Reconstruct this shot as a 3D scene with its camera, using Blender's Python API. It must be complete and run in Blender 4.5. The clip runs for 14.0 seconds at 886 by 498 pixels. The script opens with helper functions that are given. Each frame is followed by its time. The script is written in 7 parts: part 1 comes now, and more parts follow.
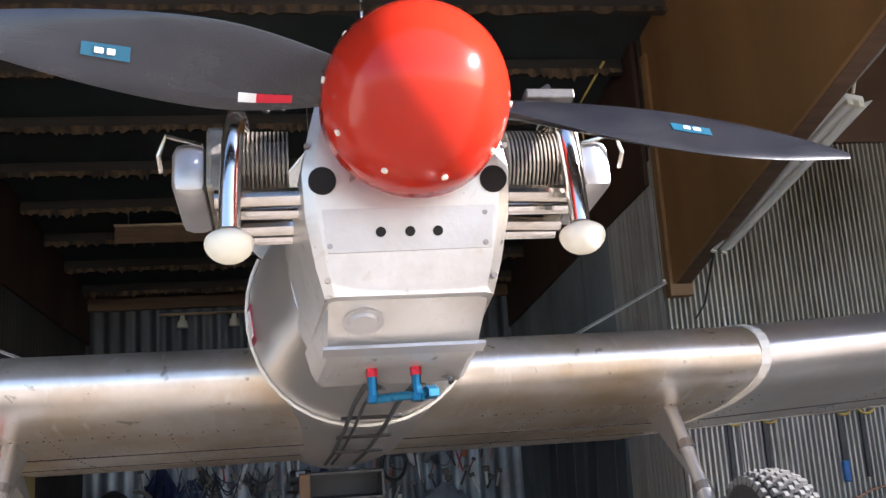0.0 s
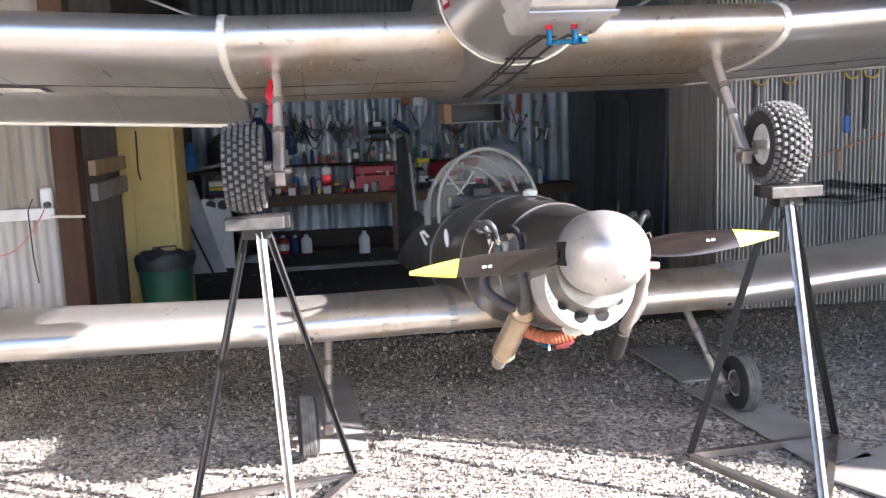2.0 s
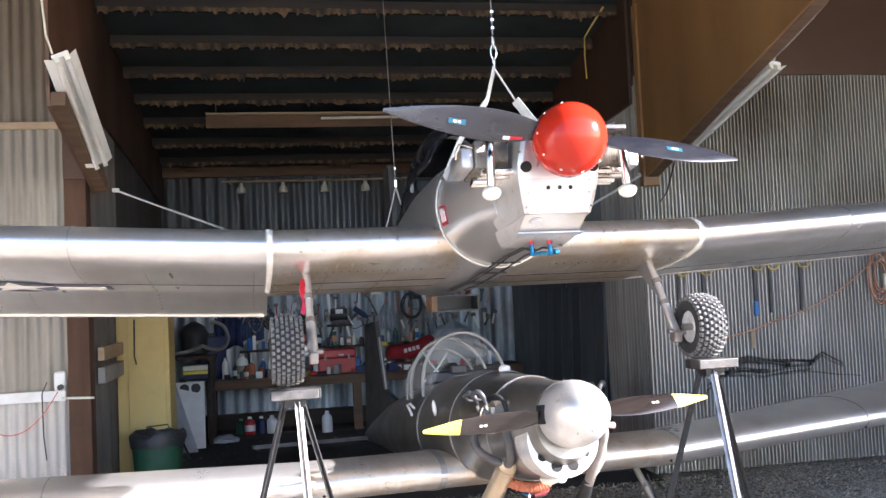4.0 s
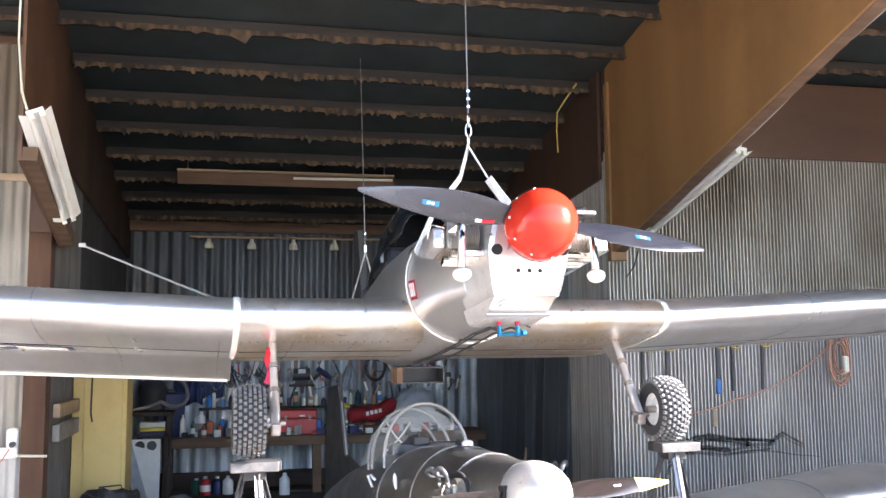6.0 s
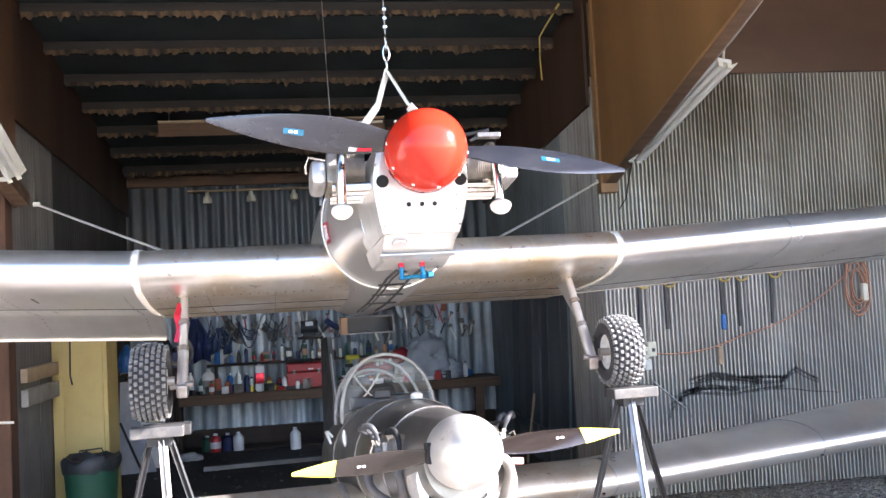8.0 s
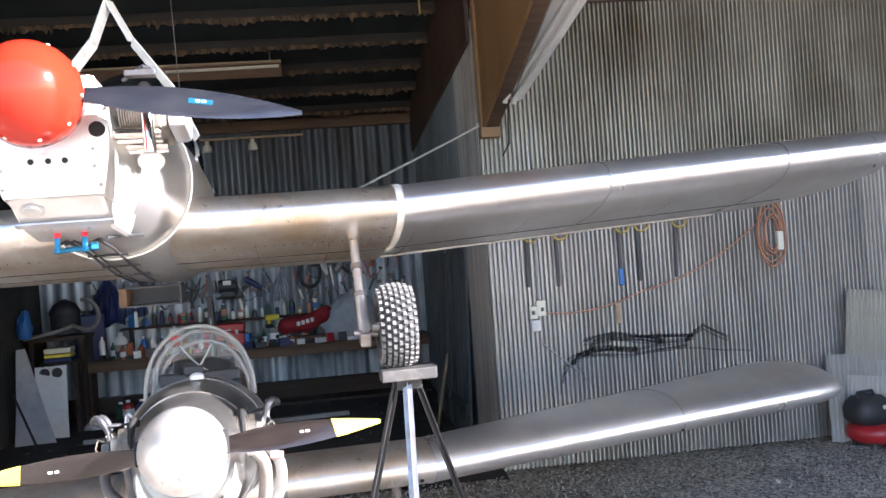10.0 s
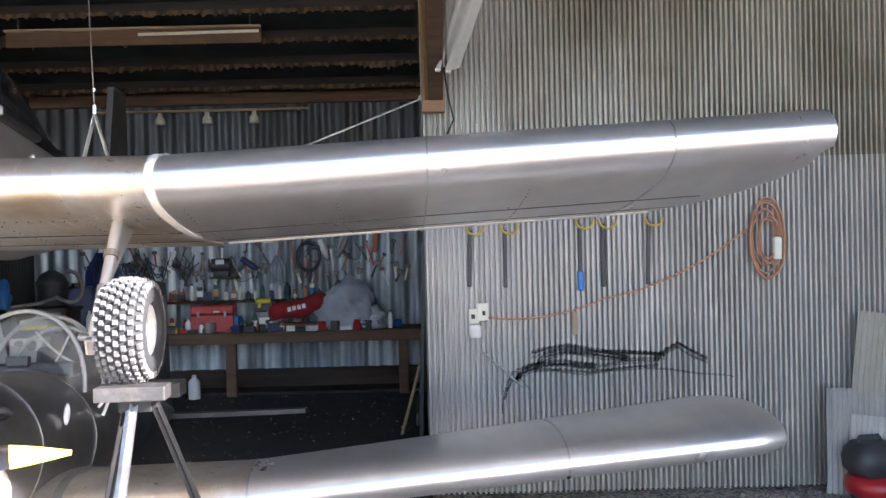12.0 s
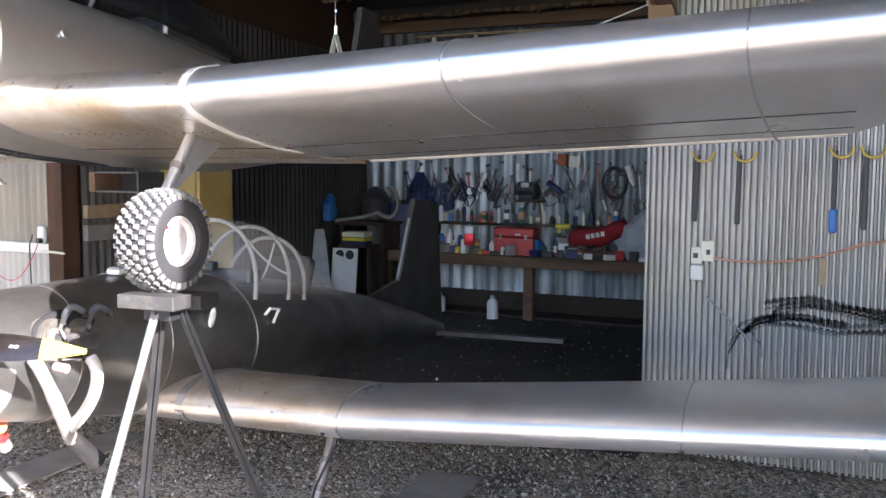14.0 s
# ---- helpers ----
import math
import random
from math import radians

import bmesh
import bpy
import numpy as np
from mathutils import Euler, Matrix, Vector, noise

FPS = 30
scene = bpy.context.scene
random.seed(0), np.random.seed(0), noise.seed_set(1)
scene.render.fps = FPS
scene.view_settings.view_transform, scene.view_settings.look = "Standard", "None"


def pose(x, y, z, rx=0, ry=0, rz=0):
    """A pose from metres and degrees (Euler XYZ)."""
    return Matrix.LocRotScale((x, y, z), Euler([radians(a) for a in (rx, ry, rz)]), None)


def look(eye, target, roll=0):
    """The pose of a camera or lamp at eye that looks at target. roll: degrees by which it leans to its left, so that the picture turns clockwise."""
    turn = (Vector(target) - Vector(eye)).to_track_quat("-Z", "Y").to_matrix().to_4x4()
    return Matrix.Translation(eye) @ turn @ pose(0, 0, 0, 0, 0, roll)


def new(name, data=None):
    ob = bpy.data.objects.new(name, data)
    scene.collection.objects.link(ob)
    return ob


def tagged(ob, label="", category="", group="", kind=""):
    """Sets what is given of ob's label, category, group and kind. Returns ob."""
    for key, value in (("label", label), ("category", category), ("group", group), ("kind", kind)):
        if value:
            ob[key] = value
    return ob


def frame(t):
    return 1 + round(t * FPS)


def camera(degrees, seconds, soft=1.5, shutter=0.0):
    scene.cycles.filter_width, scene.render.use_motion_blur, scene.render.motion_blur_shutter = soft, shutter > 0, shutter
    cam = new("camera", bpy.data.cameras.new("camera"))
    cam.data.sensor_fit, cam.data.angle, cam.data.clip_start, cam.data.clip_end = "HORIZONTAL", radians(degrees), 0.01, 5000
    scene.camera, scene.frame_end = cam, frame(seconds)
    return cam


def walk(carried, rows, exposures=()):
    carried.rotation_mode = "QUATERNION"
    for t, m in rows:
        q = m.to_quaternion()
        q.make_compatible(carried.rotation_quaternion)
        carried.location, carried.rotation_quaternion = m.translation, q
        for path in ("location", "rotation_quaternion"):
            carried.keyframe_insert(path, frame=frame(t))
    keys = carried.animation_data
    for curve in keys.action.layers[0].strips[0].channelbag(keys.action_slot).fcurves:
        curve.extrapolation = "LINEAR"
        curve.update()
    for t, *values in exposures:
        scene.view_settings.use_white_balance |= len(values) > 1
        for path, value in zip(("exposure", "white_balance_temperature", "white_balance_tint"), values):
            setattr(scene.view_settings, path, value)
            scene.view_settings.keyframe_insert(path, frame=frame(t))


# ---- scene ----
cam = camera(51.6, 14.0)
PATH = [
    (0, (0.353, 0.126, 1.616), (0.629, 2.064, 2.026), -3.6),
    (0.5, (0.217, -0.181, 1.585), (0.601, 1.778, 1.714), -1.8),
    (1, (0.179, -0.467, 1.553), (0.331, 1.527, 1.508), -0.7),
    (1.5, (0.061, -0.748, 1.529), (0.171, 1.241, 1.342), -1.0),
    (2, (-0.167, -1.022, 1.503), (0.022, 0.947, 1.207), -2.2),
    (2.5, (-0.322, -1.313, 1.499), (-0.152, 0.656, 1.196), -3.3),
    (3, (-0.538, -1.527, 1.496), (-0.339, 0.457, 1.337), -5.1),
    (3.5, (-0.64, -1.722, 1.515), (-0.315, 0.251, 1.497), -4.7),
    (4, (-0.581, -1.863, 1.551), (-0.223, 0.102, 1.648), -2.6),
    (4.2, (-0.577, -1.906, 1.585), (-0.212, 0.056, 1.721), -2.8),
    (6.3, (-0.597, -1.871, 1.637), (-0.16, 0.068, 1.856), -0.3),
    (6.5, (-0.582, -1.853, 1.617), (-0.121, 0.085, 1.797), -0.8),
    (7, (-0.41, -1.836, 1.634), (0.024, 0.114, 1.742), -1.5),
    (7.2, (-0.327, -1.821, 1.632), (0.085, 0.133, 1.736), -1.9),
    (9.3, (0.774, -1.217, 1.596), (0.974, 0.77, 1.71), -3.8),
    (9.5, (0.864, -1.237, 1.625), (1.106, 0.747, 1.694), -3.3),
    (10, (1.232, -1.131, 1.625), (1.49, 0.852, 1.618), -4.3),
    (10.5, (1.502, -0.985, 1.598), (1.717, 1.003, 1.594), -3.9),
    (11, (1.79, -0.827, 1.613), (1.999, 1.162, 1.574), -2.5),
    (11.5, (2.146, -0.682, 1.61), (2.321, 1.311, 1.583), -2.0),
    (12, (2.441, -0.403, 1.593), (2.454, 1.597, 1.568), -1.4),
    (12.5, (2.732, -0.253, 1.585), (2.57, 1.737, 1.469), -0.5),
    (13, (3.057, -0.174, 1.595), (2.496, 1.74, 1.44), 0.8),
    (13.5, (3.316, 0.012, 1.578), (2.54, 1.848, 1.416), 0.6),
    (14, (3.52, 0.213, 1.561), (2.663, 2.011, 1.386), 0.3),
]
# the clip's camera brightens and darkens its picture a little on the way
EXPOSURES = [(0.0, 2.2, 5900, 19), (0.5, 2.5, 5900, 19), (1.0, 2.58, 5920, 19), (2.0, 2.56, 5950, 19), (3.0, 2.48, 5920, 19), (4.0, 2.86, 5820, 19), (6.5, 3.42, 5800, 19), (7.2, 3.33, 5800, 19), (9.5, 3.12, 5800, 19), (10.5, 2.97, 5850, 19), (11.0, 2.98, 5880, 19), (11.5, 3.19, 5880, 19), (12.5, 3.14, 5850, 19), (14.0, 3.03, 5850, 19)]
walk(cam, [(t, look(eye, target, roll)) for t, eye, target, roll in PATH], EXPOSURES)

# ---- light: low sun from the front right, past the end wall; clear sky ----
SUN_AZ, SUN_EL = (0.905, -0.425), radians(24.0)
world = bpy.data.worlds.new("sky")
scene.world = world
world.use_nodes = True
sky = world.node_tree.nodes.new("ShaderNodeTexSky")
sky.sky_type, sky.sun_disc = "NISHITA", False
sky.sun_elevation, sky.sun_rotation = SUN_EL, math.atan2(SUN_AZ[0], SUN_AZ[1])
world.node_tree.links.new(sky.outputs[0], world.node_tree.nodes["Background"].inputs[0])
world.node_tree.nodes["Background"].inputs[1].default_value = 0.105
sun_data = bpy.data.lights.new("sun", "SUN")
sun_data.energy, sun_data.angle, sun_data.color = 5.0, radians(0.6), (1.0, 0.95, 0.87)
sun_lamp = new("sun", sun_data)
sun_lamp.matrix_world = look((0, 0, 30), (-SUN_AZ[0] * math.cos(SUN_EL), -SUN_AZ[1] * math.cos(SUN_EL), 30 - math.sin(SUN_EL)))


# ---- materials ----
def mat(name, c1, c2=None, scale=6.0, rough=0.6, metal=0.0, bump=0.0, bscale=60.0, stretch=(1, 1, 1), rvar=0.12,
        dirt=None, dscale=1.5, damount=0.5, contrast=0.5, vary=0.0, coat=0.0, dlow=0.48):
    """Two-tone noise colour at one scale, stains at a larger one, roughness and bump."""
    m = bpy.data.materials.new(name)
    m.use_nodes = True
    nt = m.node_tree
    N, L = nt.nodes, nt.links
    b = N["Principled BSDF"]
    co = N.new("ShaderNodeTexCoord")
    mp = N.new("ShaderNodeMapping")
    mp.inputs["Scale"].default_value = stretch
    L.new(co.outputs["Object"], mp.inputs["Vector"])
    oi = N.new("ShaderNodeObjectInfo")
    L.new(oi.outputs["Random"], mp.inputs["Location"])
    n1 = N.new("ShaderNodeTexNoise")
    n1.inputs["Scale"].default_value, n1.inputs["Detail"].default_value = scale, 8
    L.new(mp.outputs[0], n1.inputs["Vector"])
    r1 = N.new("ShaderNodeMapRange")
    r1.inputs["From Min"].default_value, r1.inputs["From Max"].default_value = 0.5 - contrast / 2, 0.5 + contrast / 2
    L.new(n1.outputs["Fac"], r1.inputs["Value"])
    mx = N.new("ShaderNodeMix")
    mx.data_type = "RGBA"
    mx.inputs["A"].default_value = (*c1, 1)
    mx.inputs["B"].default_value = (*(c2 or c1), 1)
    L.new(r1.outputs[0], mx.inputs["Factor"])
    col = mx.outputs["Result"]
    if dirt:
        n2 = N.new("ShaderNodeTexNoise")
        n2.inputs["Scale"].default_value, n2.inputs["Detail"].default_value = dscale, 10
        n2.inputs["Roughness"].default_value = 0.65
        L.new(co.outputs["Object"], n2.inputs["Vector"])
        r2 = N.new("ShaderNodeMapRange")
        r2.inputs["From Min"].default_value, r2.inputs["From Max"].default_value = dlow, dlow + 0.24
        r2.inputs["To Max"].default_value = damount
        L.new(n2.outputs["Fac"], r2.inputs["Value"])
        m2 = N.new("ShaderNodeMix")
        m2.data_type = "RGBA"
        m2.inputs["B"].default_value = (*dirt, 1)
        L.new(col, m2.inputs["A"])
        L.new(r2.outputs[0], m2.inputs["Factor"])
        col = m2.outputs["Result"]
    if vary:
        hs = N.new("ShaderNodeHueSaturation")
        rv = N.new("ShaderNodeMapRange")
        rv.inputs["To Min"].default_value, rv.inputs["To Max"].default_value = 1 - vary, 1 + vary
        L.new(oi.outputs["Random"], rv.inputs["Value"])
        L.new(rv.outputs[0], hs.inputs["Value"])
        L.new(col, hs.inputs["Color"])
        col = hs.outputs["Color"]
    L.new(col, b.inputs["Base Color"])
    rr = N.new("ShaderNodeMapRange")
    rr.inputs["To Min"].default_value, rr.inputs["To Max"].default_value = max(0.03, rough - rvar), min(1.0, rough + rvar)
    L.new(n1.outputs["Fac"], rr.inputs["Value"])
    L.new(rr.outputs[0], b.inputs["Roughness"])
    b.inputs["Metallic"].default_value = metal
    if coat:
        b.inputs["Coat Weight"].default_value = coat
    if bump:
        n3 = N.new("ShaderNodeTexNoise")
        n3.inputs["Scale"].default_value, n3.inputs["Detail"].default_value = bscale, 6
        L.new(mp.outputs[0], n3.inputs["Vector"])
        bp = N.new("ShaderNodeBump")
        bp.inputs["Strength"].default_value, bp.inputs["Distance"].default_value = bump, 0.01
        L.new(n3.outputs["Fac"], bp.inputs["Height"])
        L.new(bp.outputs[0], b.inputs["Normal"])
    return m


def scuffed(m, colour, amount, stretch):
    """Adds thin pale scratches and small dark spatter over a material."""
    N, L = m.node_tree.nodes, m.node_tree.links
    b = N["Principled BSDF"]
    co, mp = N.new("ShaderNodeTexCoord"), N.new("ShaderNodeMapping")
    mp.inputs["Scale"].default_value = stretch
    mp.inputs["Rotation"].default_value = (0, 0, 0.35)
    L.new(co.outputs["Object"], mp.inputs["Vector"])
    src = b.inputs["Base Color"].links[0].from_socket
    for vec, scale, lo, hi, c, amt in ((mp.outputs[0], 3.2, 0.6, 0.7, colour, amount), (co.outputs["Object"], 26, 0.66, 0.72, (0.13, 0.09, 0.06), 0.6)):
        n = N.new("ShaderNodeTexNoise")
        n.inputs["Scale"].default_value, n.inputs["Detail"].default_value, n.inputs["Distortion"].default_value = scale, 5, 0.6
        L.new(vec, n.inputs["Vector"])
        r = N.new("ShaderNodeMapRange")
        r.inputs["From Min"].default_value, r.inputs["From Max"].default_value, r.inputs["To Max"].default_value = lo, hi, amt
        L.new(n.outputs["Fac"], r.inputs["Value"])
        x = N.new("ShaderNodeMix")
        x.data_type = "RGBA"
        x.inputs["B"].default_value = (*c, 1)
        L.new(r.outputs[0], x.inputs["Factor"])
        L.new(src, x.inputs["A"])
        src = x.outputs["Result"]
    L.new(src, b.inputs["Base Color"])


# Golden tone holds real dirt and a painted-in reflection of the warm gravel.
M_ALU = mat("stained_tinted_aluminium", (0.84, 0.8, 0.74), (0.7, 0.65, 0.58), 4, 0.33, 0.8, 0.02, 90, (2.5, 0.7, 1), 0.10, (0.5, 0.35, 0.17), 1.7, 0.85, dlow=0.4)
M_ALU_OUT = mat("clean_aluminium_skin", (0.8, 0.775, 0.74), (0.69, 0.665, 0.63), 3, 0.3, 0.85, 0.015, 90, (2.5, 0.7, 1), 0.07, (0.5, 0.45, 0.4), 1.4, 0.5)
scuffed(M_ALU, (0.9, 0.87, 0.82), 0.5, (9, 1.6, 5))
M_ALU_DULL = mat("dull_aluminium", (0.6, 0.6, 0.61), (0.48, 0.47, 0.46), 6, 0.4, 0.85, 0.06, 90, (1, 1, 1), 0.12, (0.33, 0.28, 0.22), 3, 0.5)
M_ALU_COWL = mat("cowl_aluminium", (0.68, 0.67, 0.65), (0.57, 0.56, 0.53), 7, 0.38, 0.72, 0.05, 70, (1, 1, 1), 0.1, (0.36, 0.31, 0.25), 5, 0.45)
scuffed(M_ALU_COWL, (0.5, 0.44, 0.36), 0.5, (14, 5, 9))
# Aluminium darkened in colour for the dark hangar that the fuselage reflects.
M_ALU_DARK = mat("reflect_dark_aluminium", (0.36, 0.35, 0.33), (0.22, 0.214, 0.2), 5, 0.32, 0.92, 0.03, 60, (2, 0.7, 1), 0.1, (0.1, 0.086, 0.072), 2, 0.5)
# Tail metal: shade on fins and tailplanes is put into this dark colour.
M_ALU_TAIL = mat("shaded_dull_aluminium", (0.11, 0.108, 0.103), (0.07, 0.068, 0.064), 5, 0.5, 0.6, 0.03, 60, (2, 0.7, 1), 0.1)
M_STEEL_DK = mat("dark_scuffed_steel", (0.1, 0.095, 0.09), (0.05, 0.047, 0.044), 14, 0.45, 0.5, 0.1, 80, dirt=(0.25, 0.22, 0.18), dscale=9, damount=0.6)
M_CHIPS = mat("pale_scraps", (0.2, 0.19, 0.17), (0.045, 0.042, 0.038), 3, 0.8, contrast=0.25)
M_HOOP = mat("grey_hoop_tube", (0.36, 0.36, 0.35), (0.26, 0.26, 0.25), 12, 0.5)
M_DIRT = mat("shade_dark_dirt", (0.03, 0.027, 0.024), (0.06, 0.054, 0.047), 9, 0.9, 0, 0.4, 50, dirt=(0.012, 0.011, 0.01), dscale=2, damount=0.6)
M_CAST = mat("cast_alloy", (0.36, 0.33, 0.28), (0.2, 0.175, 0.145), 22, 0.5, 0.85, 0.25, 150, dirt=(0.11, 0.075, 0.045), dscale=12, damount=0.75)
M_STEEL = mat("worn_steel", (0.38, 0.37, 0.36), (0.22, 0.2, 0.18), 14, 0.42, 0.9, 0.1, 80, dirt=(0.2, 0.1, 0.05), dscale=6, damount=0.6)
M_STEEL_BLACK = mat("blackened_steel", (0.01, 0.01, 0.011), (0.02, 0.019, 0.018), 12, 0.55, 0.1, 0.1, 80, dirt=(0.05, 0.035, 0.026), dscale=7, damount=0.3)
M_RIM = mat("bright_alloy_rim", (0.76, 0.75, 0.73), (0.62, 0.6, 0.57), 14, 0.4, 0.4, 0.05, 80, dirt=(0.3, 0.26, 0.2), dscale=9, damount=0.5)
M_PIPE = mat("ashy_exhaust_pipe", (0.3, 0.275, 0.25), (0.18, 0.16, 0.14), 12, 0.6, 0.2, 0.1, 90, dirt=(0.16, 0.12, 0.09), dscale=8, damount=0.6)
M_PIPE_DK = mat("dark_wrapped_pipe", (0.05, 0.045, 0.045), (0.11, 0.095, 0.085), 18, 0.6, 0.2, 0.2, 90)
M_CREAM_PIPE = mat("ash_white_pipe", (0.62, 0.6, 0.55), (0.42, 0.39, 0.34), 14, 0.6, 0.2, 0.1, 90)
M_PINK = mat("faded_pink_rubber", (0.5, 0.26, 0.22), (0.42, 0.2, 0.17), 14, 0.6)
M_CHROME = mat("chrome", (0.75, 0.73, 0.7), (0.6, 0.55, 0.48), 8, 0.15, 1.0, rvar=0.06)
M_RED = mat("red_gloss_paint", (0.4, 0.021, 0.008), (0.34, 0.017, 0.006), 5, 0.16, 0.0, 0.02, 60, coat=0.05, rvar=0.05)
M_RED.node_tree.nodes["Principled BSDF"].inputs["Specular IOR Level"].default_value = 0.25
M_PROP = mat("dark_grey_blade", (0.008, 0.009, 0.013), (0.016, 0.017, 0.021), 9, 0.17, 0.0, 0.04, 90, (1, 4, 4), dirt=(0.04, 0.04, 0.04), dscale=4, damount=0.3, rvar=0.06)
M_PROP_BLACK = mat("black_brown_blade", (0.01, 0.008, 0.007), (0.02, 0.015, 0.013), 10, 0.16, 0.0, 0.05, 90, (1, 5, 5), rvar=0.05)
for m in (M_PROP, M_PROP_BLACK):
    m.node_tree.nodes["Principled BSDF"].inputs["Specular IOR Level"].default_value = 0.6
M_PLY_DK = mat("shade_dark_plywood", (0.06, 0.03, 0.015), (0.035, 0.018, 0.01), 2.2, 0.6, 0, 0.08, 40, (1, 1, 0.15))
M_ZINC_BR = mat("browned_sheet", (0.24, 0.2, 0.15), (0.16, 0.135, 0.1), 4, 0.6, 0.2, 0.05, 60, (1, 1, 0.25), 0.1, (0.14, 0.1, 0.06), 1.3, 0.5)
M_ZINC_T = mat("tan_washed_sheet", (0.32, 0.288, 0.235), (0.245, 0.22, 0.18), 4, 0.6, 0.25, 0.05, 60, (1, 1, 0.25), 0.1, (0.19, 0.155, 0.11), 1.3, 0.55, vary=0.06)
M_ZINC_MID = mat("dull_old_sheet", (0.19, 0.185, 0.17), (0.11, 0.105, 0.095), 4, 0.55, 0.3, 0.05, 60, (1, 1, 0.25), 0.1, (0.07, 0.06, 0.05), 1.3, 0.5)
M_FILTER = mat("dark_red_filter", (0.16, 0.02, 0.02), (0.1, 0.014, 0.014), 14, 0.5)
M_YELLOW = mat("yellow_tip_paint", (0.75, 0.62, 0.07), (0.68, 0.55, 0.06), 9, 0.4, rvar=0.06)
M_WHITE = mat("white_paint", (0.78, 0.78, 0.76), (0.68, 0.67, 0.63), 7, 0.45, 0, 0.04, 60, dirt=(0.45, 0.4, 0.33), dscale=4, damount=0.4)
M_CREAM = mat("cream_plastic", (0.74, 0.72, 0.6), (0.66, 0.63, 0.5), 12, 0.45)
M_TAPE = mat("off_white_tape", (0.76, 0.74, 0.68), (0.62, 0.58, 0.5), 14, 0.55)
M_RUBBER = mat("tyre_rubber", (0.011, 0.011, 0.012), (0.019, 0.018, 0.018), 25, 0.8, 0, 0.2, 120, dirt=(0.045, 0.04, 0.035), dscale=7, damount=0.3)
# Tread gets a paler grey than the sidewall rubber.
M_TREAD = mat("paler_tread_rubber", (0.07, 0.068, 0.065), (0.16, 0.155, 0.145), 30, 0.8, 0, 0.2, 120)
M_BLACK = mat("black_plastic", (0.02, 0.02, 0.022), (0.04, 0.04, 0.042), 12, 0.5)
# Black caps and blobs in this colour stand in for shade inside openings.
M_HOLE = mat("hole_shade_black", (0.006, 0.006, 0.006), (0.012, 0.011, 0.01), 12, 0.9)
M_ZINC = mat("galvanised_sheet", (0.53, 0.508, 0.465), (0.39, 0.37, 0.335), 5, 0.5, 0.3, 0.05, 60, (1, 1, 0.25), 0.12, (0.24, 0.21, 0.17), 1.1, 0.6, vary=0.07)
M_ZINC_UP = mat("browned_shaded_sheet", (0.44, 0.42, 0.355), (0.28, 0.262, 0.21), 3, 0.55, 0.3, 0.05, 60, (1, 1, 0.35), 0.12, (0.16, 0.12, 0.07), 1.0, 0.7, vary=0.06)
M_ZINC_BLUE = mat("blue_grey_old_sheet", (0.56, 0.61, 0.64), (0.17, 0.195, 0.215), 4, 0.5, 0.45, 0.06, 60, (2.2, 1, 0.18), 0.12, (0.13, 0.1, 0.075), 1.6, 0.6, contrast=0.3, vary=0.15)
M_ZINC_TEAL = mat("teal_grey_old_sheet", (0.24, 0.27, 0.275), (0.12, 0.138, 0.145), 3, 0.5, 0.4, 0.05, 60, (1, 1, 0.2), 0.12, (0.1, 0.075, 0.055), 1.2, 0.6, vary=0.12)
M_ZINC_GREY = mat("weathered_lit_grey_sheet", (0.45, 0.44, 0.41), (0.27, 0.26, 0.235), 4, 0.6, 0.3, 0.05, 60, (1, 4, 0.2), 0.1, (0.17, 0.14, 0.1), 1.4, 0.6, contrast=0.35)
M_PAPER = mat("torn_brown_paper", (0.14, 0.088, 0.045), (0.035, 0.026, 0.018), 16, 0.85, 0, 0.3, 60, (1, 1, 0.35), contrast=0.22, vary=0.2)
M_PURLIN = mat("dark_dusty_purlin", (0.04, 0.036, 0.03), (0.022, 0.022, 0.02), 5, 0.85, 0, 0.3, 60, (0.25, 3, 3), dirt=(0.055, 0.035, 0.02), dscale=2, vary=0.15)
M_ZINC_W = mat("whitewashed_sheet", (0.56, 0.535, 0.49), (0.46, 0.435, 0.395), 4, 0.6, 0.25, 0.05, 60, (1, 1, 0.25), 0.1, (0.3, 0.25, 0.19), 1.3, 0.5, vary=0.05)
M_ZINC_DK = mat("old_shaded_sheet", (0.13, 0.15, 0.165), (0.05, 0.056, 0.064), 3, 0.5, 0.4, 0.05, 60, (1, 1, 0.2), 0.12, (0.1, 0.07, 0.05), 1.4, 0.6, vary=0.1)
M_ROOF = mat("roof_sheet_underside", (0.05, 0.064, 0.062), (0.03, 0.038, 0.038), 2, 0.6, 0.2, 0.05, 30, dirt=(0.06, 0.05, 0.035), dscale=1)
M_PLY = mat("brown_stained_plywood", (0.235, 0.125, 0.042), (0.165, 0.085, 0.028), 2.2, 0.55, 0, 0.08, 40, (1, 1, 0.15), dirt=(0.1, 0.048, 0.018), dscale=0.8, damount=0.6)
M_PLY_RED = mat("red_brown_plywood", (0.12, 0.06, 0.03), (0.08, 0.04, 0.02), 2.2, 0.6, 0, 0.08, 40, (0.2, 1, 1), dirt=(0.05, 0.026, 0.014), dscale=0.8, damount=0.6)
M_WOOD = mat("old_timber", (0.15, 0.088, 0.048), (0.08, 0.046, 0.026), 5, 0.75, 0, 0.3, 60, (0.25, 3, 3), dirt=(0.05, 0.032, 0.02), dscale=2, vary=0.15)
M_WOOD_DK = mat("dark_timber", (0.05, 0.032, 0.02), (0.026, 0.017, 0.012), 5, 0.8, 0, 0.3, 60, (0.25, 3, 3), dirt=(0.02, 0.014, 0.01), dscale=2, vary=0.2)
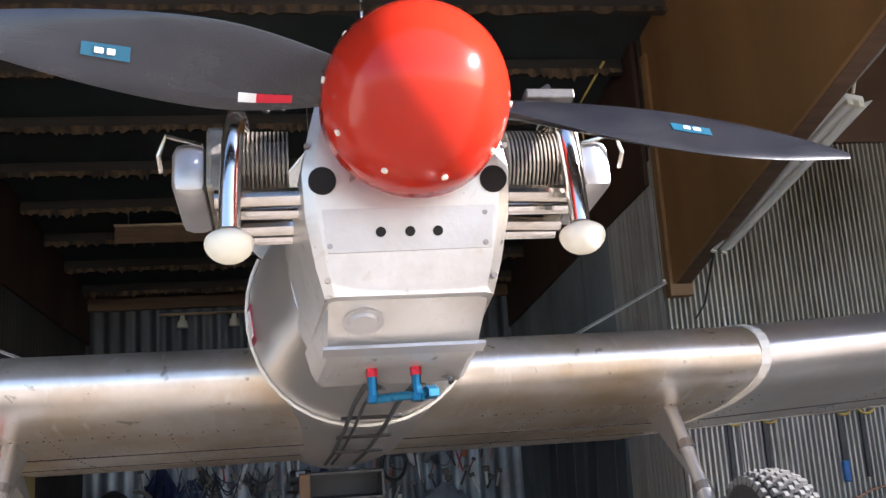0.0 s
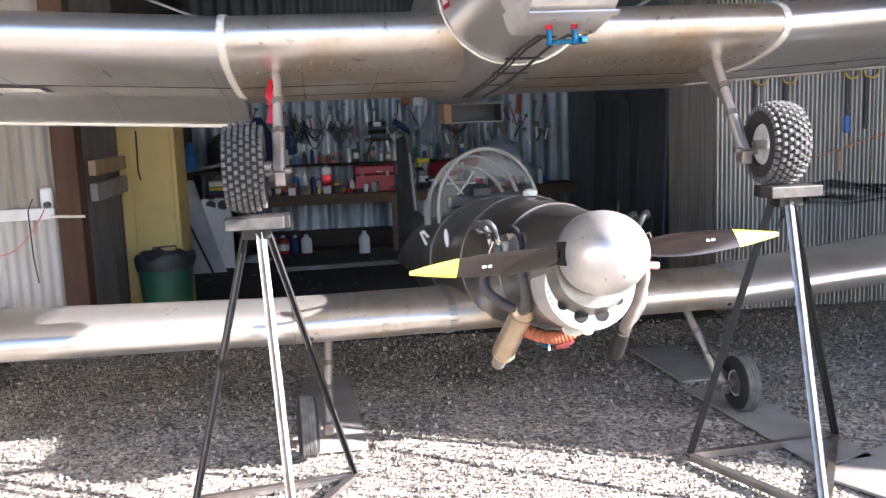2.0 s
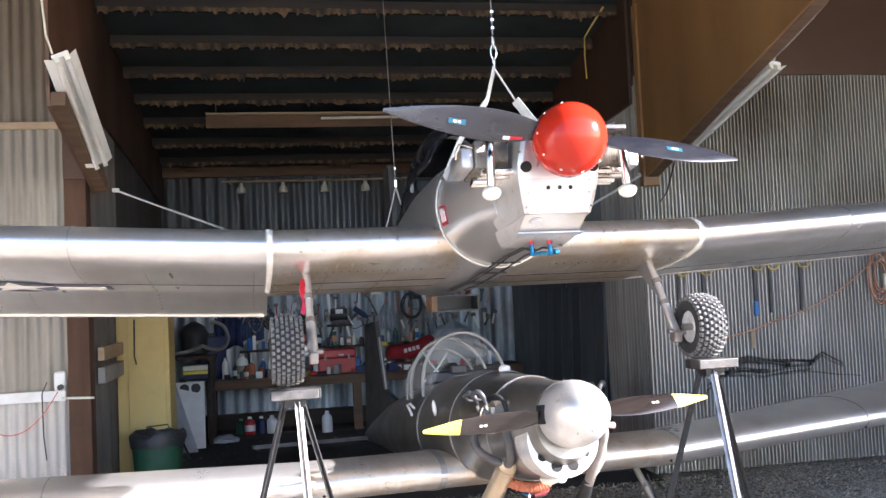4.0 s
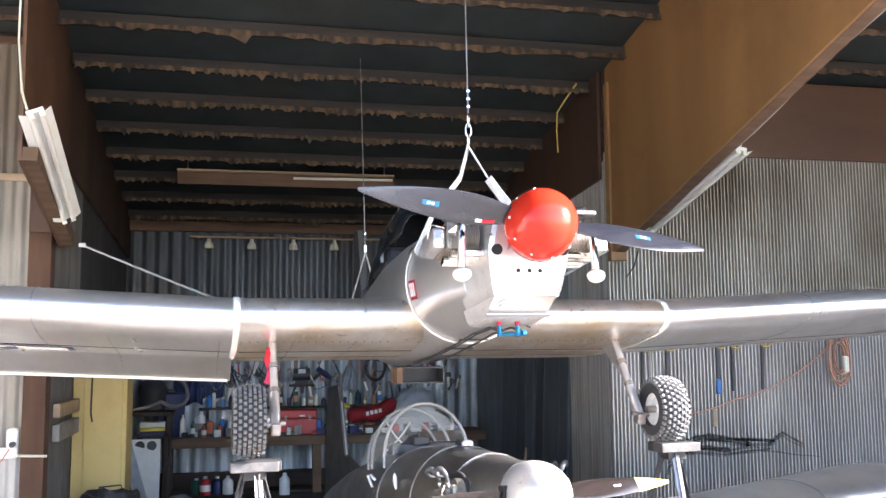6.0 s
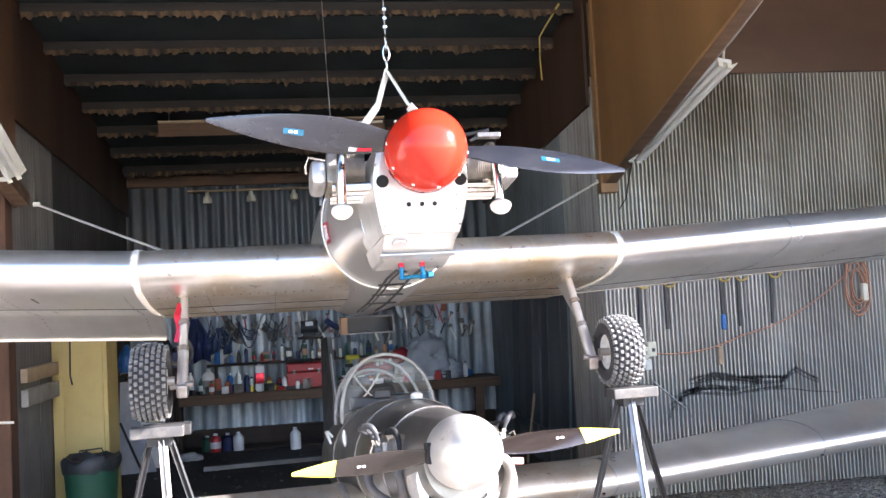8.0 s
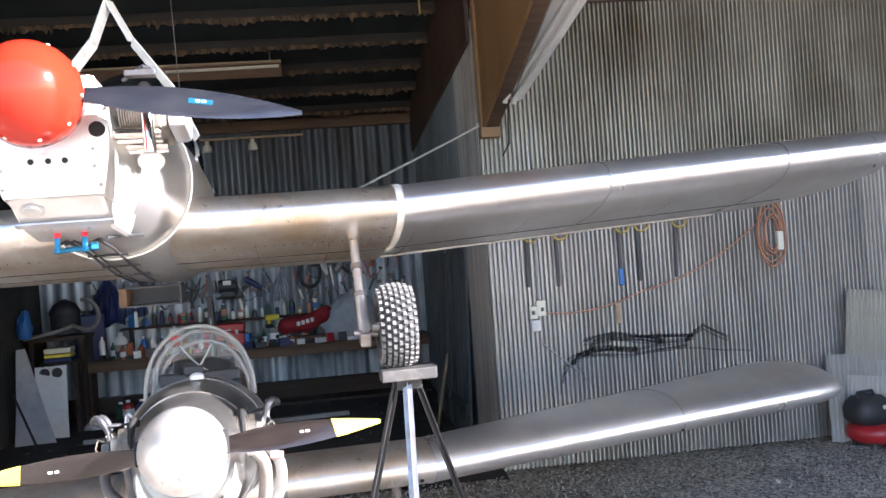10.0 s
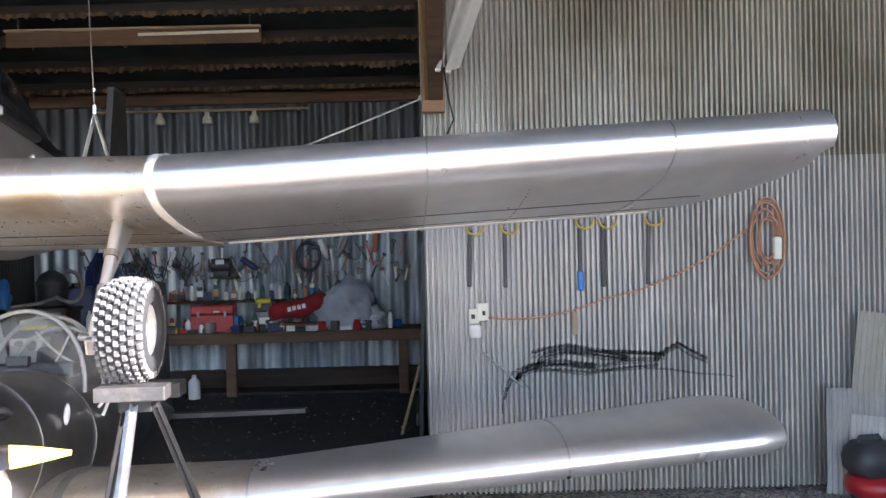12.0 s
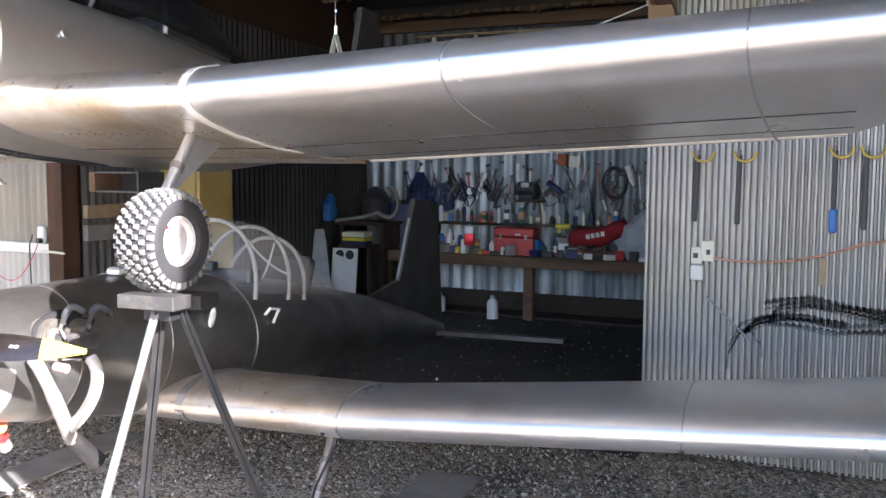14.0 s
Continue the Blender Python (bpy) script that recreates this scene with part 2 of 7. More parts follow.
M_WOOD_PALE = mat("pale_timber", (0.42, 0.32, 0.2), (0.33, 0.24, 0.14), 5, 0.7, 0, 0.2, 60, (0.3, 3, 3), dirt=(0.2, 0.13, 0.08), dscale=2, vary=0.15)
M_RUSTCOL = mat("red_brown_post", (0.1, 0.048, 0.024), (0.055, 0.027, 0.015), 5, 0.85, 0.0, 0.15, 60, (2, 2, 0.3), dirt=(0.04, 0.024, 0.016), dscale=2, damount=0.7)
M_YELLOWBOARD = mat("yellow_painted_board", (0.6, 0.45, 0.16), (0.52, 0.38, 0.13), 4, 0.6, 0, 0.06, 40, (1, 1, 0.3), dirt=(0.36, 0.24, 0.08), dscale=2, damount=0.5)
M_TUBE = mat("white_tube_lamp", (0.78, 0.77, 0.72), (0.7, 0.69, 0.63), 6, 0.35, dirt=(0.5, 0.45, 0.36), dscale=5, damount=0.4)
M_GREEN = mat("green_plastic_bin", (0.025, 0.1, 0.055), (0.018, 0.075, 0.04), 9, 0.45)
M_REDBOX = mat("red_enamel", (0.42, 0.02, 0.025), (0.34, 0.015, 0.02), 9, 0.35)
M_REDCLOTH = mat("red_cloth", (0.3, 0.012, 0.02), (0.2, 0.01, 0.014), 12, 0.85, 0, 0.3, 60)
M_GREYCLOTH = mat("grey_sheet_cloth", (0.42, 0.44, 0.47), (0.3, 0.31, 0.34), 8, 0.85, 0, 0.3, 30)
M_BLUE = mat("blue_plastic", (0.02, 0.14, 0.42), (0.016, 0.11, 0.34), 10, 0.45)
M_NAVY = mat("navy_plastic", (0.015, 0.025, 0.1), (0.012, 0.02, 0.075), 8, 0.5)
M_AN = mat("blue_anodised", (0.01, 0.12, 0.22), (0.008, 0.085, 0.16), 12, 0.3, 0.6)
M_ANRED = mat("red_anodised", (0.6, 0.03, 0.05), (0.5, 0.02, 0.04), 20, 0.3, 0.6)
M_ORANGE = mat("orange_hose", (0.42, 0.12, 0.05), (0.32, 0.085, 0.035), 18, 0.7, 0, 0.2, 150)
M_ORANGECORD = mat("orange_cord", (0.5, 0.25, 0.14), (0.38, 0.19, 0.11), 18, 0.6)
M_REDCORD = mat("red_cord", (0.6, 0.08, 0.07), (0.5, 0.06, 0.05), 18, 0.6)
M_TANCAN = mat("heat_tinted_steel", (0.58, 0.48, 0.34), (0.48, 0.38, 0.26), 8, 0.4, 0.8, 0.05, 60, dirt=(0.28, 0.2, 0.13), dscale=6)
M_WEB = mat("grubby_webbing", (0.66, 0.65, 0.6), (0.48, 0.47, 0.43), 30, 0.85, 0, 0.2, 200)
M_CARD = mat("grey_board", (0.33, 0.31, 0.285), (0.25, 0.235, 0.21), 5, 0.8, 0, 0.1, 40, dirt=(0.14, 0.12, 0.1), dscale=2, damount=0.7)
M_STICKBLUE = mat("teal_blue_sticker", (0.008, 0.075, 0.12), (0.006, 0.055, 0.095), 12, 0.35)
M_STARBLUE = mat("insignia_blue", (0.03, 0.035, 0.06), (0.05, 0.055, 0.08), 12, 0.5)
M_BLUECLOTH = mat("faded_blue_cloth", (0.06, 0.09, 0.17), (0.035, 0.055, 0.11), 8, 0.9, 0, 0.3, 40)
M_SHADESHEET = mat("deep_shade_sheet", (0.05, 0.05, 0.048), (0.026, 0.026, 0.025), 3, 0.65, 0.2, 0.05, 60, (1, 1, 0.2), 0.12, (0.04, 0.03, 0.022), 1.4, 0.5, vary=0.15)
M_DOORBOARD = mat("dark_blue_grey_board", (0.075, 0.09, 0.098), (0.035, 0.042, 0.048), 3, 0.55, 0.1, 0.1, 60, (1, 1, 0.2), 0.1, (0.05, 0.04, 0.03), 1.6, 0.5, vary=0.35)
M_YROPE = mat("yellow_rope", (0.55, 0.42, 0.1), (0.42, 0.3, 0.07), 30, 0.8)
M_SOOT = mat("black_spray_paint", (0.012, 0.012, 0.016), (0.03, 0.03, 0.036), 8, 0.7)
so_n, so_l = M_SOOT.node_tree.nodes, M_SOOT.node_tree.links
so_x, so_r = so_n.new("ShaderNodeTexNoise"), so_n.new("ShaderNodeMapRange")
so_x.inputs["Scale"].default_value, so_x.inputs["Detail"].default_value = 30, 6
so_r.inputs["From Min"].default_value, so_r.inputs["From Max"].default_value = 0.42, 0.68
so_r.inputs["To Max"].default_value = 0.75
so_l.new(so_x.outputs["Fac"], so_r.inputs["Value"])
so_l.new(so_r.outputs[0], so_n["Principled BSDF"].inputs["Alpha"])
M_GREENCAN = mat("green_label", (0.012, 0.085, 0.045), (0.008, 0.055, 0.03), 10, 0.5)

M_GLASS = bpy.data.materials.new("canopy_acrylic")
M_GLASS.use_nodes = True
gb = M_GLASS.node_tree.nodes["Principled BSDF"]
gb.inputs["Base Color"].default_value = (0.9, 0.92, 0.92, 1)
gb.inputs["Alpha"].default_value, gb.inputs["Roughness"].default_value, gb.inputs["IOR"].default_value = 0.09, 0.04, 1.45

M_TINT = bpy.data.materials.new("smoked_acrylic")
M_TINT.use_nodes = True
tb = M_TINT.node_tree.nodes["Principled BSDF"]
tb.inputs["Base Color"].default_value = (0.012, 0.013, 0.016, 1)
tb.inputs["Alpha"].default_value, tb.inputs["Roughness"].default_value = 0.72, 0.08


def gravel_material():
    m = mat("gravel", (0.34, 0.295, 0.24), (0.17, 0.147, 0.122), 3.0, 0.9, 0, 0.0, dirt=(0.05, 0.045, 0.04), dscale=0.7, damount=0.5)
    nt = m.node_tree
    N, L = nt.nodes, nt.links
    b = N["Principled BSDF"]
    co = N.new("ShaderNodeTexCoord")
    v = N.new("ShaderNodeTexVoronoi")
    v.inputs["Scale"].default_value = 55
    L.new(co.outputs["Object"], v.inputs["Vector"])
    v2 = N.new("ShaderNodeTexVoronoi")
    v2.inputs["Scale"].default_value = 130
    L.new(co.outputs["Object"], v2.inputs["Vector"])
    sep = N.new("ShaderNodeSeparateColor")
    L.new(v.outputs["Color"], sep.inputs[0])
    rng = N.new("ShaderNodeMapRange")
    rng.inputs["To Min"].default_value, rng.inputs["To Max"].default_value = 0.35, 2.6
    L.new(sep.outputs[0], rng.inputs["Value"])
    hs = N.new("ShaderNodeHueSaturation")
    old = b.inputs["Base Color"].links[0].from_socket
    L.new(old, hs.inputs["Color"])
    L.new(rng.outputs[0], hs.inputs["Value"])
    L.new(hs.outputs[0], b.inputs["Base Color"])
    add = N.new("ShaderNodeMath")
    add.operation = "ADD"
    L.new(v.outputs["Distance"], add.inputs[0])
    mul = N.new("ShaderNodeMath")
    mul.operation = "MULTIPLY"
    mul.inputs[1].default_value = 0.5
    L.new(v2.outputs["Distance"], mul.inputs[0])
    L.new(mul.outputs[0], add.inputs[1])
    bp = N.new("ShaderNodeBump")
    bp.invert = True
    bp.inputs["Strength"].default_value, bp.inputs["Distance"].default_value = 0.9, 0.012
    L.new(add.outputs[0], bp.inputs["Height"])
    L.new(bp.outputs[0], b.inputs["Normal"])
    return m


M_GRAVEL = gravel_material()
M_STONE = mat("gravel_stone", (0.3, 0.275, 0.235), (0.14, 0.128, 0.112), 40, 0.85)
st_n, st_l = M_STONE.node_tree.nodes, M_STONE.node_tree.links
st_geo, st_hs, st_rng = st_n.new("ShaderNodeNewGeometry"), st_n.new("ShaderNodeHueSaturation"), st_n.new("ShaderNodeMapRange")
st_rng.inputs["To Min"].default_value, st_rng.inputs["To Max"].default_value = 0.45, 1.9
st_l.new(st_geo.outputs["Random Per Island"], st_rng.inputs["Value"])
st_l.new(st_rng.outputs[0], st_hs.inputs["Value"])
st_l.new(st_n["Principled BSDF"].inputs["Base Color"].links[0].from_socket, st_hs.inputs["Color"])
st_l.new(st_hs.outputs[0], st_n["Principled BSDF"].inputs["Base Color"])


# ---- mesh helpers ----
def part(name, bm, material, parent=None, label="", smooth=None):
    """Links a bmesh as one mesh object, under a thing or a part if one is given."""
    me = bpy.data.meshes.new(name)
    bmesh.ops.recalc_face_normals(bm, faces=bm.faces)
    bm.to_mesh(me)
    bm.free()
    me.materials.append(material)
    if smooth:
        for p in me.polygons:
            p.use_smooth = True
        me.set_sharp_from_angle(angle=radians(smooth))
    ob = new(name, me)
    if parent:
        ob.parent = parent
    if label:
        tagged(ob, label)
    return ob


def thing(name, m, label, category, group="", kind=""):
    ob = new(name)
    ob.empty_display_size = 0.1
    ob.matrix_world = m
    return tagged(ob, label, category, group, kind)


def box(bm, c, s, rot=None, bevel=0.0):
    g = bmesh.ops.create_cube(bm, size=1.0)
    vs = g["verts"]
    bmesh.ops.scale(bm, vec=s, verts=vs)
    if bevel:
        es = list({e for v in vs for e in v.link_edges})
        r = bmesh.ops.bevel(bm, geom=es, offset=bevel, segments=2, affect="EDGES", profile=0.5)
        vs = list({v for f in r["faces"] for v in f.verts} | {v for v in vs if v.is_valid})
    if rot is not None:
        bmesh.ops.rotate(bm, cent=(0, 0, 0), matrix=Euler([radians(a) for a in rot]).to_matrix(), verts=vs)
    bmesh.ops.translate(bm, vec=c, verts=vs)
    return vs


def loft(bm, rings, cap=True, closed=True):
    """Joins rings of equal point counts by quads."""
    vr = [[bm.verts.new(p) for p in r] for r in rings]
    n = len(vr[0])
    for a, b in zip(vr, vr[1:]):
        for i in range(n if closed else n - 1):
            j = (i + 1) % n
            bm.faces.new((a[i], a[j], b[j], b[i]))
    if cap and closed:
        bm.faces.new(vr[0][::-1])
        bm.faces.new(vr[-1])
    return vr


def frame_of(d):
    d = Vector(d).normalized()
    u = d.orthogonal().normalized()
    return u, d.cross(u)


def rod(bm, p0, p1, r0, r1=None, seg=12):
    p0, p1 = Vector(p0), Vector(p1)
    u, v = frame_of(p1 - p0)
    r1 = r0 if r1 is None else r1
    rings = []
    for p, r in ((p0, r0), (p1, r1)):
        rings.append([p + (u * math.cos(a) + v * math.sin(a)) * r for a in [2 * math.pi * i / seg for i in range(seg)]])
    loft(bm, rings)


def tube(bm, pts, r, seg=8):
    """A round bar along a path."""
    pts = [Vector(p) for p in pts]
    rings = []
    u = None
    for i, p in enumerate(pts):
        d = (pts[min(i + 1, len(pts) - 1)] - pts[max(i - 1, 0)]).normalized()
        if u is None:
            u = d.orthogonal().normalized()
        u = (u - d * u.dot(d)).normalized()
        v = d.cross(u)
        rr = r[i] if isinstance(r, (list, tuple)) else r
        rings.append([p + (u * math.cos(a) + v * math.sin(a)) * rr for a in [2 * math.pi * k / seg for k in range(seg)]])
    loft(bm, rings)


def strip(bm, pts, side, w, t):
    """A flat band along a path; side is the direction of its width."""
    pts = [Vector(p) for p in pts]
    rings = []
    for i, p in enumerate(pts):
        d = (pts[min(i + 1, len(pts) - 1)] - pts[max(i - 1, 0)]).normalized()
        s = Vector(side)
        s = (s - d * s.dot(d)).normalized()
        n = d.cross(s)
        rings.append([p + s * a * w / 2 + n * b * t / 2 for a, b in ((-1, -1), (1, -1), (1, 1), (-1, 1))])
    loft(bm, rings)


def bez(p0, p1, p2, p3, n=16):
    p0, p1, p2, p3 = map(Vector, (p0, p1, p2, p3))
    return [p0 * (1 - t) ** 3 + p1 * 3 * t * (1 - t) ** 2 + p2 * 3 * t * t * (1 - t) + p3 * t ** 3 for t in [i / n for i in range(n + 1)]]


def sag(p0, p1, drop, n=14):
    p0, p1 = Vector(p0), Vector(p1)
    return [p0.lerp(p1, t) - Vector((0, 0, drop * 4 * t * (1 - t))) for t in [i / n for i in range(n + 1)]]


def lathe(bm, prof, axis="y", seg=32, c=(0, 0, 0), cap=True):
    """prof: (distance along the axis, radius)."""
    rings = []
    for s, r in prof:
        ring = []
        for i in range(seg):
            a = 2 * math.pi * i / seg
            k, m2 = r * math.cos(a), r * math.sin(a)
            ring.append({"y": (k, s, m2), "x": (s, k, m2), "z": (k, m2, s)}[axis])
        rings.append([Vector(p) + Vector(c) for p in ring])
    loft(bm, rings, cap)


def disc(bm, c, r, axis, th, seg=24):
    a = Vector(axis).normalized() * th / 2
    rod(bm, Vector(c) - a, Vector(c) + a, r, seg=seg)


def torus_arc(c, r, a0, a1, n=20, plane="xz"):
    out = []
    for i in range(n + 1):
        a = radians(a0 + (a1 - a0) * i / n)
        k, m2 = r * math.cos(a), r * math.sin(a)
        out.append(Vector(c) + Vector((k, 0, m2) if plane == "xz" else ((k, m2, 0) if plane == "xy" else (0, k, m2))))
    return out


def rib(s, pitch, amp):
    """Depth of a broad-topped rib with a narrow groove."""
    q = min(1.0, max(0.0, (0.5 + 0.5 * math.sin(2 * math.pi * s / pitch) - 0.24) / 0.46))
    return amp * (0.5 - q * q * (3 - 2 * q))


def corrugated(name, x0, x1, z0, z1, pitch, amp, material, parent, along="x", at=0.0, label="", zslope=0.0):
    """One sheet of corrugated iron with thickness; runs along x or y, upright."""
    deep = amp > 0.4 * pitch
    n = max(8, int(round((x1 - x0) / pitch * (12 if deep else 8))))
    bm = bmesh.new()
    rings = []
    for i in range(n + 1):
        s = x0 + (x1 - x0) * i / n
        w = amp * math.sin(2 * math.pi * s / pitch)
        if deep:
            w = rib(s, pitch, amp)
        zt = z1 + zslope * (s - x0)
        q = [(at + w - 0.0012, z0), (at + w + 0.0012, z0), (at + w + 0.0012, zt), (at + w - 0.0012, zt)]
        rings.append([(s, d, z) if along == "x" else (d, s, z) for d, z in q])
    loft(bm, rings)
    return part(name, bm, material, parent, label, smooth=50)


# ---- ground ----
def build_ground():
    bm = bmesh.new()
    n = 60
    def gx(i):
        s = (i / n) * 2 - 1
        return math.copysign(abs(s) ** 3.2 * 1500 + abs(s) * 8, s)
    grid = [[bm.verts.new((gx(i), gx(j) + 3, 0.0)) for i in range(n + 1)] for j in range(n + 1)]
    for j in range(n):
        for i in range(n):
            bm.faces.new((grid[j][i], grid[j][i + 1], grid[j + 1][i + 1], grid[j + 1][i]))
    for v in bm.verts:
        d = (Vector((v.co.x, v.co.y - 3, 0))).length
        if d < 12:
            v.co.z = 0.012 * noise.noise(v.co * 0.9) - 0.006
    ob = part("ground", bm, M_GRAVEL, smooth=60)
    tagged(ob, "dark grey loose gravel floor and yard", "ground", kind="structure")


build_ground()


def build_stones():
    rnd = random.Random(5)
    verts, faces = [], []
    base = [(1, 0, 0), (-1, 0, 0), (0, 1, 0), (0, -1, 0), (0, 0, 1), (0, 0, -1)]
    tri = [(0, 2, 4), (2, 1, 4), (1, 3, 4), (3, 0, 4), (2, 0, 5), (1, 2, 5), (3, 1, 5), (0, 3, 5)]
    for _ in range(26000):
        x, y = rnd.uniform(-3.2, 5.6), rnd.uniform(1.2, 5.1)
        if rnd.random() < 0.03:
            x, y = rnd.uniform(-1.7, 2.3), rnd.uniform(5.3, 9.0)
        s = rnd.uniform(0.004, 0.011) * (1.6 if rnd.random() < 0.06 else 1)
        rot = Euler((rnd.uniform(0, 6), rnd.uniform(0, 6), rnd.uniform(0, 6))).to_matrix()
        k = len(verts)
        sc = Vector((s * rnd.uniform(0.7, 1.3), s * rnd.uniform(0.7, 1.3), s * rnd.uniform(0.5, 1)))
        for b in base:
            p = rot @ Vector((b[0] * sc.x, b[1] * sc.y, b[2] * sc.z))
            verts.append((x + p.x, y + p.y, s * 0.35 + p.z))
        faces += [tuple(k + i for i in t) for t in tri]
    me = bpy.data.meshes.new("gravel")
    me.from_pydata(verts, [], faces)
    me.materials.append(M_STONE)
    tagged(new("gravel", me), "loose grey gravel stones scattered on the ground", "gravel", kind="stuff")


build_stones()



def build_debris():
    """Pale chips, scraps and dust lumps on the bay's dark floor."""
    rnd = random.Random(12)
    verts, faces = [], []
    for _ in range(380):
        x, y = rnd.uniform(-1.6, 2.3), 5.3 + 4.0 * rnd.random() ** 1.2
        a, s = rnd.uniform(0, 6.3), rnd.uniform(0.003, 0.014) * (2 if rnd.random() < 0.05 else 1)
        w, h, k = s * rnd.uniform(0.3, 1), rnd.uniform(0.003, 0.008), len(verts)
        for dx, dy, dz in ((-s, -w, 0), (s, -w, 0), (s, w, 0), (-s, w, 0), (-s * 0.7, -w * 0.6, h), (s * 0.8, -w * 0.7, h), (s * 0.6, w * 0.8, h), (-s * 0.8, w * 0.7, h)):
            verts.append((x + dx * math.cos(a) - dy * math.sin(a), y + dx * math.sin(a) + dy * math.cos(a), 0.012 + dz))
        faces += [tuple(k + i for i in f) for f in ((3, 2, 1, 0), (4, 5, 6, 7), (0, 1, 5, 4), (1, 2, 6, 5), (2, 3, 7, 6), (3, 0, 4, 7))]
    me = bpy.data.meshes.new("floor_debris")
    me.from_pydata(verts, [], faces)
    me.materials.append(M_CHIPS)
    tagged(new("floor_debris", me), "pale chips and scraps scattered on the dark bay floor", "debris", kind="stuff")


build_debris()


def bay_floor():
    bm = bmesh.new()
    n, m2 = 22, 24
    grid = []
    for j in range(m2 + 1):
        row = []
        for i in range(n + 1):
            x, y = -1.93 + 4.31 * i / n, 5.05 + 4.5 * j / m2
            z = 0.009 + 0.006 * noise.noise(Vector((x * 2, y * 2, 0)))
            if j == 0:
                y += 0.12 * noise.noise(Vector((x * 3, 7, 0)))
                z = -0.004
            row.append(bm.verts.new((x, y, z)))
        grid.append(row)
    for j in range(m2):
        for i in range(n):
            bm.faces.new((grid[j][i], grid[j][i + 1], grid[j + 1][i + 1], grid[j + 1][i]))
    # The near-black floor colour includes the deep shade of the bay.
    tagged(part("floor_bay", bm, M_DIRT, smooth=60), "dirt floor of the bay, coloured dark for its deep shade", "floor", kind="structure")


bay_floor()

# ---- hangar: wide front part with a narrower bay behind ----
WALL_Y, BAY_L, BAY_R, BACK_Y = 5.2, -1.93, 2.38, 9.55
SIDE_L, SIDE_R, FRONT_Y, END_Y = -5.6, 6.3, 0.05, 0.2
HEADER_Z = 4.08
RIB_PITCH, RIB_DEPTH = 0.0325, 0.038


def roof_z(y):
    return 3.17 + 0.17 * (9.5 - y)


def wall_core(name, x0, x1, y0, y1, z1, material, label):
    bm = bmesh.new()
    box(bm, ((x0 + x1) / 2, (y0 + y1) / 2, z1 / 2), (x1 - x0, y1 - y0, z1))
    return tagged(part(name, bm, material), label, "wall", kind="structure")


def sheets(parent, a0, a1, z0, z1, pitch, amp, material, along, at, width=0.76, overlap=True, zslope=0.0):
    n = max(1, round((a1 - a0) / width))
    w = (a1 - a0) / n
    for i in range(n):
        off = 0.005 * (i % 2) if overlap else 0
        if along == "x":
            d = at - off
        else:
            d = at - off if at > 0 else at + off
        corrugated("sheet", a0 + i * w, a0 + (i + 1) * w + 0.02, z0, z1 + zslope * i * w, pitch, amp, material, parent, along, d, zslope=zslope)


w_r = wall_core("wall_right", BAY_R, SIDE_R, WALL_Y + 0.05, WALL_Y + 0.14, 4.0, M_WOOD_DK, "front-facing hangar wall of grey corrugated galvanised sheets")
sheets(w_r, BAY_R - 0.01, SIDE_R, 0.02, 2.04, RIB_PITCH, RIB_DEPTH, M_ZINC, "x", WALL_Y, 0.6)
# Upper course: a real brown tint plus shade under the eaves, as colour.
sheets(w_r, BAY_R - 0.01, SIDE_R, 2.02, 3.27, RIB_PITCH, RIB_DEPTH, M_ZINC_UP, "x", WALL_Y + 0.006, 0.6)
w_l = wall_core("wall_left", SIDE_L, -2.09, WALL_Y + 0.0, WALL_Y + 0.12, 4.0, M_WOOD_DK, "front-facing hangar wall of whitewashed corrugated sheets")
sheets(w_l, SIDE_L, -2.1, 0.02, 0.93, 0.068, 0.009, M_ZINC_W, "x", WALL_Y - 0.02, 0.66)
sheets(w_l, SIDE_L, -2.1, 0.93, 2.9, 0.076, 0.009, M_ZINC_T, "x", WALL_Y - 0.03, 0.66)
sheets(w_l, SIDE_L, -2.1, 2.9, 3.9, 0.076, 0.009, M_ZINC_BR, "x", WALL_Y - 0.02, 0.66)
w_b = wall_core("wall_back", BAY_L - 0.1, BAY_R + 0.1, BACK_Y + 0.03, BACK_Y + 0.13, 3.3, M_WOOD_DK, "back wall of the bay in weathered corrugated metal")
# Pale lower and dark upper sheets carry the wall's uneven light in colour.
sheets(w_b, BAY_L, BAY_R, 0.22, 1.78, 0.15, 0.016, M_ZINC_BLUE, "x", BACK_Y, 0.7)
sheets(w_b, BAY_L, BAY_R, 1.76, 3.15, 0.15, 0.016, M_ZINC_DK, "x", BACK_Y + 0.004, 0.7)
w_br = wall_core("wall_bay_right", BAY_R + 0.01, BAY_R + 0.1, WALL_Y + 0.14, BACK_Y, 3.2, M_WOOD_DK, "side wall of the bay in dark corrugated metal")
# Front stretch is coloured paler for the daylight at the bay opening.
sheets(w_br, WALL_Y + 0.02, 6.1, 0.02, 3.2, 0.068, 0.006, M_ZINC_GREY, "y", BAY_R - 0.01, 0.5)
sheets(w_br, 6.1, BACK_Y, 0.02, 3.2, 0.068, 0.008, M_ZINC_TEAL, "y", BAY_R - 0.01, 0.66)
w_bl = wall_core("wall_bay_left", BAY_L - 0.1, BAY_L - 0.01, WALL_Y + 0.12, BACK_Y, 3.2, M_WOOD_DK, "side wall of the bay in corrugated metal, rear coloured dark for shade")
sheets(w_bl, WALL_Y + 0.1, 6.3, 0.02, 3.2, 0.076, 0.009, M_ZINC_MID, "y", BAY_L, 0.5)
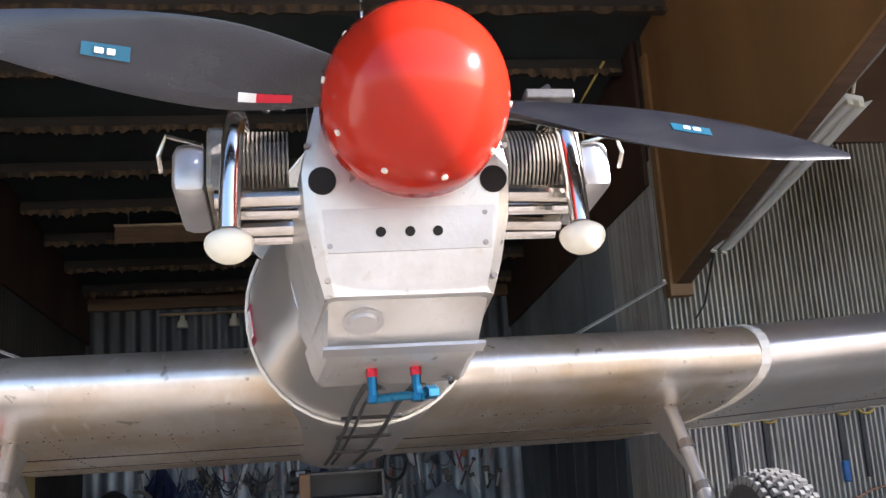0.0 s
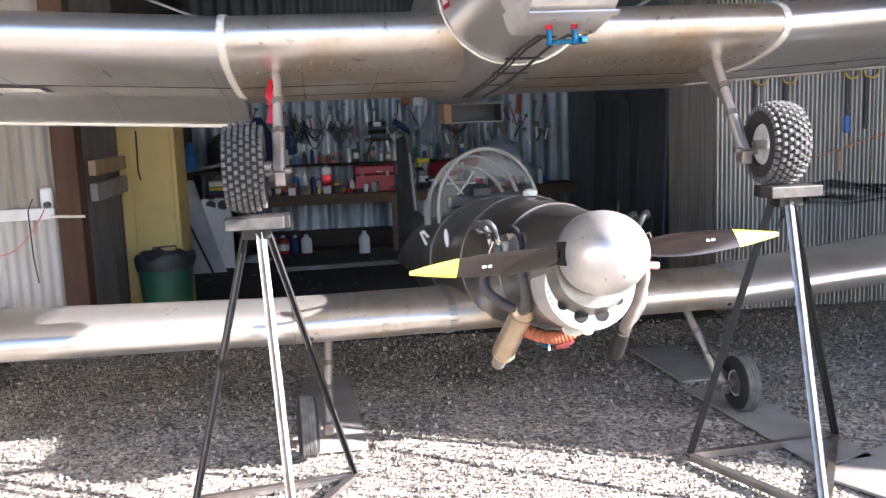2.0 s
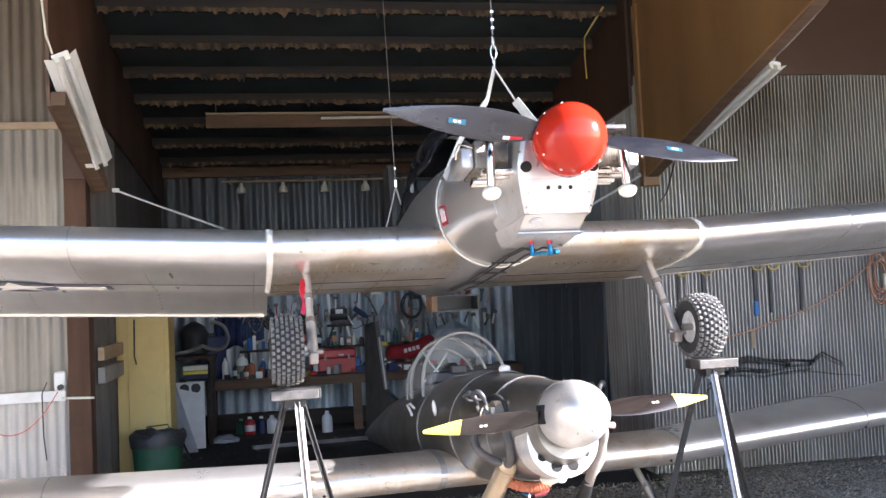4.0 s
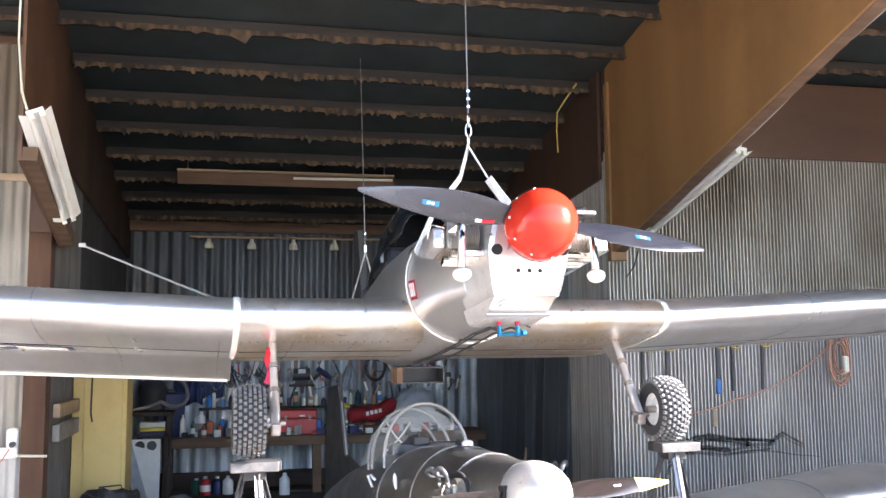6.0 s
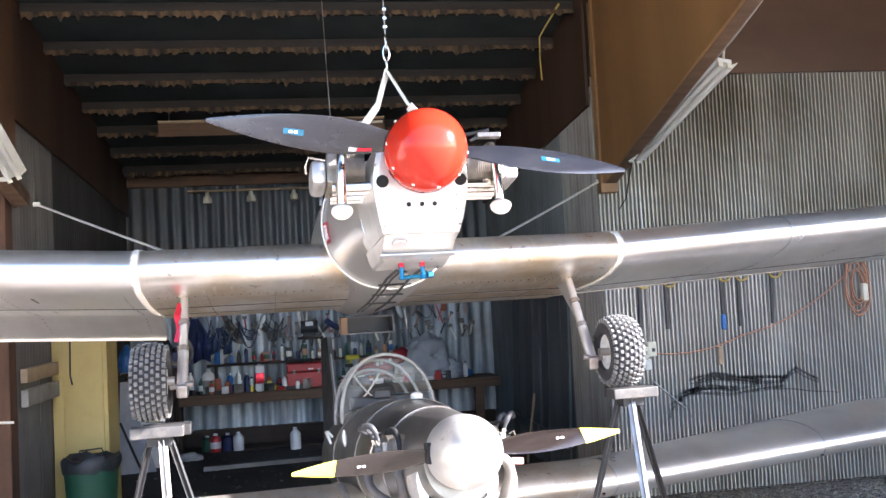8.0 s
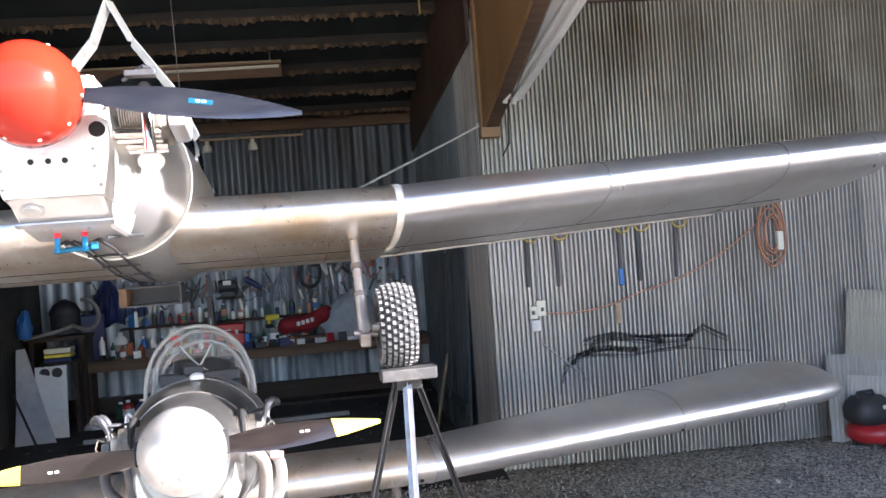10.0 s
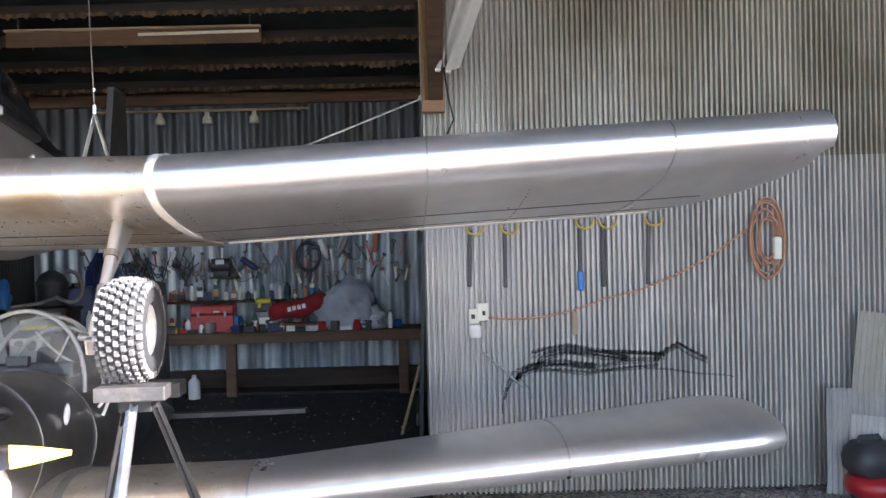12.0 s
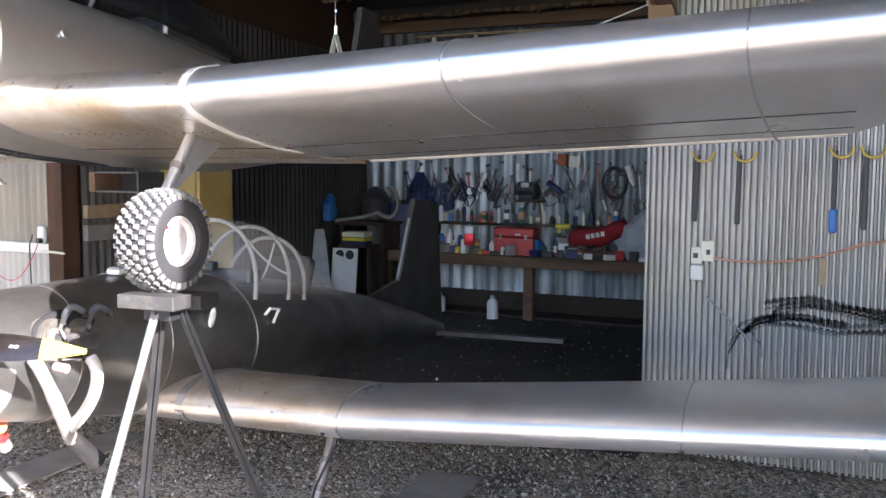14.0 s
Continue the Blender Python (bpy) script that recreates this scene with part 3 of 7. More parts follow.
# Rear stretch: the deep bay's shade is put into a near-black sheet colour.
sheets(w_bl, 6.3, BACK_Y, 0.02, 3.2, 0.076, 0.009, M_SHADESHEET, "y", BAY_L, 0.66)


def end_wall(name, x, y0, material, label):
    bm = bmesh.new()
    q = [(y0, 0), (WALL_Y + 0.12, 0), (WALL_Y + 0.12, roof_z(WALL_Y + 0.12) + 0.09), (y0, roof_z(y0) + 0.09)]
    loft(bm, [[(x, y, z) for y, z in q], [(x + 0.12, y, z) for y, z in q]])
    tagged(part(name, bm, material), label, "wall", kind="structure")


end_wall("wall_side_right", SIDE_R, END_Y, M_ZINC, "end wall of the hangar in grey metal")
end_wall("wall_side_left", SIDE_L - 0.12, FRONT_Y, M_ZINC_W, "end wall of the hangar in pale metal")

# walls above the corrugated sheets and above the bay side walls, up to the roof
def upper_panels():
    for name, x0, x1 in (("header_right", BAY_R + 0.03, SIDE_R), ("header_left", SIDE_L, -2.12)):
        z0 = 3.27 if name == "header_right" else 3.9
        z1 = roof_z(WALL_Y) + 0.05
        if z1 - z0 < 0.02:
            continue
        bm = bmesh.new()
        box(bm, ((x0 + x1) / 2, WALL_Y - 0.02, (z0 + z1) / 2), (x1 - x0, 0.05, z1 - z0), bevel=0.004)
        tagged(part(name, bm, M_PLY_RED), "brown stained plywood band at the top of the wall", "panel", kind="structure")
    for name, x, s in (("upper_wall_right", BAY_R - 0.03, 1), ("upper_wall_left", BAY_L + 0.03, -1)):
        bm = bmesh.new()
        q = [(WALL_Y + 0.05, 3.05), (BACK_Y, 2.75), (BACK_Y, roof_z(BACK_Y) + 0.092), (WALL_Y + 0.05, roof_z(WALL_Y + 0.05) + 0.092)]
        loft(bm, [[(x - 0.012, y, z) for y, z in q], [(x + 0.012, y, z) for y, z in q]])
        # brown plywood whose colour is lowered for the deep shade up here
        tagged(part(name, bm, M_PLY_DK), "brown plywood cladding under the roof, coloured darker for shade", "panel", kind="structure")


upper_panels()


def knee_panel(name, x, y_front, side, material, label):
    """Stained plywood web that rises towards the front over a raking rail."""
    def edge(y):
        return 2.40 + 0.272 * (WALL_Y - y)
    bm = bmesh.new()
    q = [(WALL_Y, edge(WALL_Y)), (y_front, edge(y_front)), (y_front, roof_z(y_front) + 0.092), (WALL_Y, roof_z(WALL_Y) + 0.092)]
    loft(bm, [[(x - 0.01, y, z) for y, z in q], [(x + 0.01, y, z) for y, z in q]])
    ob = tagged(part(name, bm, material), label, "panel", kind="structure")
    bm = bmesh.new()
    y0, y1 = WALL_Y - 0.02, y_front
    q0, q1 = (x + side * 0.055, y0, edge(y0) + 0.045), (x + side * 0.055, y1, edge(y1) + 0.045)
    strip(bm, [q0, q1], (1, 0, 0), 0.085, 0.09)
    part("raking_rail", bm, M_WOOD, ob)
    return ob


knee_panel("knee_panel_right", 2.40, FRONT_Y + 0.05, 1, M_PLY, "brown stained plywood web above a raking timber rail")
knee_panel("knee_panel_left", -1.88, 3.85, 1, M_PLY_RED, "red-brown stained plywood web above a raking timber rail")


def build_roof():
    bm = bmesh.new()
    y0, y1 = FRONT_Y - 0.25, BACK_Y + 0.15
    q = lambda x: [(x, y0, roof_z(y0) + 0.09), (x, y1, roof_z(y1) + 0.09), (x, y1, roof_z(y1) + 0.12), (x, y0, roof_z(y0) + 0.12)]
    loft(bm, [q(SIDE_L - 0.15), q(SIDE_R + 0.15)])
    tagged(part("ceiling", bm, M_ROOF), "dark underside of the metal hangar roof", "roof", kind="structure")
    for k in range(15):
        y = 9.2 - k * 0.63
        bm = bmesh.new()
        x0, x1 = (BAY_L + 0.05, BAY_R - 0.05) if y > WALL_Y else (SIDE_L, SIDE_R)
        box(bm, ((x0 + x1) / 2, y, roof_z(y) + 0.02), (x1 - x0, 0.05, 0.1), rot=(-9.6, 0, 0), bevel=0.004)
        beam = tagged(part("purlin", bm, M_PURLIN), "rough dark timber purlin under the roof", "beam", "roof purlins", kind="structure")
        rp = random.Random(40 + k)
        bm = bmesh.new()
        rings, zb = [], roof_z(y) - 0.03
        for i in range(241):
            x = x0 + 0.02 + (x1 - x0 - 0.04) * i / 240
            dp = 0.004 + 0.05 * max(0.0, noise.noise(Vector((x * 2.3, k * 5.0, 0)))) + 0.03 * rp.random() ** 3 * (2 if rp.random() < 0.1 else 1)
            yf, up = y - 0.044 + 0.006 * noise.noise(Vector((x * 6, k, 3))), 0.02 + rp.uniform(0, 0.012)
            rings.append([(x, yf, zb + up), (x, yf - 0.003, zb + up), (x, yf - 0.004 - rp.uniform(0, 0.008), zb - dp), (x, yf - 0.001, zb - dp)])
        loft(bm, rings)
        part("torn_paper", bm, M_PAPER, beam, "ragged brown paper torn along the lower edge")
    # Unseen header, added; height and depth are set by where sun is blocked.
    bm = bmesh.new()
    box(bm, ((SIDE_L + SIDE_R) / 2, FRONT_Y + 0.06, (HEADER_Z + 4.84) / 2), (SIDE_R - SIDE_L + 0.26, 0.22, 4.84 - HEADER_Z))
    tagged(part("front_header", bm, M_ZINC_DK), "unseen metal header over the hangar opening, added to block sun", "beam", kind="structure")
    bm = bmesh.new()
    box(bm, ((BAY_L + BAY_R) / 2, BACK_Y - 0.05, 3.14), (BAY_R - BAY_L - 0.02, 0.08, 0.12), bevel=0.004)
    tagged(part("back_plate_beam", bm, M_WOOD), "brown timber wall plate over the back wall", "beam", kind="structure")


build_roof()


def build_columns():
    bm = bmesh.new()
    box(bm, (-2.0, WALL_Y - 0.02, 1.25), (0.155, 0.16, 2.5), bevel=0.008)
    tagged(part("column_left", bm, M_RUSTCOL), "red-brown painted timber post at the bay corner", "post", kind="structure")
    bm = bmesh.new()
    box(bm, (-1.98, WALL_Y - 0.05, 3.2), (0.2, 0.1, 1.4), bevel=0.006)
    tagged(part("column_left_upper", bm, M_PLY_RED), "brown post above the rail", "post", kind="structure")
    bm = bmesh.new()
    box(bm, (2.44, WALL_Y - 0.04, 3.1), (0.14, 0.08, 1.5), bevel=0.006)
    tagged(part("column_right_upper", bm, M_PLY), "brown stained post at the bay corner", "post", kind="structure")
    bm = bmesh.new()
    box(bm, (-3.85, WALL_Y - 0.06, 0.945), (3.5, 0.035, 0.075), bevel=0.004)
    tagged(part("rail_left", bm, M_WHITE), "pale painted timber rail along the wall", "rail", kind="structure")
    bm = bmesh.new()
    box(bm, (-3.85, WALL_Y - 0.06, 2.9), (3.5, 0.03, 0.05), bevel=0.004)
    tagged(part("rail_left_upper", bm, M_WOOD_PALE), "narrow timber rail across the upper wall", "rail", kind="structure")


build_columns()


# ---- aircraft ----
def wing_section(y_le, z_le, chord, thick, tilt, n=26):
    """Closed aerofoil outline in the y-z plane, round nose forward."""
    xs = [0.5 * (1 - math.cos(math.pi * i / n)) for i in range(n + 1)]
    yt = [5 * thick * (0.2969 * math.sqrt(x) - 0.126 * x - 0.3516 * x ** 2 + 0.2843 * x ** 3 - 0.1036 * x ** 4) * (1 + 0.12 * math.exp(-x / 0.06)) for x in xs]
    yc = [0.06 * (2 * 0.4 * x - x * x) / 0.16 * 0.35 if x < 0.4 else 0.06 * 0.35 * ((1 - 0.8) + 0.8 * x - x * x) / 0.36 for x in xs]
    up = [(x * chord, (c + t) * chord) for x, t, c in zip(xs, yt, yc)]
    lo = [(x * chord, (c - t * 0.95) * chord) for x, t, c in zip(xs, yt, yc)]
    pts = up + lo[-1:0:-1]
    ct, st = math.cos(tilt), math.sin(tilt)
    return [(y_le + a * ct + b * st, z_le - a * st + b * ct) for a, b in pts]


TILT = radians(2.6)


def wing_z(x, spec):
    a = abs(x)
    return spec["z"] + max(0, a - 1.07) * math.tan(radians(spec["dihedral"][1 if x > 0 else -1]))


def wing_ring(x, spec, grow=0.0, y_le=None, chord=None, thick=None):
    y = spec["y"] if y_le is None else y_le
    c = spec["chord"] if chord is None else chord
    t = spec["thick"] if thick is None else thick
    z = wing_z(x, spec)
    sec = wing_section(y - grow, z, c + 2 * grow, t + 2 * grow / c, TILT)
    tw = spec["twist"][1 if x > 0 else -1] * max(0.0, abs(x) - 1.07) / 2 / spec["chord"]
    return [(x, p, q + tw * (p - spec["y"])) for p, q in sec]


def under_z(x, y, spec):
    """Height of the wing's lower surface."""
    ring = wing_ring(x, spec)
    lo = ring[27:]
    best = min(lo, key=lambda p: abs(p[1] - y))
    return best[2]


def build_wing_half(parent, s, spec):
    """One outer panel from the fuselage to the slanting tip."""
    bm = bmesh.new()
    rings = [wing_ring(s * x, spec) for x in (1.075, 1.4, 1.8, 2.2, 2.6, 2.9, spec["tip_in"])]
    steps = 9
    for k in range(1, steps + 1):
        f = k / steps
        if spec["upper"]:
            # a raked tip: the rear is cut back in a curve while the nose runs straight on
            x = spec["tip_in"] + (spec["tip"] - spec["tip_in"]) * f
            full = wing_ring(s * x, spec)
            lim = spec["y"] + spec["chord"] * (1 - 0.95 * f ** 1.5)
            cut_up = [q for q in full[:27] if q[1] <= lim][-1]
            cut_lo = [q for q in full[27:] if q[1] <= lim][0]
            ring = []
            for i, q in enumerate(full):
                if q[1] <= lim:
                    ring.append(q)
                else:
                    # close the cut edge towards the upper skin
                    e = (q[1] - lim) / (spec["y"] + spec["chord"] * 1.01 - lim)
                    z0 = cut_up[2] if i < 27 else cut_lo[2] + (cut_up[2] - cut_lo[2]) * 0.85 * e
                    ring.append((q[0], lim + 0.004 * e, z0))
        else:
            # blunt rounded end
            x = spec["tip_in"] + (spec["tip"] - spec["tip_in"]) * math.sin(f * math.pi / 2)
            cut = 1 - math.cos(f * math.pi / 2)
            c = spec["chord"] * (1 - 0.2 * cut)
            ring = wing_ring(s * x, spec, 0.0, spec["y"] + 0.06 * cut, c, spec["thick"] * (1 - 0.35 * cut) * spec["chord"] / c)
        rings.append(ring)
    d = spec["droop"][s]
    out = []
    for ring in rings:
        y0, y1 = ring[0][1], ring[26][1]
        out.append([(p[0], p[1], p[2] + d * max(0.0, ((p[1] - y0) / (y1 - y0) - 0.72) / 0.28)) for p in ring])
    loft(bm, out)
    return part("outer_wing_panel", bm, M_ALU_OUT, parent, smooth=35)


def seam(parent, x, spec, w=0.012, grow=0.0035, material=M_ALU_DULL, name="panel_seam", idx=None, slant=0.0, label=""):
    """A band that follows the aerofoil at one station."""
    bm = bmesh.new()
    a, b = wing_ring(x - w / 2, spec, grow), wing_ring(x + w / 2, spec, grow)
    ids = idx or range(len(a))
    pa = [Vector(a[i]) for i in ids]
    pb = [Vector(b[i]) for i in ids]
    va, vb = [bm.verts.new(p) for p in pa], [bm.verts.new(p) for p in pb]
    for i in range(len(va) - 1):
        bm.faces.new((va[i], va[i + 1], vb[i + 1], vb[i]))
    ob = part(name, bm, material, parent, label)
    mod = ob.modifiers.new("thickness", "SOLIDIFY")
    mod.thickness, mod.offset = 0.003, 0
    return ob


def body_ring(y, hw, zb, zt, n=40, belly=2.1, top=2.0, xo=0.0, narrow=1.0):
    """Rounded section; narrow < 1 pinches the upper half."""
    zc = zb + (zt - zb) * 0.5
    out = []
    for i in range(n):
        a = 2 * math.pi * i / n
        ca, sa = math.cos(a), math.sin(a)
        e = top if sa > 0 else belly
        x = hw * math.copysign(abs(ca) ** (2 / e), ca)
        z = (zt - zc if sa > 0 else zc - zb) * math.copysign(abs(sa) ** (2 / e), sa)
        if sa > 0:
            x *= 1 - (1 - narrow) * sa
        out.append((xo + x, y, zc + z))
    return out


def blade(bm, s, R, chord, y0=0.0, root=0.12):
    """One twisted, swept propeller blade along x."""
    rings = []
    n = 18
    for i in range(n + 1):
        f = i / n
        r = root + (R - root) * f
        c = chord * (0.6 + 0.4 * math.sin(math.pi / 2 * min(1, f / 0.3))) if f < 0.3 else chord * (1 - 0.9 * ((f - 0.3) / 0.7) ** 1.7)
        c = max(c, 0.012)
        th = 0.03 * (1 - f) ** 0.8 + 0.006
        tw = radians(38 * (1 - f) ** 1.1 + 12)
        ring = []
        m2 = 14
        for k in range(m2):
            a = 2 * math.pi * k / m2
            u, v = math.cos(a) * c / 2, math.sin(a) * th / 2
            if math.sin(a) < 0:
                v *= 0.35
            zz = u * math.cos(tw) - v * math.sin(tw)
            yy = u * math.sin(tw) + v * math.cos(tw)
            ring.append((s * r, y0 + yy, zz if s > 0 else -zz))
        rings.append(ring)
    loft(bm, rings)


def tyre(parent, c, r, w, rim_r, side, knobbly):
    """Wheel with its axle along x; side: the outboard way."""
    bm = bmesh.new()
    hw = w / 2
    prof = [(-hw * 0.72, rim_r * 0.98), (-hw * 0.95, rim_r * 1.12), (-hw, (rim_r + r) / 2), (-hw * 0.93, r * 0.87), (-hw * 0.72, r * 0.945), (-hw * 0.3, r), (hw * 0.3, r), (hw * 0.72, r * 0.945), (hw * 0.93, r * 0.87), (hw, (rim_r + r) / 2), (hw * 0.95, rim_r * 1.12), (hw * 0.72, rim_r * 0.98)]
    if knobbly:
        prof = [(a, b * 0.955 if b > rim_r * 1.3 else b) for a, b in prof]
    lathe(bm, prof + prof[:1], "x", 44, c, False)
    wheel = part("wheel", bm, M_RUBBER, parent, "black rubber tyre", smooth=40)
    bm = bmesh.new()
    if knobbly:
        rows = 7
        cnt = 32
        for j in range(rows):
            u = (j - (rows - 1) / 2) / ((rows - 1) / 2)
            for k in range(cnt):
                a = 2 * math.pi * (k + 0.5 * (j % 2)) / cnt
                x = u * hw * 0.86
                rr = r * (0.955 - 0.1 * abs(u) ** 2.4)
                vs = box(bm, (0, 0, rr + 0.001), (hw * 0.205, 2 * math.pi * r / cnt * 0.58, 0.02))
                for v in vs:
                    if v.co.z > rr:
                        v.co.x *= 0.78
                        v.co.y *= 0.78
                bmesh.ops.translate(bm, vec=(x, 0, 0), verts=vs)
                bmesh.ops.rotate(bm, cent=(0, 0, 0), matrix=Matrix.Rotation(a, 3, "X"), verts=vs)
                bmesh.ops.translate(bm, vec=c, verts=vs)
        tagged(part("tread_block", bm, M_TREAD, wheel, "paler grey knobbly tread blocks"), kind="stuff")
    else:
        for u in (-0.5, -0.17, 0.17, 0.5):
            lathe(bm, [(u * hw - 0.008, r * 0.985), (u * hw - 0.006, r * 1.012), (u * hw + 0.006, r * 1.012), (u * hw + 0.008, r * 0.985)], "x", 40, c)
        part("tread_rib", bm, M_TREAD, wheel)
    bm = bmesh.new()
    lathe(bm, [(-hw * 0.62, 0.004), (-hw * 0.6, rim_r * 0.22), (-hw * 0.46, rim_r * 0.3), (-hw * 0.5, rim_r * 0.8), (-hw * 0.7, rim_r * 0.9), (-hw * 0.8, rim_r * 1.06), (-hw * 0.72, rim_r * 1.08), (0, rim_r * 0.9), (hw * 0.72, rim_r * 1.08), (hw * 0.8, rim_r * 1.06), (hw * 0.7, rim_r * 0.9), (hw * 0.5, rim_r * 0.8), (hw * 0.46, rim_r * 0.3), (hw * 0.62, rim_r * 0.22), (hw * 0.64, 0.004)], "x", 36, c)
    part("rim", bm, M_RIM, wheel, "bare alloy rim", smooth=30)
    bm = bmesh.new()
    rod(bm, (c[0] - side * hw * 1.25, c[1], c[2]), (c[0] + side * hw * 0.55, c[1], c[2]), 0.018)
    for k in range(5):
        a = 2 * math.pi * k / 5
        rod(bm, (c[0] + side * hw * 0.2, c[1] + rim_r * 0.5 * math.cos(a), c[2] + rim_r * 0.5 * math.sin(a)), (c[0] + side * hw * 0.36, c[1] + rim_r * 0.5 * math.cos(a), c[2] + rim_r * 0.5 * math.sin(a)), 0.008, seg=6)
    part("hub", bm, M_STEEL, wheel)
    bm = bmesh.new()
    rod(bm, (c[0] + side * hw * 0.35, c[1] - rim_r * 0.55, c[2] + rim_r * 0.5), (c[0] + side * hw * 0.62, c[1] - rim_r * 0.55, c[2] + rim_r * 0.5), 0.005, seg=8)
    part("valve_cap", bm, M_ANRED, wheel, "small red valve cap")
    return wheel


def cylinders(parent, s, y, z, x0, x1, head=1.0, cover=M_ALU_DULL):
    """Finned cylinder pair with head and valve cover on one side."""
    n = 13
    for yy in (y, y + 0.115):
        bm = bmesh.new()
        prof = []
        for k in range(n):
            x = x0 + (x1 - x0) * k / (n - 1)
            prof += [(x - 0.0018, 0.044), (x - 0.0016, 0.061), (x + 0.0016, 0.061), (x + 0.0018, 0.044)]
        lathe(bm, [(s * a, r) for a, r in prof], "x", 20, (0, yy, z))
        part("cylinder", bm, M_CAST, parent, "finned alloy engine cylinder")
    bm = bmesh.new()
    box(bm, (s * (x1 + 0.028 * head), y + 0.055, z - 0.005), (0.05 * head, 0.22, 0.13 * head), bevel=0.008)
    box(bm, (s * (x1 + 0.02), y - 0.03, z - 0.04), (0.03, 0.06, 0.05), bevel=0.006)
    part("cylinder_head", bm, M_CAST, parent)
    bm = bmesh.new()
    box(bm, (s * (x1 + 0.085 * head), y + 0.055, z - 0.015), (0.065 * head, 0.2, 0.105 * head), bevel=0.022 * head)
    vc = part("valve_cover", bm, cover, parent, "dented bare valve cover", smooth=40)
    bm = bmesh.new()
    xo = s * (x1 + 0.125 * head)
    tube(bm, [(s * (x1 + 0.05), y - 0.045, z + 0.02), (xo, y - 0.06, z + 0.03), (xo + s * 0.012, y - 0.05, z + 0.0), (xo + s * 0.01, y - 0.03, z - 0.02)], 0.004, 6)
    part("spring_clip", bm, M_CHROME, vc)
    for yy in (y - 0.01, y + 0.11):
        bm = bmesh.new()
        rod(bm, (s * (x0 - 0.05), yy, z - 0.085), (s * (x1 + 0.03), yy, z - 0.085), 0.011, seg=10)
        part("pushrod_tube", bm, M_CHROME, parent)


def canopy(parent, y0, y1, hw, zb, zt, hoops, material):
    bm = bmesh.new()
    rings = []
    n = 14
    for i in range(n + 1):
        f = i / n
        y = y0 + (y1 - y0) * f
        h = math.sin(math.pi * min(1, (f * 1.18 + 0.06)) ** 0.72) ** 0.75 if f < 0.98 else 0.05
        h = max(0.03, h)
        rings.append([(hw * (0.75 + 0.25 * h) * math.cos(a), y, zb + (zt - zb) * h * math.sin(a)) for a in [math.pi * k / 18 for k in range(19)]])
    loft(bm, rings, closed=False)
    ob = part("canopy_glass", bm, material, parent, "thin clear canopy", smooth=60)
    mod = ob.modifiers.new("thickness", "SOLIDIFY")
    mod.thickness = 0.003
    ob.visible_shadow = False
    for y, w, z, lean in hoops:
        bm = bmesh.new()
        pts = []
        for k in range(25):
            a = math.pi * k / 24
            h = math.sin(a)
            pts.append((w * math.cos(a), y + lean * h, zb - 0.03 + (z - zb + 0.03) * h ** 0.85))
        tube(bm, pts, 0.0105, 8)
        part("canopy_hoop", bm, M_HOOP, parent, "pale grey canopy hoop", smooth=60)


def gear_leg(parent, s, top, bot, faired):
    bm = bmesh.new()
    rod(bm, top, Vector(top).lerp(Vector(bot), 0.62), 0.019, 0.019, 14)
    rod(bm, Vector(top).lerp(Vector(bot), 0.6), bot, 0.023, 0.024, 14)
    leg = part("gear_leg", bm, M_ALU_DULL, parent, "grey metal tubular undercarriage leg", smooth=40)
    for f in (0.3, 0.6):
        bm = bmesh.new()
        q = Vector(top).lerp(Vector(bot), f)
        d = (Vector(bot) - Vector(top)).normalized() * 0.012
        rod(bm, q - d, q + d, 0.025, 0.025, 14)
        part("leg_collar", bm, M_STEEL, leg)
    bm = bmesh.new()
    b = Vector(bot)
    box(bm, b + Vector((0, 0, -0.015)), (0.045, 0.06, 0.055), rot=(20, 0, 0), bevel=0.008)
    rod(bm, b + Vector((-s * 0.045, -0.01, 0.01)), b + Vector((s * 0.05, 0, 0)), 0.012)
    part("axle_block", bm, M_STEEL, leg)
    if faired:
        bm = bmesh.new()
        t, m2 = Vector(top), Vector(top).lerp(Vector(bot), 0.55)
        q = [t + Vector((0, 0, 0.03)), t + Vector((0, 0.19, 0.02)), m2 + Vector((0, 0.025, 0)), m2]
        loft(bm, [[p + Vector((-0.006, 0, 0)) for p in q], [p + Vector((0.006, 0, 0)) for p in q]])
        part("gusset_plate", bm, M_ALU_DULL, leg)
    return leg


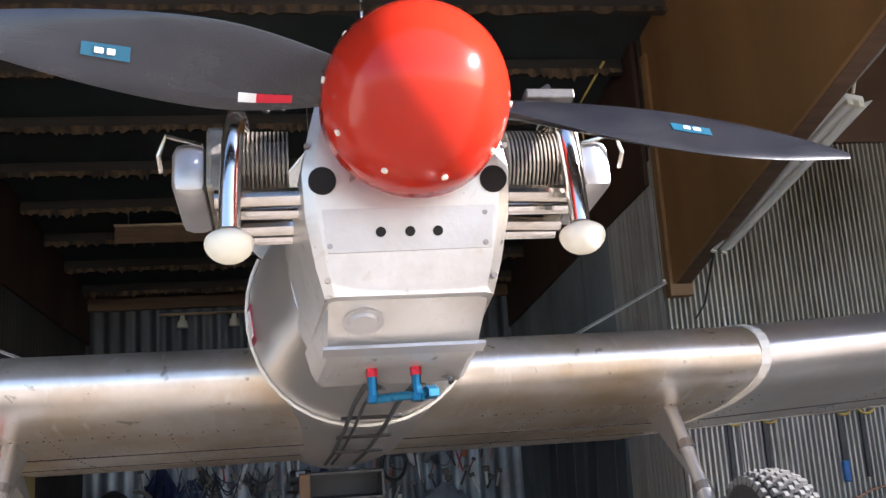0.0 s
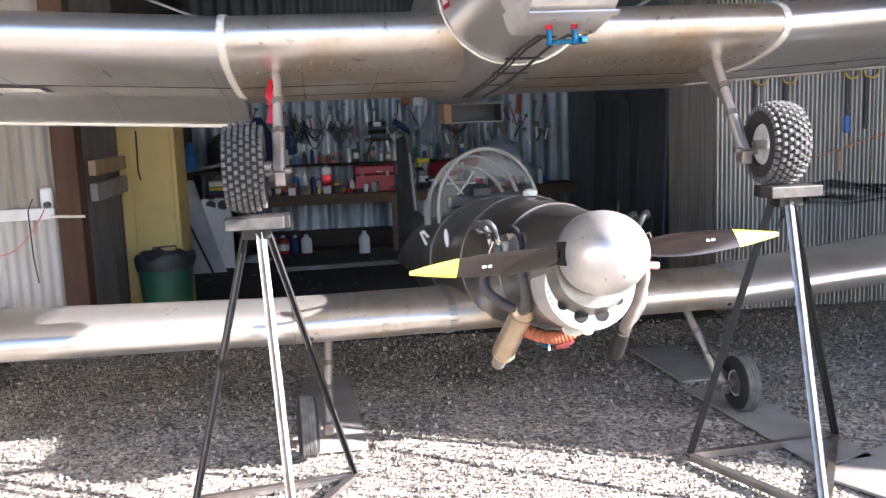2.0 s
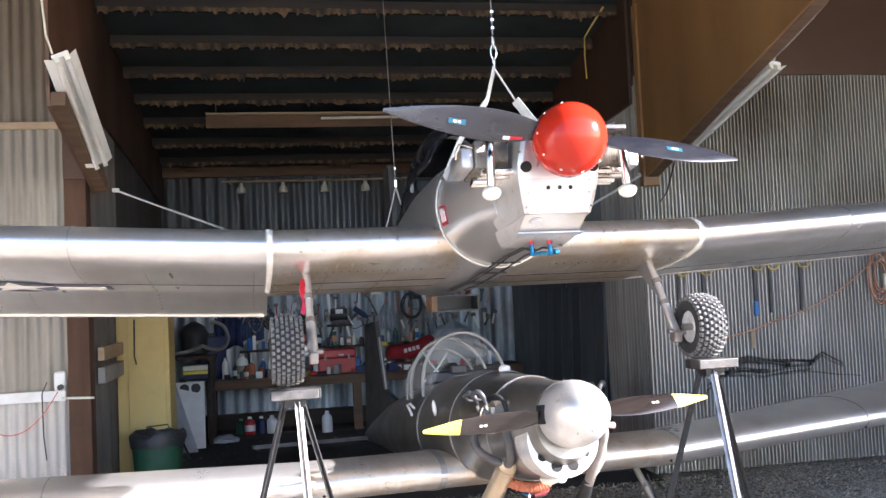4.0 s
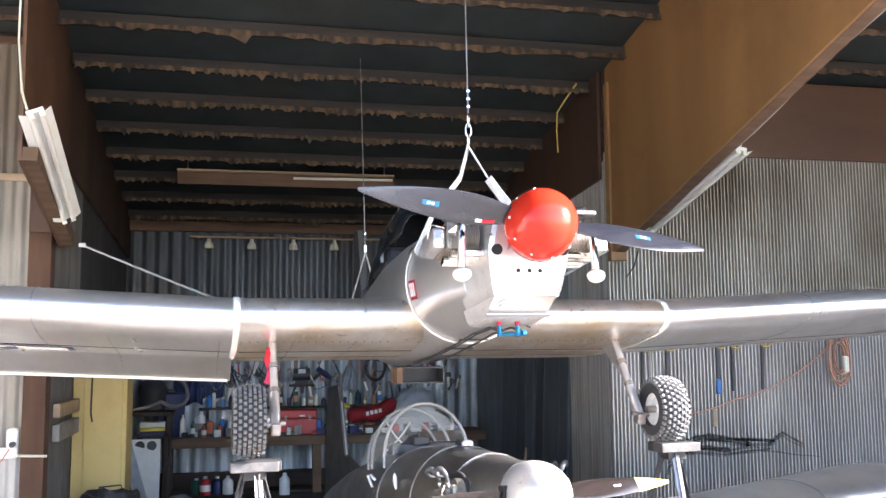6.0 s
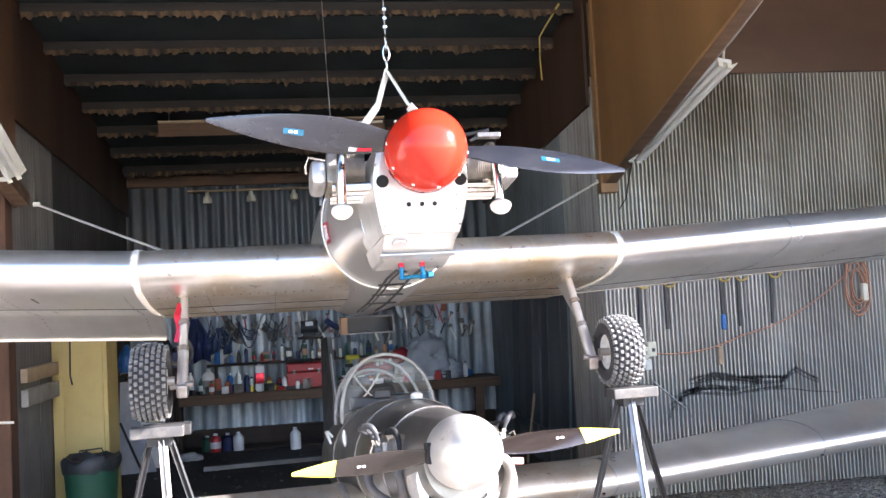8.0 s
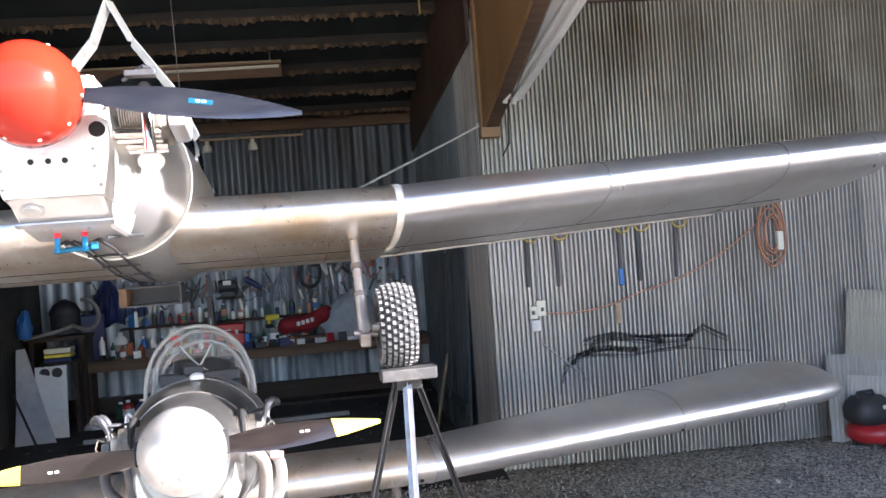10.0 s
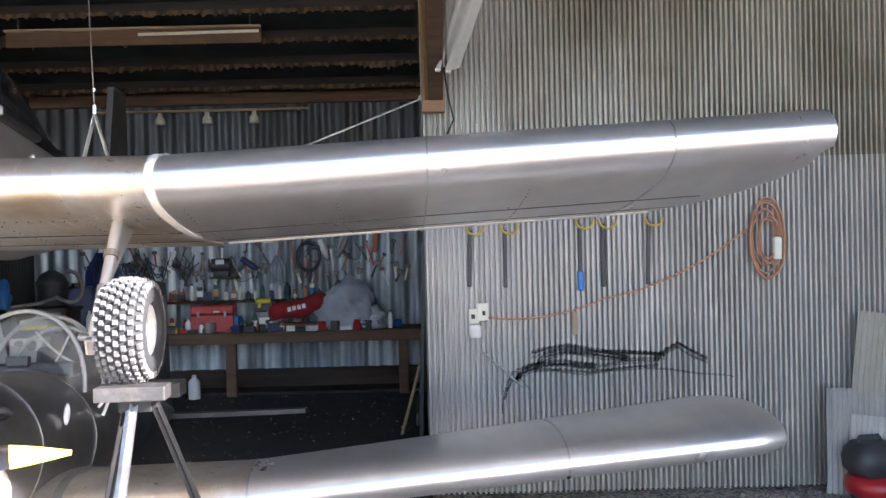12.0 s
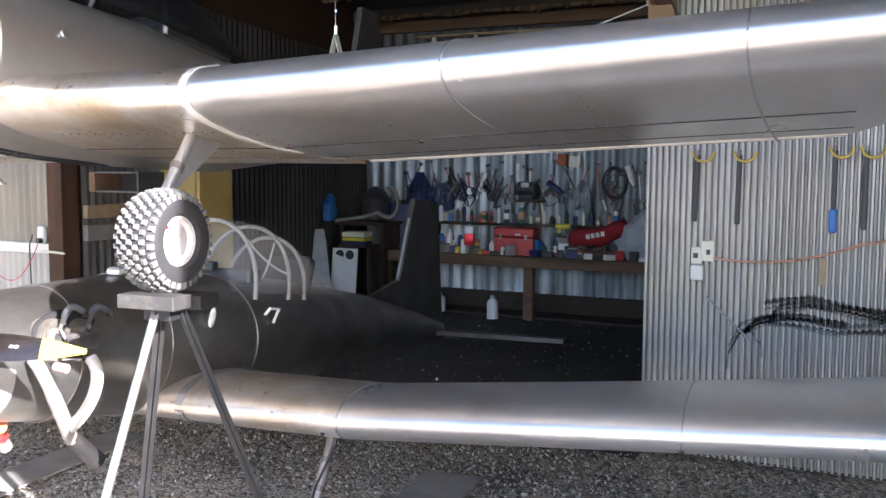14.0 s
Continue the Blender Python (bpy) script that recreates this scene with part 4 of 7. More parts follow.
def build_aircraft(name, m, label, spec):
    ac = thing(name, m, label, "aircraft", "two light aircraft")
    # wing
    bm = bmesh.new()
    loft(bm, [wing_ring(x, spec) for x in (-1.074, -0.7, -0.3, 0.3, 0.7, 1.074)])
    part("centre_wing", bm, M_ALU, ac, "polished aluminium wing centre section", smooth=35)
    for s in (-1, 1):
        build_wing_half(ac, s, spec)
        for x in spec["seams"]:
            seam(ac, s * x, spec, 0.006, 0.0015)
        bm = bmesh.new()
        dz = Vector((0, 0, spec["droop"][s]))
        a, b = Vector(wing_ring(s * 1.09, spec)[26]) + dz, Vector(wing_ring(s * spec["tip_in"], spec)[26]) + dz
        strip(bm, [Vector(a) + Vector((0, 0.006, 0)), Vector(b) + Vector((0, 0.006, 0))], (0, 1, 0), 0.035, 0.012)
        part("trailing_edge_strip", bm, M_TAPE if spec["upper"] else M_ALU_DULL, ac)
    # fuselage
    bm = bmesh.new()
    loft(bm, [body_ring(*q) for q in spec["body"]])
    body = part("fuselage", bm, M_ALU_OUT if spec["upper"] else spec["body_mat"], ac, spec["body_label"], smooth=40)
    # spanwise lap seams under the wing
    for x0, x1 in ((-3.0, -1.1), (-1.05, 1.05), (1.1, 3.0)):
        for frac in (0.45, 0.72):
            y = spec["y"] + spec["chord"] * frac
            bm = bmesh.new()
            n = 10
            strip(bm, [(x, y, under_z(x, y, spec) - 0.0005) for x in [x0 + (x1 - x0) * i / n for i in range(n + 1)]], (0, 1, 0), 0.006, 0.003)
            part("lap_seam", bm, M_STEEL_BLACK, ac)
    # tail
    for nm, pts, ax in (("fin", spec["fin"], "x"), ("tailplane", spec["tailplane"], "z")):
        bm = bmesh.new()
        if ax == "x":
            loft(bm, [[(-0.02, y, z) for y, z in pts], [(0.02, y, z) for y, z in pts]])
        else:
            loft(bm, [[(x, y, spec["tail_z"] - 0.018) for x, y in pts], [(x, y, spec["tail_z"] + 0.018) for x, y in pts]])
        # both tails use the aluminium with shade in its colour
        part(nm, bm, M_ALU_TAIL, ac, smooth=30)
    # propeller
    prop = new("propeller")
    prop.parent = ac
    prop.matrix_basis = pose(0, 0, 0, 0, spec["prop_roll"], spec["prop_yaw"])
    for s in (-1, 1):
        bm = bmesh.new()
        blade(bm, s, spec["R"], spec["blade"], 0.0)
        bl = part("blade", bm, M_PROP if spec["upper"] else M_PROP_BLACK, prop, "glossy dark propeller blade", smooth=50)
        if not spec["upper"]:
            bm = bmesh.new()
            blade(bm, s, spec["R"] + 0.002, spec["blade"], 0.0)
            bmesh.ops.recalc_face_normals(bm, faces=bm.faces)
            bm.normal_update()
            offs = [(v, v.normal * 0.0018) for v in bm.verts]
            for v, d in offs:
                v.co += d
            bmesh.ops.bisect_plane(bm, geom=bm.verts[:] + bm.edges[:] + bm.faces[:], plane_co=(s * spec["R"] * 0.76, 0, 0), plane_no=(s, 0, 0.18), clear_inner=True)

            part("blade_tip", bm, M_YELLOW, bl, "yellow painted blade tip", smooth=50)
    # spinner
    bm = bmesh.new()
    r = spec["spin_r"]
    ln = spec["spin_l"]
    lathe(bm, [(-ln * math.cos(math.pi * k / 32) * 1.0, max(0.002, r * math.sin(math.pi * k / 32) ** spec["spin_e"])) for k in range(17)] + [(0.035, r * 0.99), (0.05, r * 0.9)], "y", 48, (0, 0, spec["spin_z"]))
    spinner = part("spinner", bm, M_RED if spec["upper"] else M_ALU_COWL, prop, "glossy red spinner" if spec["upper"] else "bare aluminium spinner", smooth=40)
    if spec["upper"]:
        bm = bmesh.new()
        disc(bm, (0, 0, 0), 0.0048, (0, 0.25, 1), 0.006, 10)
        screw = part("spinner_screw", bm, M_CREAM, spinner, "small pale screw head")
        for k in range(10):
            a, e = 2 * math.pi * k / 10 + 0.3, math.pi * 14 / 32
            ob = screw if k == 0 else new("spinner_screw", screw.data)
            ob.parent = spinner
            rr = r * math.sin(e) ** spec["spin_e"]
            ob.matrix_basis = pose(0, 0, spec["spin_z"]) @ Matrix.Rotation(a, 4, "Y") @ pose(0, -ln * math.cos(e), rr, 14)
    else:
        for s in (-1, 1):
            bm = bmesh.new()
            box(bm, (s * (r - 0.012), -0.01, 0.012), (0.034, 0.075, 0.085), bevel=0.006)
            part("blade_slot", bm, M_HOLE, spinner, "dark slot round the blade root")
    return ac, prop, body


UP = dict(upper=True, droop={-1: -0.112, 1: 0.015}, y=1.08, z=-0.158, chord=1.24, thick=0.182, dihedral={-1: 2.9, 1: 2.9}, twist={-1: 0.0, 1: 0.0}, tip_in=2.98, tip=3.28, seams=(1.95, 2.75), R=0.705, blade=0.125,
          prop_roll=7.3, prop_yaw=3.0, spin_r=0.137, spin_l=0.155, spin_e=0.86, spin_z=-0.016, body_mat=M_ALU, body_label="polished aluminium fuselage with a round belly",
          body=[(0.45, 0.185, -0.285, 0.1, 40, 2.6), (0.7, 0.235, -0.292, 0.19, 40, 2.3), (1.08, 0.285, -0.297, 0.29), (1.5, 0.305, -0.3, 0.34), (1.95, 0.305, -0.285, 0.37), (2.6, 0.28, -0.22, 0.36), (3.5, 0.18, -0.02, 0.34), (4.4, 0.04, 0.25, 0.38)],
          fin=[(3.95, 0.33), (4.06, 1.08), (4.3, 1.1), (4.44, 0.24), (4.3, 0.24)], tailplane=[(-1.0, 3.95), (1.0, 3.95), (1.0, 4.4), (-1.0, 4.4)], tail_z=0.36)
LO = dict(upper=False, droop={-1: 0.0, 1: 0.0}, y=0.945, z=-0.262, chord=1.24, thick=0.18, dihedral={-1: 0.9, 1: 3.4}, twist={-1: 0.1, 1: 0.155}, tip_in=3.11, tip=3.29, seams=(1.07, 2.35), R=0.69, blade=0.105,
          prop_roll=-2.0, prop_yaw=0.0, spin_r=0.152, spin_l=0.25, spin_e=0.98, spin_z=0.0, body_mat=M_ALU_DARK, body_label="dull aluminium fuselage and cowling, darkened for the hangar it reflects",
          body=[(0.06, 0.155, -0.2, 0.15), (0.25, 0.2, -0.285, 0.165), (0.5, 0.25, -0.31, 0.2), (0.95, 0.31, -0.335, 0.26), (1.55, 0.345, -0.34, 0.28), (2.4, 0.32, -0.31, 0.27), (3.4, 0.21, -0.23, 0.2), (4.4, 0.1, -0.15, 0.08), (5.05, 0.03, -0.12, -0.02)],
          fin=[(3.5, 0.18), (4.03, 0.32), (4.25, 0.945), (4.74, 0.97), (5.02, -0.1), (4.6, -0.1)], tailplane=[(-1.1, 4.78), (1.1, 4.78), (1.1, 5.12), (-1.1, 5.12)], tail_z=-0.09)

UPPER_M = pose(0.505, 1.38, 2.115, -8, 0, 2)
LOWER_M = pose(0.70, 2.13, 0.985, -8, 0, 5.4)
upper, upper_prop, upper_body = build_aircraft("hanging_aircraft", UPPER_M, "polished aluminium light aircraft with a red spinner, wheels on tall stands", UP)
lower, lower_prop, lower_body = build_aircraft("parked_aircraft", LOWER_M, "bare aluminium light aircraft with yellow propeller tips parked on gravel", LO)
for s in (-1, 1):
    gear_leg(upper, s, (s * 0.9, 1.36, -0.255), (s * 0.9, 1.147, -0.66), True)
    tyre(upper, (s * 1.02, 1.12, -0.635), 0.163, 0.147, 0.078, s, True)
    gear_leg(lower, s, (s * 0.91, 1.26, -0.36), (s * 0.95, 1.0, -0.70), False)
    tyre(lower, (s * 1.04, 0.99, -0.70), 0.137, 0.09, 0.062, s, False)


# ---- wheel stands ----
def build_stand(name_label, apex, feet, plate_rot):
    st = thing("wheel_stand", pose(apex[0], apex[1], 0), name_label, "stand", "tall wheel stands")
    z = apex[2]
    loc = [(fx - apex[0], fy - apex[1], 0.02) for fx, fy in feet]
    for k, f in enumerate(loc):
        bm = bmesh.new()
        d = Vector(f).normalized()
        tp = Vector((d.x * 0.045, d.y * 0.045, z - 0.06))
        strip(bm, [f, tp], (-f[1], f[0], 0), 0.036, 0.004)
        strip(bm, [Vector(f) + Vector((0, 0, 0)), tp + Vector((0, 0, 0))], (f[0], f[1], 0.35), 0.03, 0.004)
        part("leg", bm, M_STEEL if k == 0 else M_STEEL_BLACK, st, "bare steel angle leg" if k == 0 else "dark steel angle leg")
    for a, b in ((0, 1), (1, 2), (2, 0)):
        bm = bmesh.new()
        strip(bm, [Vector(loc[a]) + Vector((0, 0, 0.0)), Vector(loc[b])], (0, 0, 1), 0.034, 0.004)
        strip(bm, [Vector(loc[a]) + Vector((0, 0, 0.016)), Vector(loc[b]) + Vector((0, 0, 0.016))], Vector(loc[b]).cross(Vector((0, 0, 1))), 0.03, 0.004)
        part("base_bar", bm, M_STEEL, st)
    bm = bmesh.new()
    box(bm, (0, -0.055, z - 0.022), (0.21, 0.09, 0.044), rot=(0, 0, plate_rot), bevel=0.004)
    part("wheel_plate", bm, M_STEEL_DK, st, "scuffed steel channel under the tyre")
    bm = bmesh.new()
    box(bm, (0.02, 0.055, z - 0.03), (0.2, 0.1, 0.045), rot=(0, 0, plate_rot), bevel=0.004)
    box(bm, (0, 0, z - 0.065), (0.1, 0.1, 0.04), rot=(0, 0, plate_rot), bevel=0.004)
    part("plate_bracket", bm, M_STEEL_BLACK, st)


build_stand("tall tripod stand of angle iron under the tyre", (1.515, 2.41, 1.172), [(1.464, 1.949), (1.189, 2.567), (1.893, 2.662)], 4)
build_stand("tall tripod stand of scuffed steel under the tyre", (-0.525, 2.37, 1.155), [(-0.442, 2.167), (-0.847, 2.495), (-0.216, 2.629)], 4)


def blade_point(s, R, chord, r, u, lift, root=0.12):
    """A point on the forward face of a blade; u runs from -1 to 1 across it."""
    f = (r - root) / (R - root)
    c = chord * (0.6 + 0.4 * math.sin(math.pi / 2 * min(1, f / 0.3))) if f < 0.3 else chord * (1 - 0.9 * ((f - 0.3) / 0.7) ** 1.7)
    th = 0.03 * (1 - f) ** 0.8 + 0.006
    tw = radians(38 * (1 - f) ** 1.1 + 12)
    a, v = u * c / 2, -math.sqrt(max(0.0, 1 - u * u)) * th / 2 * 0.35 - lift
    zz, yy = a * math.cos(tw) - v * math.sin(tw), a * math.sin(tw) + v * math.cos(tw)
    return Vector((s * r, yy, zz if s > 0 else -zz))


def blade_patch(prop, name, s, R, chord, r0, r1, u0, u1, mt, lift, label=""):
    """Thin sticker that follows the twist of the blade."""
    bm = bmesh.new()
    n = 6
    sheets_of = []
    for lf in (lift, lift + 0.0008):
        sheets_of.append([[bm.verts.new(blade_point(s, R, chord, r0 + (r1 - r0) * i / n, u0 + (u1 - u0) * j / n, lf)) for j in range(n + 1)] for i in range(n + 1)])
    for g in sheets_of:
        for i in range(n):
            for j in range(n):
                bm.faces.new((g[i][j], g[i + 1][j], g[i + 1][j + 1], g[i][j + 1]))
    lo, hi = sheets_of
    for i in range(n):
        for a, b in ((lambda g, k: g[k][0], 0), (lambda g, k: g[k][n], 0), (lambda g, k: g[0][k], 0), (lambda g, k: g[n][k], 0)):
            bm.faces.new((a(lo, i), a(lo, i + 1), a(hi, i + 1), a(hi, i)))
    return part(name, bm, mt, prop, label, smooth=50)


# ---- hanging aircraft: nose, engine, markings ----
def slab_stack(bm, rows):
    """Rows of (z, front y, front half width, back y, back half width), joined from top to bottom."""
    loft(bm, [[(-wb, yb, z), (-w * 0.97, yf + 0.012, z), (-w * 0.86, yf, z), (w * 0.86, yf, z), (w * 0.97, yf + 0.012, z), (wb, yb, z)] for z, yf, w, yb, wb in rows])


def upper_nose():
    bm = bmesh.new()
    slab_stack(bm, [(0.07, 0.11, 0.14, 0.52, 0.16), (0.0, 0.118, 0.158, 0.52, 0.185), (-0.06, 0.128, 0.17, 0.52, 0.195), (-0.13, 0.146, 0.166, 0.52, 0.19), (-0.2, 0.172, 0.152, 0.52, 0.175), (-0.248, 0.19, 0.138, 0.52, 0.155)])
    nose = part("nose_bowl", bm, M_ALU_COWL, upper, "bare aluminium nose bowl with air holes", smooth=25)
    bm = bmesh.new()
    slab_stack(bm, [(-0.245, 0.205, 0.132, 0.55, 0.16), (-0.285, 0.3, 0.132, 0.55, 0.15), (-0.305, 0.325, 0.13, 0.55, 0.14), (-0.312, 0.36, 0.12, 0.55, 0.13)])
    lowbox = part("lower_cowl_box", bm, M_ALU_COWL, upper, "scuffed aluminium box below the nose", smooth=25)
    bm = bmesh.new()
    strip(bm, [(-0.136, 0.318, -0.303), (0.136, 0.318, -0.303)], (0, 1, -0.2), 0.03, 0.006)
    part("bent_lip", bm, M_ALU_DULL, lowbox)
    for x in (-0.134, 0.136):
        bm = bmesh.new()
        disc(bm, (x, 0.134, -0.078), 0.0215, (0, 1, 0.22), 0.012, 32)
        part("air_hole", bm, M_HOLE, nose, "round black air hole")
    for x in (-0.046, 0.0, 0.044):
        bm = bmesh.new()
        disc(bm, (x, 0.158, -0.155), 0.008, (0, 1, 0.27), 0.014, 20)
        part("air_hole", bm, M_HOLE, nose, "small round black air hole")
    bm = bmesh.new()
    q = [(-0.136, 0.145, -0.122), (0.134, 0.145, -0.118), (0.13, 0.166, -0.182), (-0.128, 0.166, -0.186)]
    loft(bm, [[Vector(p) + Vector((0, -0.003, 0)) for p in q], [Vector(p) + Vector((0, 0.004, 0)) for p in q]])
    part("inspection_panel", bm, M_ALU_DULL, nose, "riveted inspection panel")
    first = None
    for x, z in [(-0.125, -0.13), (-0.125, -0.175), (0.12, -0.128), (0.12, -0.174), (-0.156, -0.02), (0.16, -0.02), (-0.15, -0.11), (0.152, -0.11), (-0.13, -0.225), (0.132, -0.225), (-0.144, -0.17), (0.146, -0.17)]:
        yf = 0.114 - z * 0.29 + (0.012 if abs(x) > 0.135 else 0)
        if first is None:
            bm = bmesh.new()
            disc(bm, (0, 0, 0), 0.0045, (0, 1, 0.2), 0.012, 10)
            first = part("screw", bm, M_STEEL, nose)
            ob = first
        else:
            ob = new("screw", first.data)
            ob.parent = nose
        ob.matrix_basis = pose(x, yf, z)
    bm = bmesh.new()
    lathe(bm, [(-0.006, 0.002), (-0.006, 0.024), (0.004, 0.026), (0.006, 0.032), (0.0, 0.034)], "y", 28)
    bmesh.ops.rotate(bm, cent=(0, 0, 0), matrix=Matrix.Rotation(radians(68), 3, "X"), verts=bm.verts)
    bmesh.ops.translate(bm, vec=(-0.072, 0.256, -0.272), verts=bm.verts)
    part("drain_ring", bm, M_ALU_DULL, lowbox, "round capped opening")
    for s in (-1, 1):
        cylinders(upper, s, 0.25, 0.0, 0.185, 0.268, 0.86)
        bm = bmesh.new()
        tube(bm, bez((s * 0.262, 0.22, 0.055), (s * 0.262, 0.12, 0.06), (s * 0.272, 0.135, 0.0), (s * 0.274, 0.145, -0.15), 14), 0.017, 14)
        pipe = part("exhaust_stub", bm, M_CHROME, upper, "brown tinted exhaust stub", smooth=50)
        bm = bmesh.new()
        bmesh.ops.create_uvsphere(bm, u_segments=20, v_segments=14, radius=0.037)
        for v in bm.verts:
            v.co.z *= 0.85 if v.co.z < 0 else 0.55
        bmesh.ops.translate(bm, vec=(s * 0.275, 0.146, -0.172), verts=bm.verts)
        part("pipe_cap", bm, M_CREAM, pipe, "cream rubber cap over the pipe end", smooth=60)
        for yy in (0.2, 0.33):
            bm = bmesh.new()
            rod(bm, (s * 0.16, yy, -0.075), (s * 0.3, yy, -0.078), 0.016, seg=12)
            part("push_tube_cover", bm, M_CHROME, upper)
        bm = bmesh.new()
        box(bm, (s * 0.255, 0.16, 0.085), (0.085, 0.03, 0.018), bevel=0.003)
        part("spark_lead_clip", bm, M_STEEL_DK, upper)
    bm = bmesh.new()
    tube(bm, [(-0.215, 0.2, 0.08), (-0.27, 0.15, 0.1), (-0.25, 0.2, 0.13), (-0.19, 0.3, 0.14)], 0.006, 8)
    part("ignition_lead", bm, M_BLACK, upper)
    bm = bmesh.new()
    tube(bm, [(0.2, 0.2, 0.08), (0.26, 0.17, 0.11), (0.27, 0.24, 0.13), (0.2, 0.35, 0.15)], 0.006, 8)
    part("ignition_lead", bm, M_BLACK, upper)
    # fuel fittings below the cowl
    for k, (x, mt) in enumerate(((-0.048, M_AN), (0.03, M_AN))):
        bm = bmesh.new()
        rod(bm, (x, 0.42, -0.325), (x, 0.42, -0.36), 0.009, seg=10)
        rod(bm, (x, 0.42, -0.36), (x, 0.42, -0.372), 0.012, seg=6)
        fit = part("fuel_fitting", bm, mt, upper, "blue anodised fuel fitting")
        bm = bmesh.new()
        rod(bm, (x, 0.42, -0.312), (x, 0.42, -0.327), 0.0105, seg=6)
        part("collar_nut", bm, M_ANRED, fit, "red anodised nut")
    bm = bmesh.new()
    tube(bm, [(-0.05, 0.42, -0.366), (0.0, 0.42, -0.362), (0.03, 0.42, -0.362), (0.045, 0.425, -0.358)], 0.008, 8)
    rod(bm, (0.045, 0.42, -0.358), (0.065, 0.43, -0.356), 0.012, seg=6)
    part("fuel_crossover", bm, M_AN, upper, "blue anodised fuel line")
    for x, r in ((-0.05, 0.0055), (-0.028, 0.004), (0.045, 0.0055)):
        bm = bmesh.new()
        tube(bm, [(x, 0.43, -0.345), (x, 0.55, -0.315), (x - 0.005, 0.8, -0.303), (x - 0.01, 1.1, -0.309), (x - 0.02, 1.5, -0.308), (x - 0.03, 1.9, -0.288)], r, 8)
        part("belly_fuel_line", bm, M_BLACK, upper, "dark fuel line along the belly", smooth=50)
    bm = bmesh.new()
    tube(bm, [(0.09, 0.44, -0.33), (0.13, 0.6, -0.298), (0.15, 0.75, -0.275)], 0.005, 6)
    part("belly_fuel_line", bm, M_BLACK, upper, "dark fuel line along the belly", smooth=50)
    for yy, zz in ((0.95, -0.305), (1.2, -0.31), (1.45, -0.312)):
        bm = bmesh.new()
        box(bm, (-0.005, yy, zz), (0.14, 0.02, 0.006), bevel=0.001)
        part("line_clamp", bm, M_STEEL_BLACK, upper)
    # band over the joint behind the cowl
    bm = bmesh.new()
    ring = body_ring(1.075, 0.29, -0.303, 0.296)
    tube(bm, [ring[i % 40] for i in range(17, 44)], 0.0045, 8)
    part("cowl_joint_band", bm, M_TAPE, upper, "cream sealing band round the cowl joint", smooth=60)
    # stickers
    bm = bmesh.new()
    r0, r1 = body_ring(0.96, 0.27, -0.296, 0.26), body_ring(1.04, 0.281, -0.298, 0.28)
    for i in (20, 21):
        vs = [bm.verts.new(Vector(p)) for p in (r0[i], r0[i + 1], r1[i + 1], r1[i])]
        for v in vs:
            v.co.x -= 0.004
        bm.faces.new(vs)
    ob = part("side_decal", bm, M_ANRED, upper, "small red warning decal")
    ob.modifiers.new("thickness", "SOLIDIFY").thickness = 0.002
    for f0, f1 in ((0.12, 0.3), (0.42, 0.62), (0.72, 0.84)):
        bm = bmesh.new()
        a, b, c, d = (Vector(r0[20]), Vector(r0[22]), Vector(r1[22]), Vector(r1[20]))
        q = [a.lerp(d, f0).lerp(b.lerp(c, f0), 0.15), a.lerp(d, f0).lerp(b.lerp(c, f0), 0.85), a.lerp(d, f1).lerp(b.lerp(c, f1), 0.85), a.lerp(d, f1).lerp(b.lerp(c, f1), 0.15)]
        vs = [bm.verts.new(p + Vector((-0.0085, -0.002, 0))) for p in q]
        bm.faces.new(vs)
        bar = part("decal_bar", bm, M_WHITE, upper)
        bar.modifiers.new("thickness", "SOLIDIFY").thickness = 0.0015
    blade_patch(upper_prop, "blade_sticker", -1, 0.705, 0.125, 0.175, 0.225, 0.55, 0.78, M_ANRED, 0.0007, "red and white blade sticker")
    blade_patch(upper_prop, "blade_sticker", -1, 0.705, 0.125, 0.225, 0.25, 0.55, 0.78, M_WHITE, 0.0007, "white blade sticker")
    # tapes over the wing joints
    for s in (-1, 1):
        ids = list(range(20, 0, -1)) + [0] + list(range(51, 38 if s > 0 else 34, -1))
        seam(upper, s * 1.078, UP, 0.028, 0.003, M_TAPE, "joint_tape", ids, label="off-white tape over the wing joint")
    # canopy
    canopy(upper, 1.45, 3.0, 0.25, 0.33, 0.66, [(1.95, 0.235, 0.64, 0.02)], M_TINT)
    bm = bmesh.new()
    box(bm, (0, 2.25, 0.36), (0.4, 0.5, 0.1), bevel=0.03)
    part("cockpit_trim", bm, M_BLACK, upper, "black cockpit interior")
    bm = bmesh.new()
    tube(bm, [(0.29, 2.45, 0.14), (0.315, 2.45, 0.2), (0.317, 2.5, 0.21), (0.29, 2.56, 0.13)], 0.007, 8)
    part("step_handle", bm, M_WHITE, upper, "small white grab handle")
    for x, yy, zz, r in ((0.285, 1.35, 0.13, 0.016), (0.275, 2.2, 0.18, 0.014)):
        bm = bmesh.new()
        disc(bm, (x, yy, zz), r, (1, 0, 0.3), 0.012, 18)
        part("round_vent", bm, M_ALU_DULL, upper)
    # dark box under the belly behind the wing
    bm = bmesh.new()
    for zz in (0.0, -0.085):
        box(bm, (0.0, 0.06, zz), (0.25, 0.17, 0.008))
    box(bm, (0.125, 0.06, -0.043), (0.008, 0.17, 0.09))
    box(bm, (0.0, 0.142, -0.043), (0.25, 0.006, 0.084))
    bmesh.ops.rotate(bm, cent=(0, 0, 0), matrix=Matrix.Rotation(radians(8), 3, "X"), verts=bm.verts)
    bmesh.ops.translate(bm, vec=(-0.01, 2.0, -0.305), verts=bm.verts)
    scoop = part("belly_scoop", bm, M_BLACK, upper, "black open scoop under the belly")
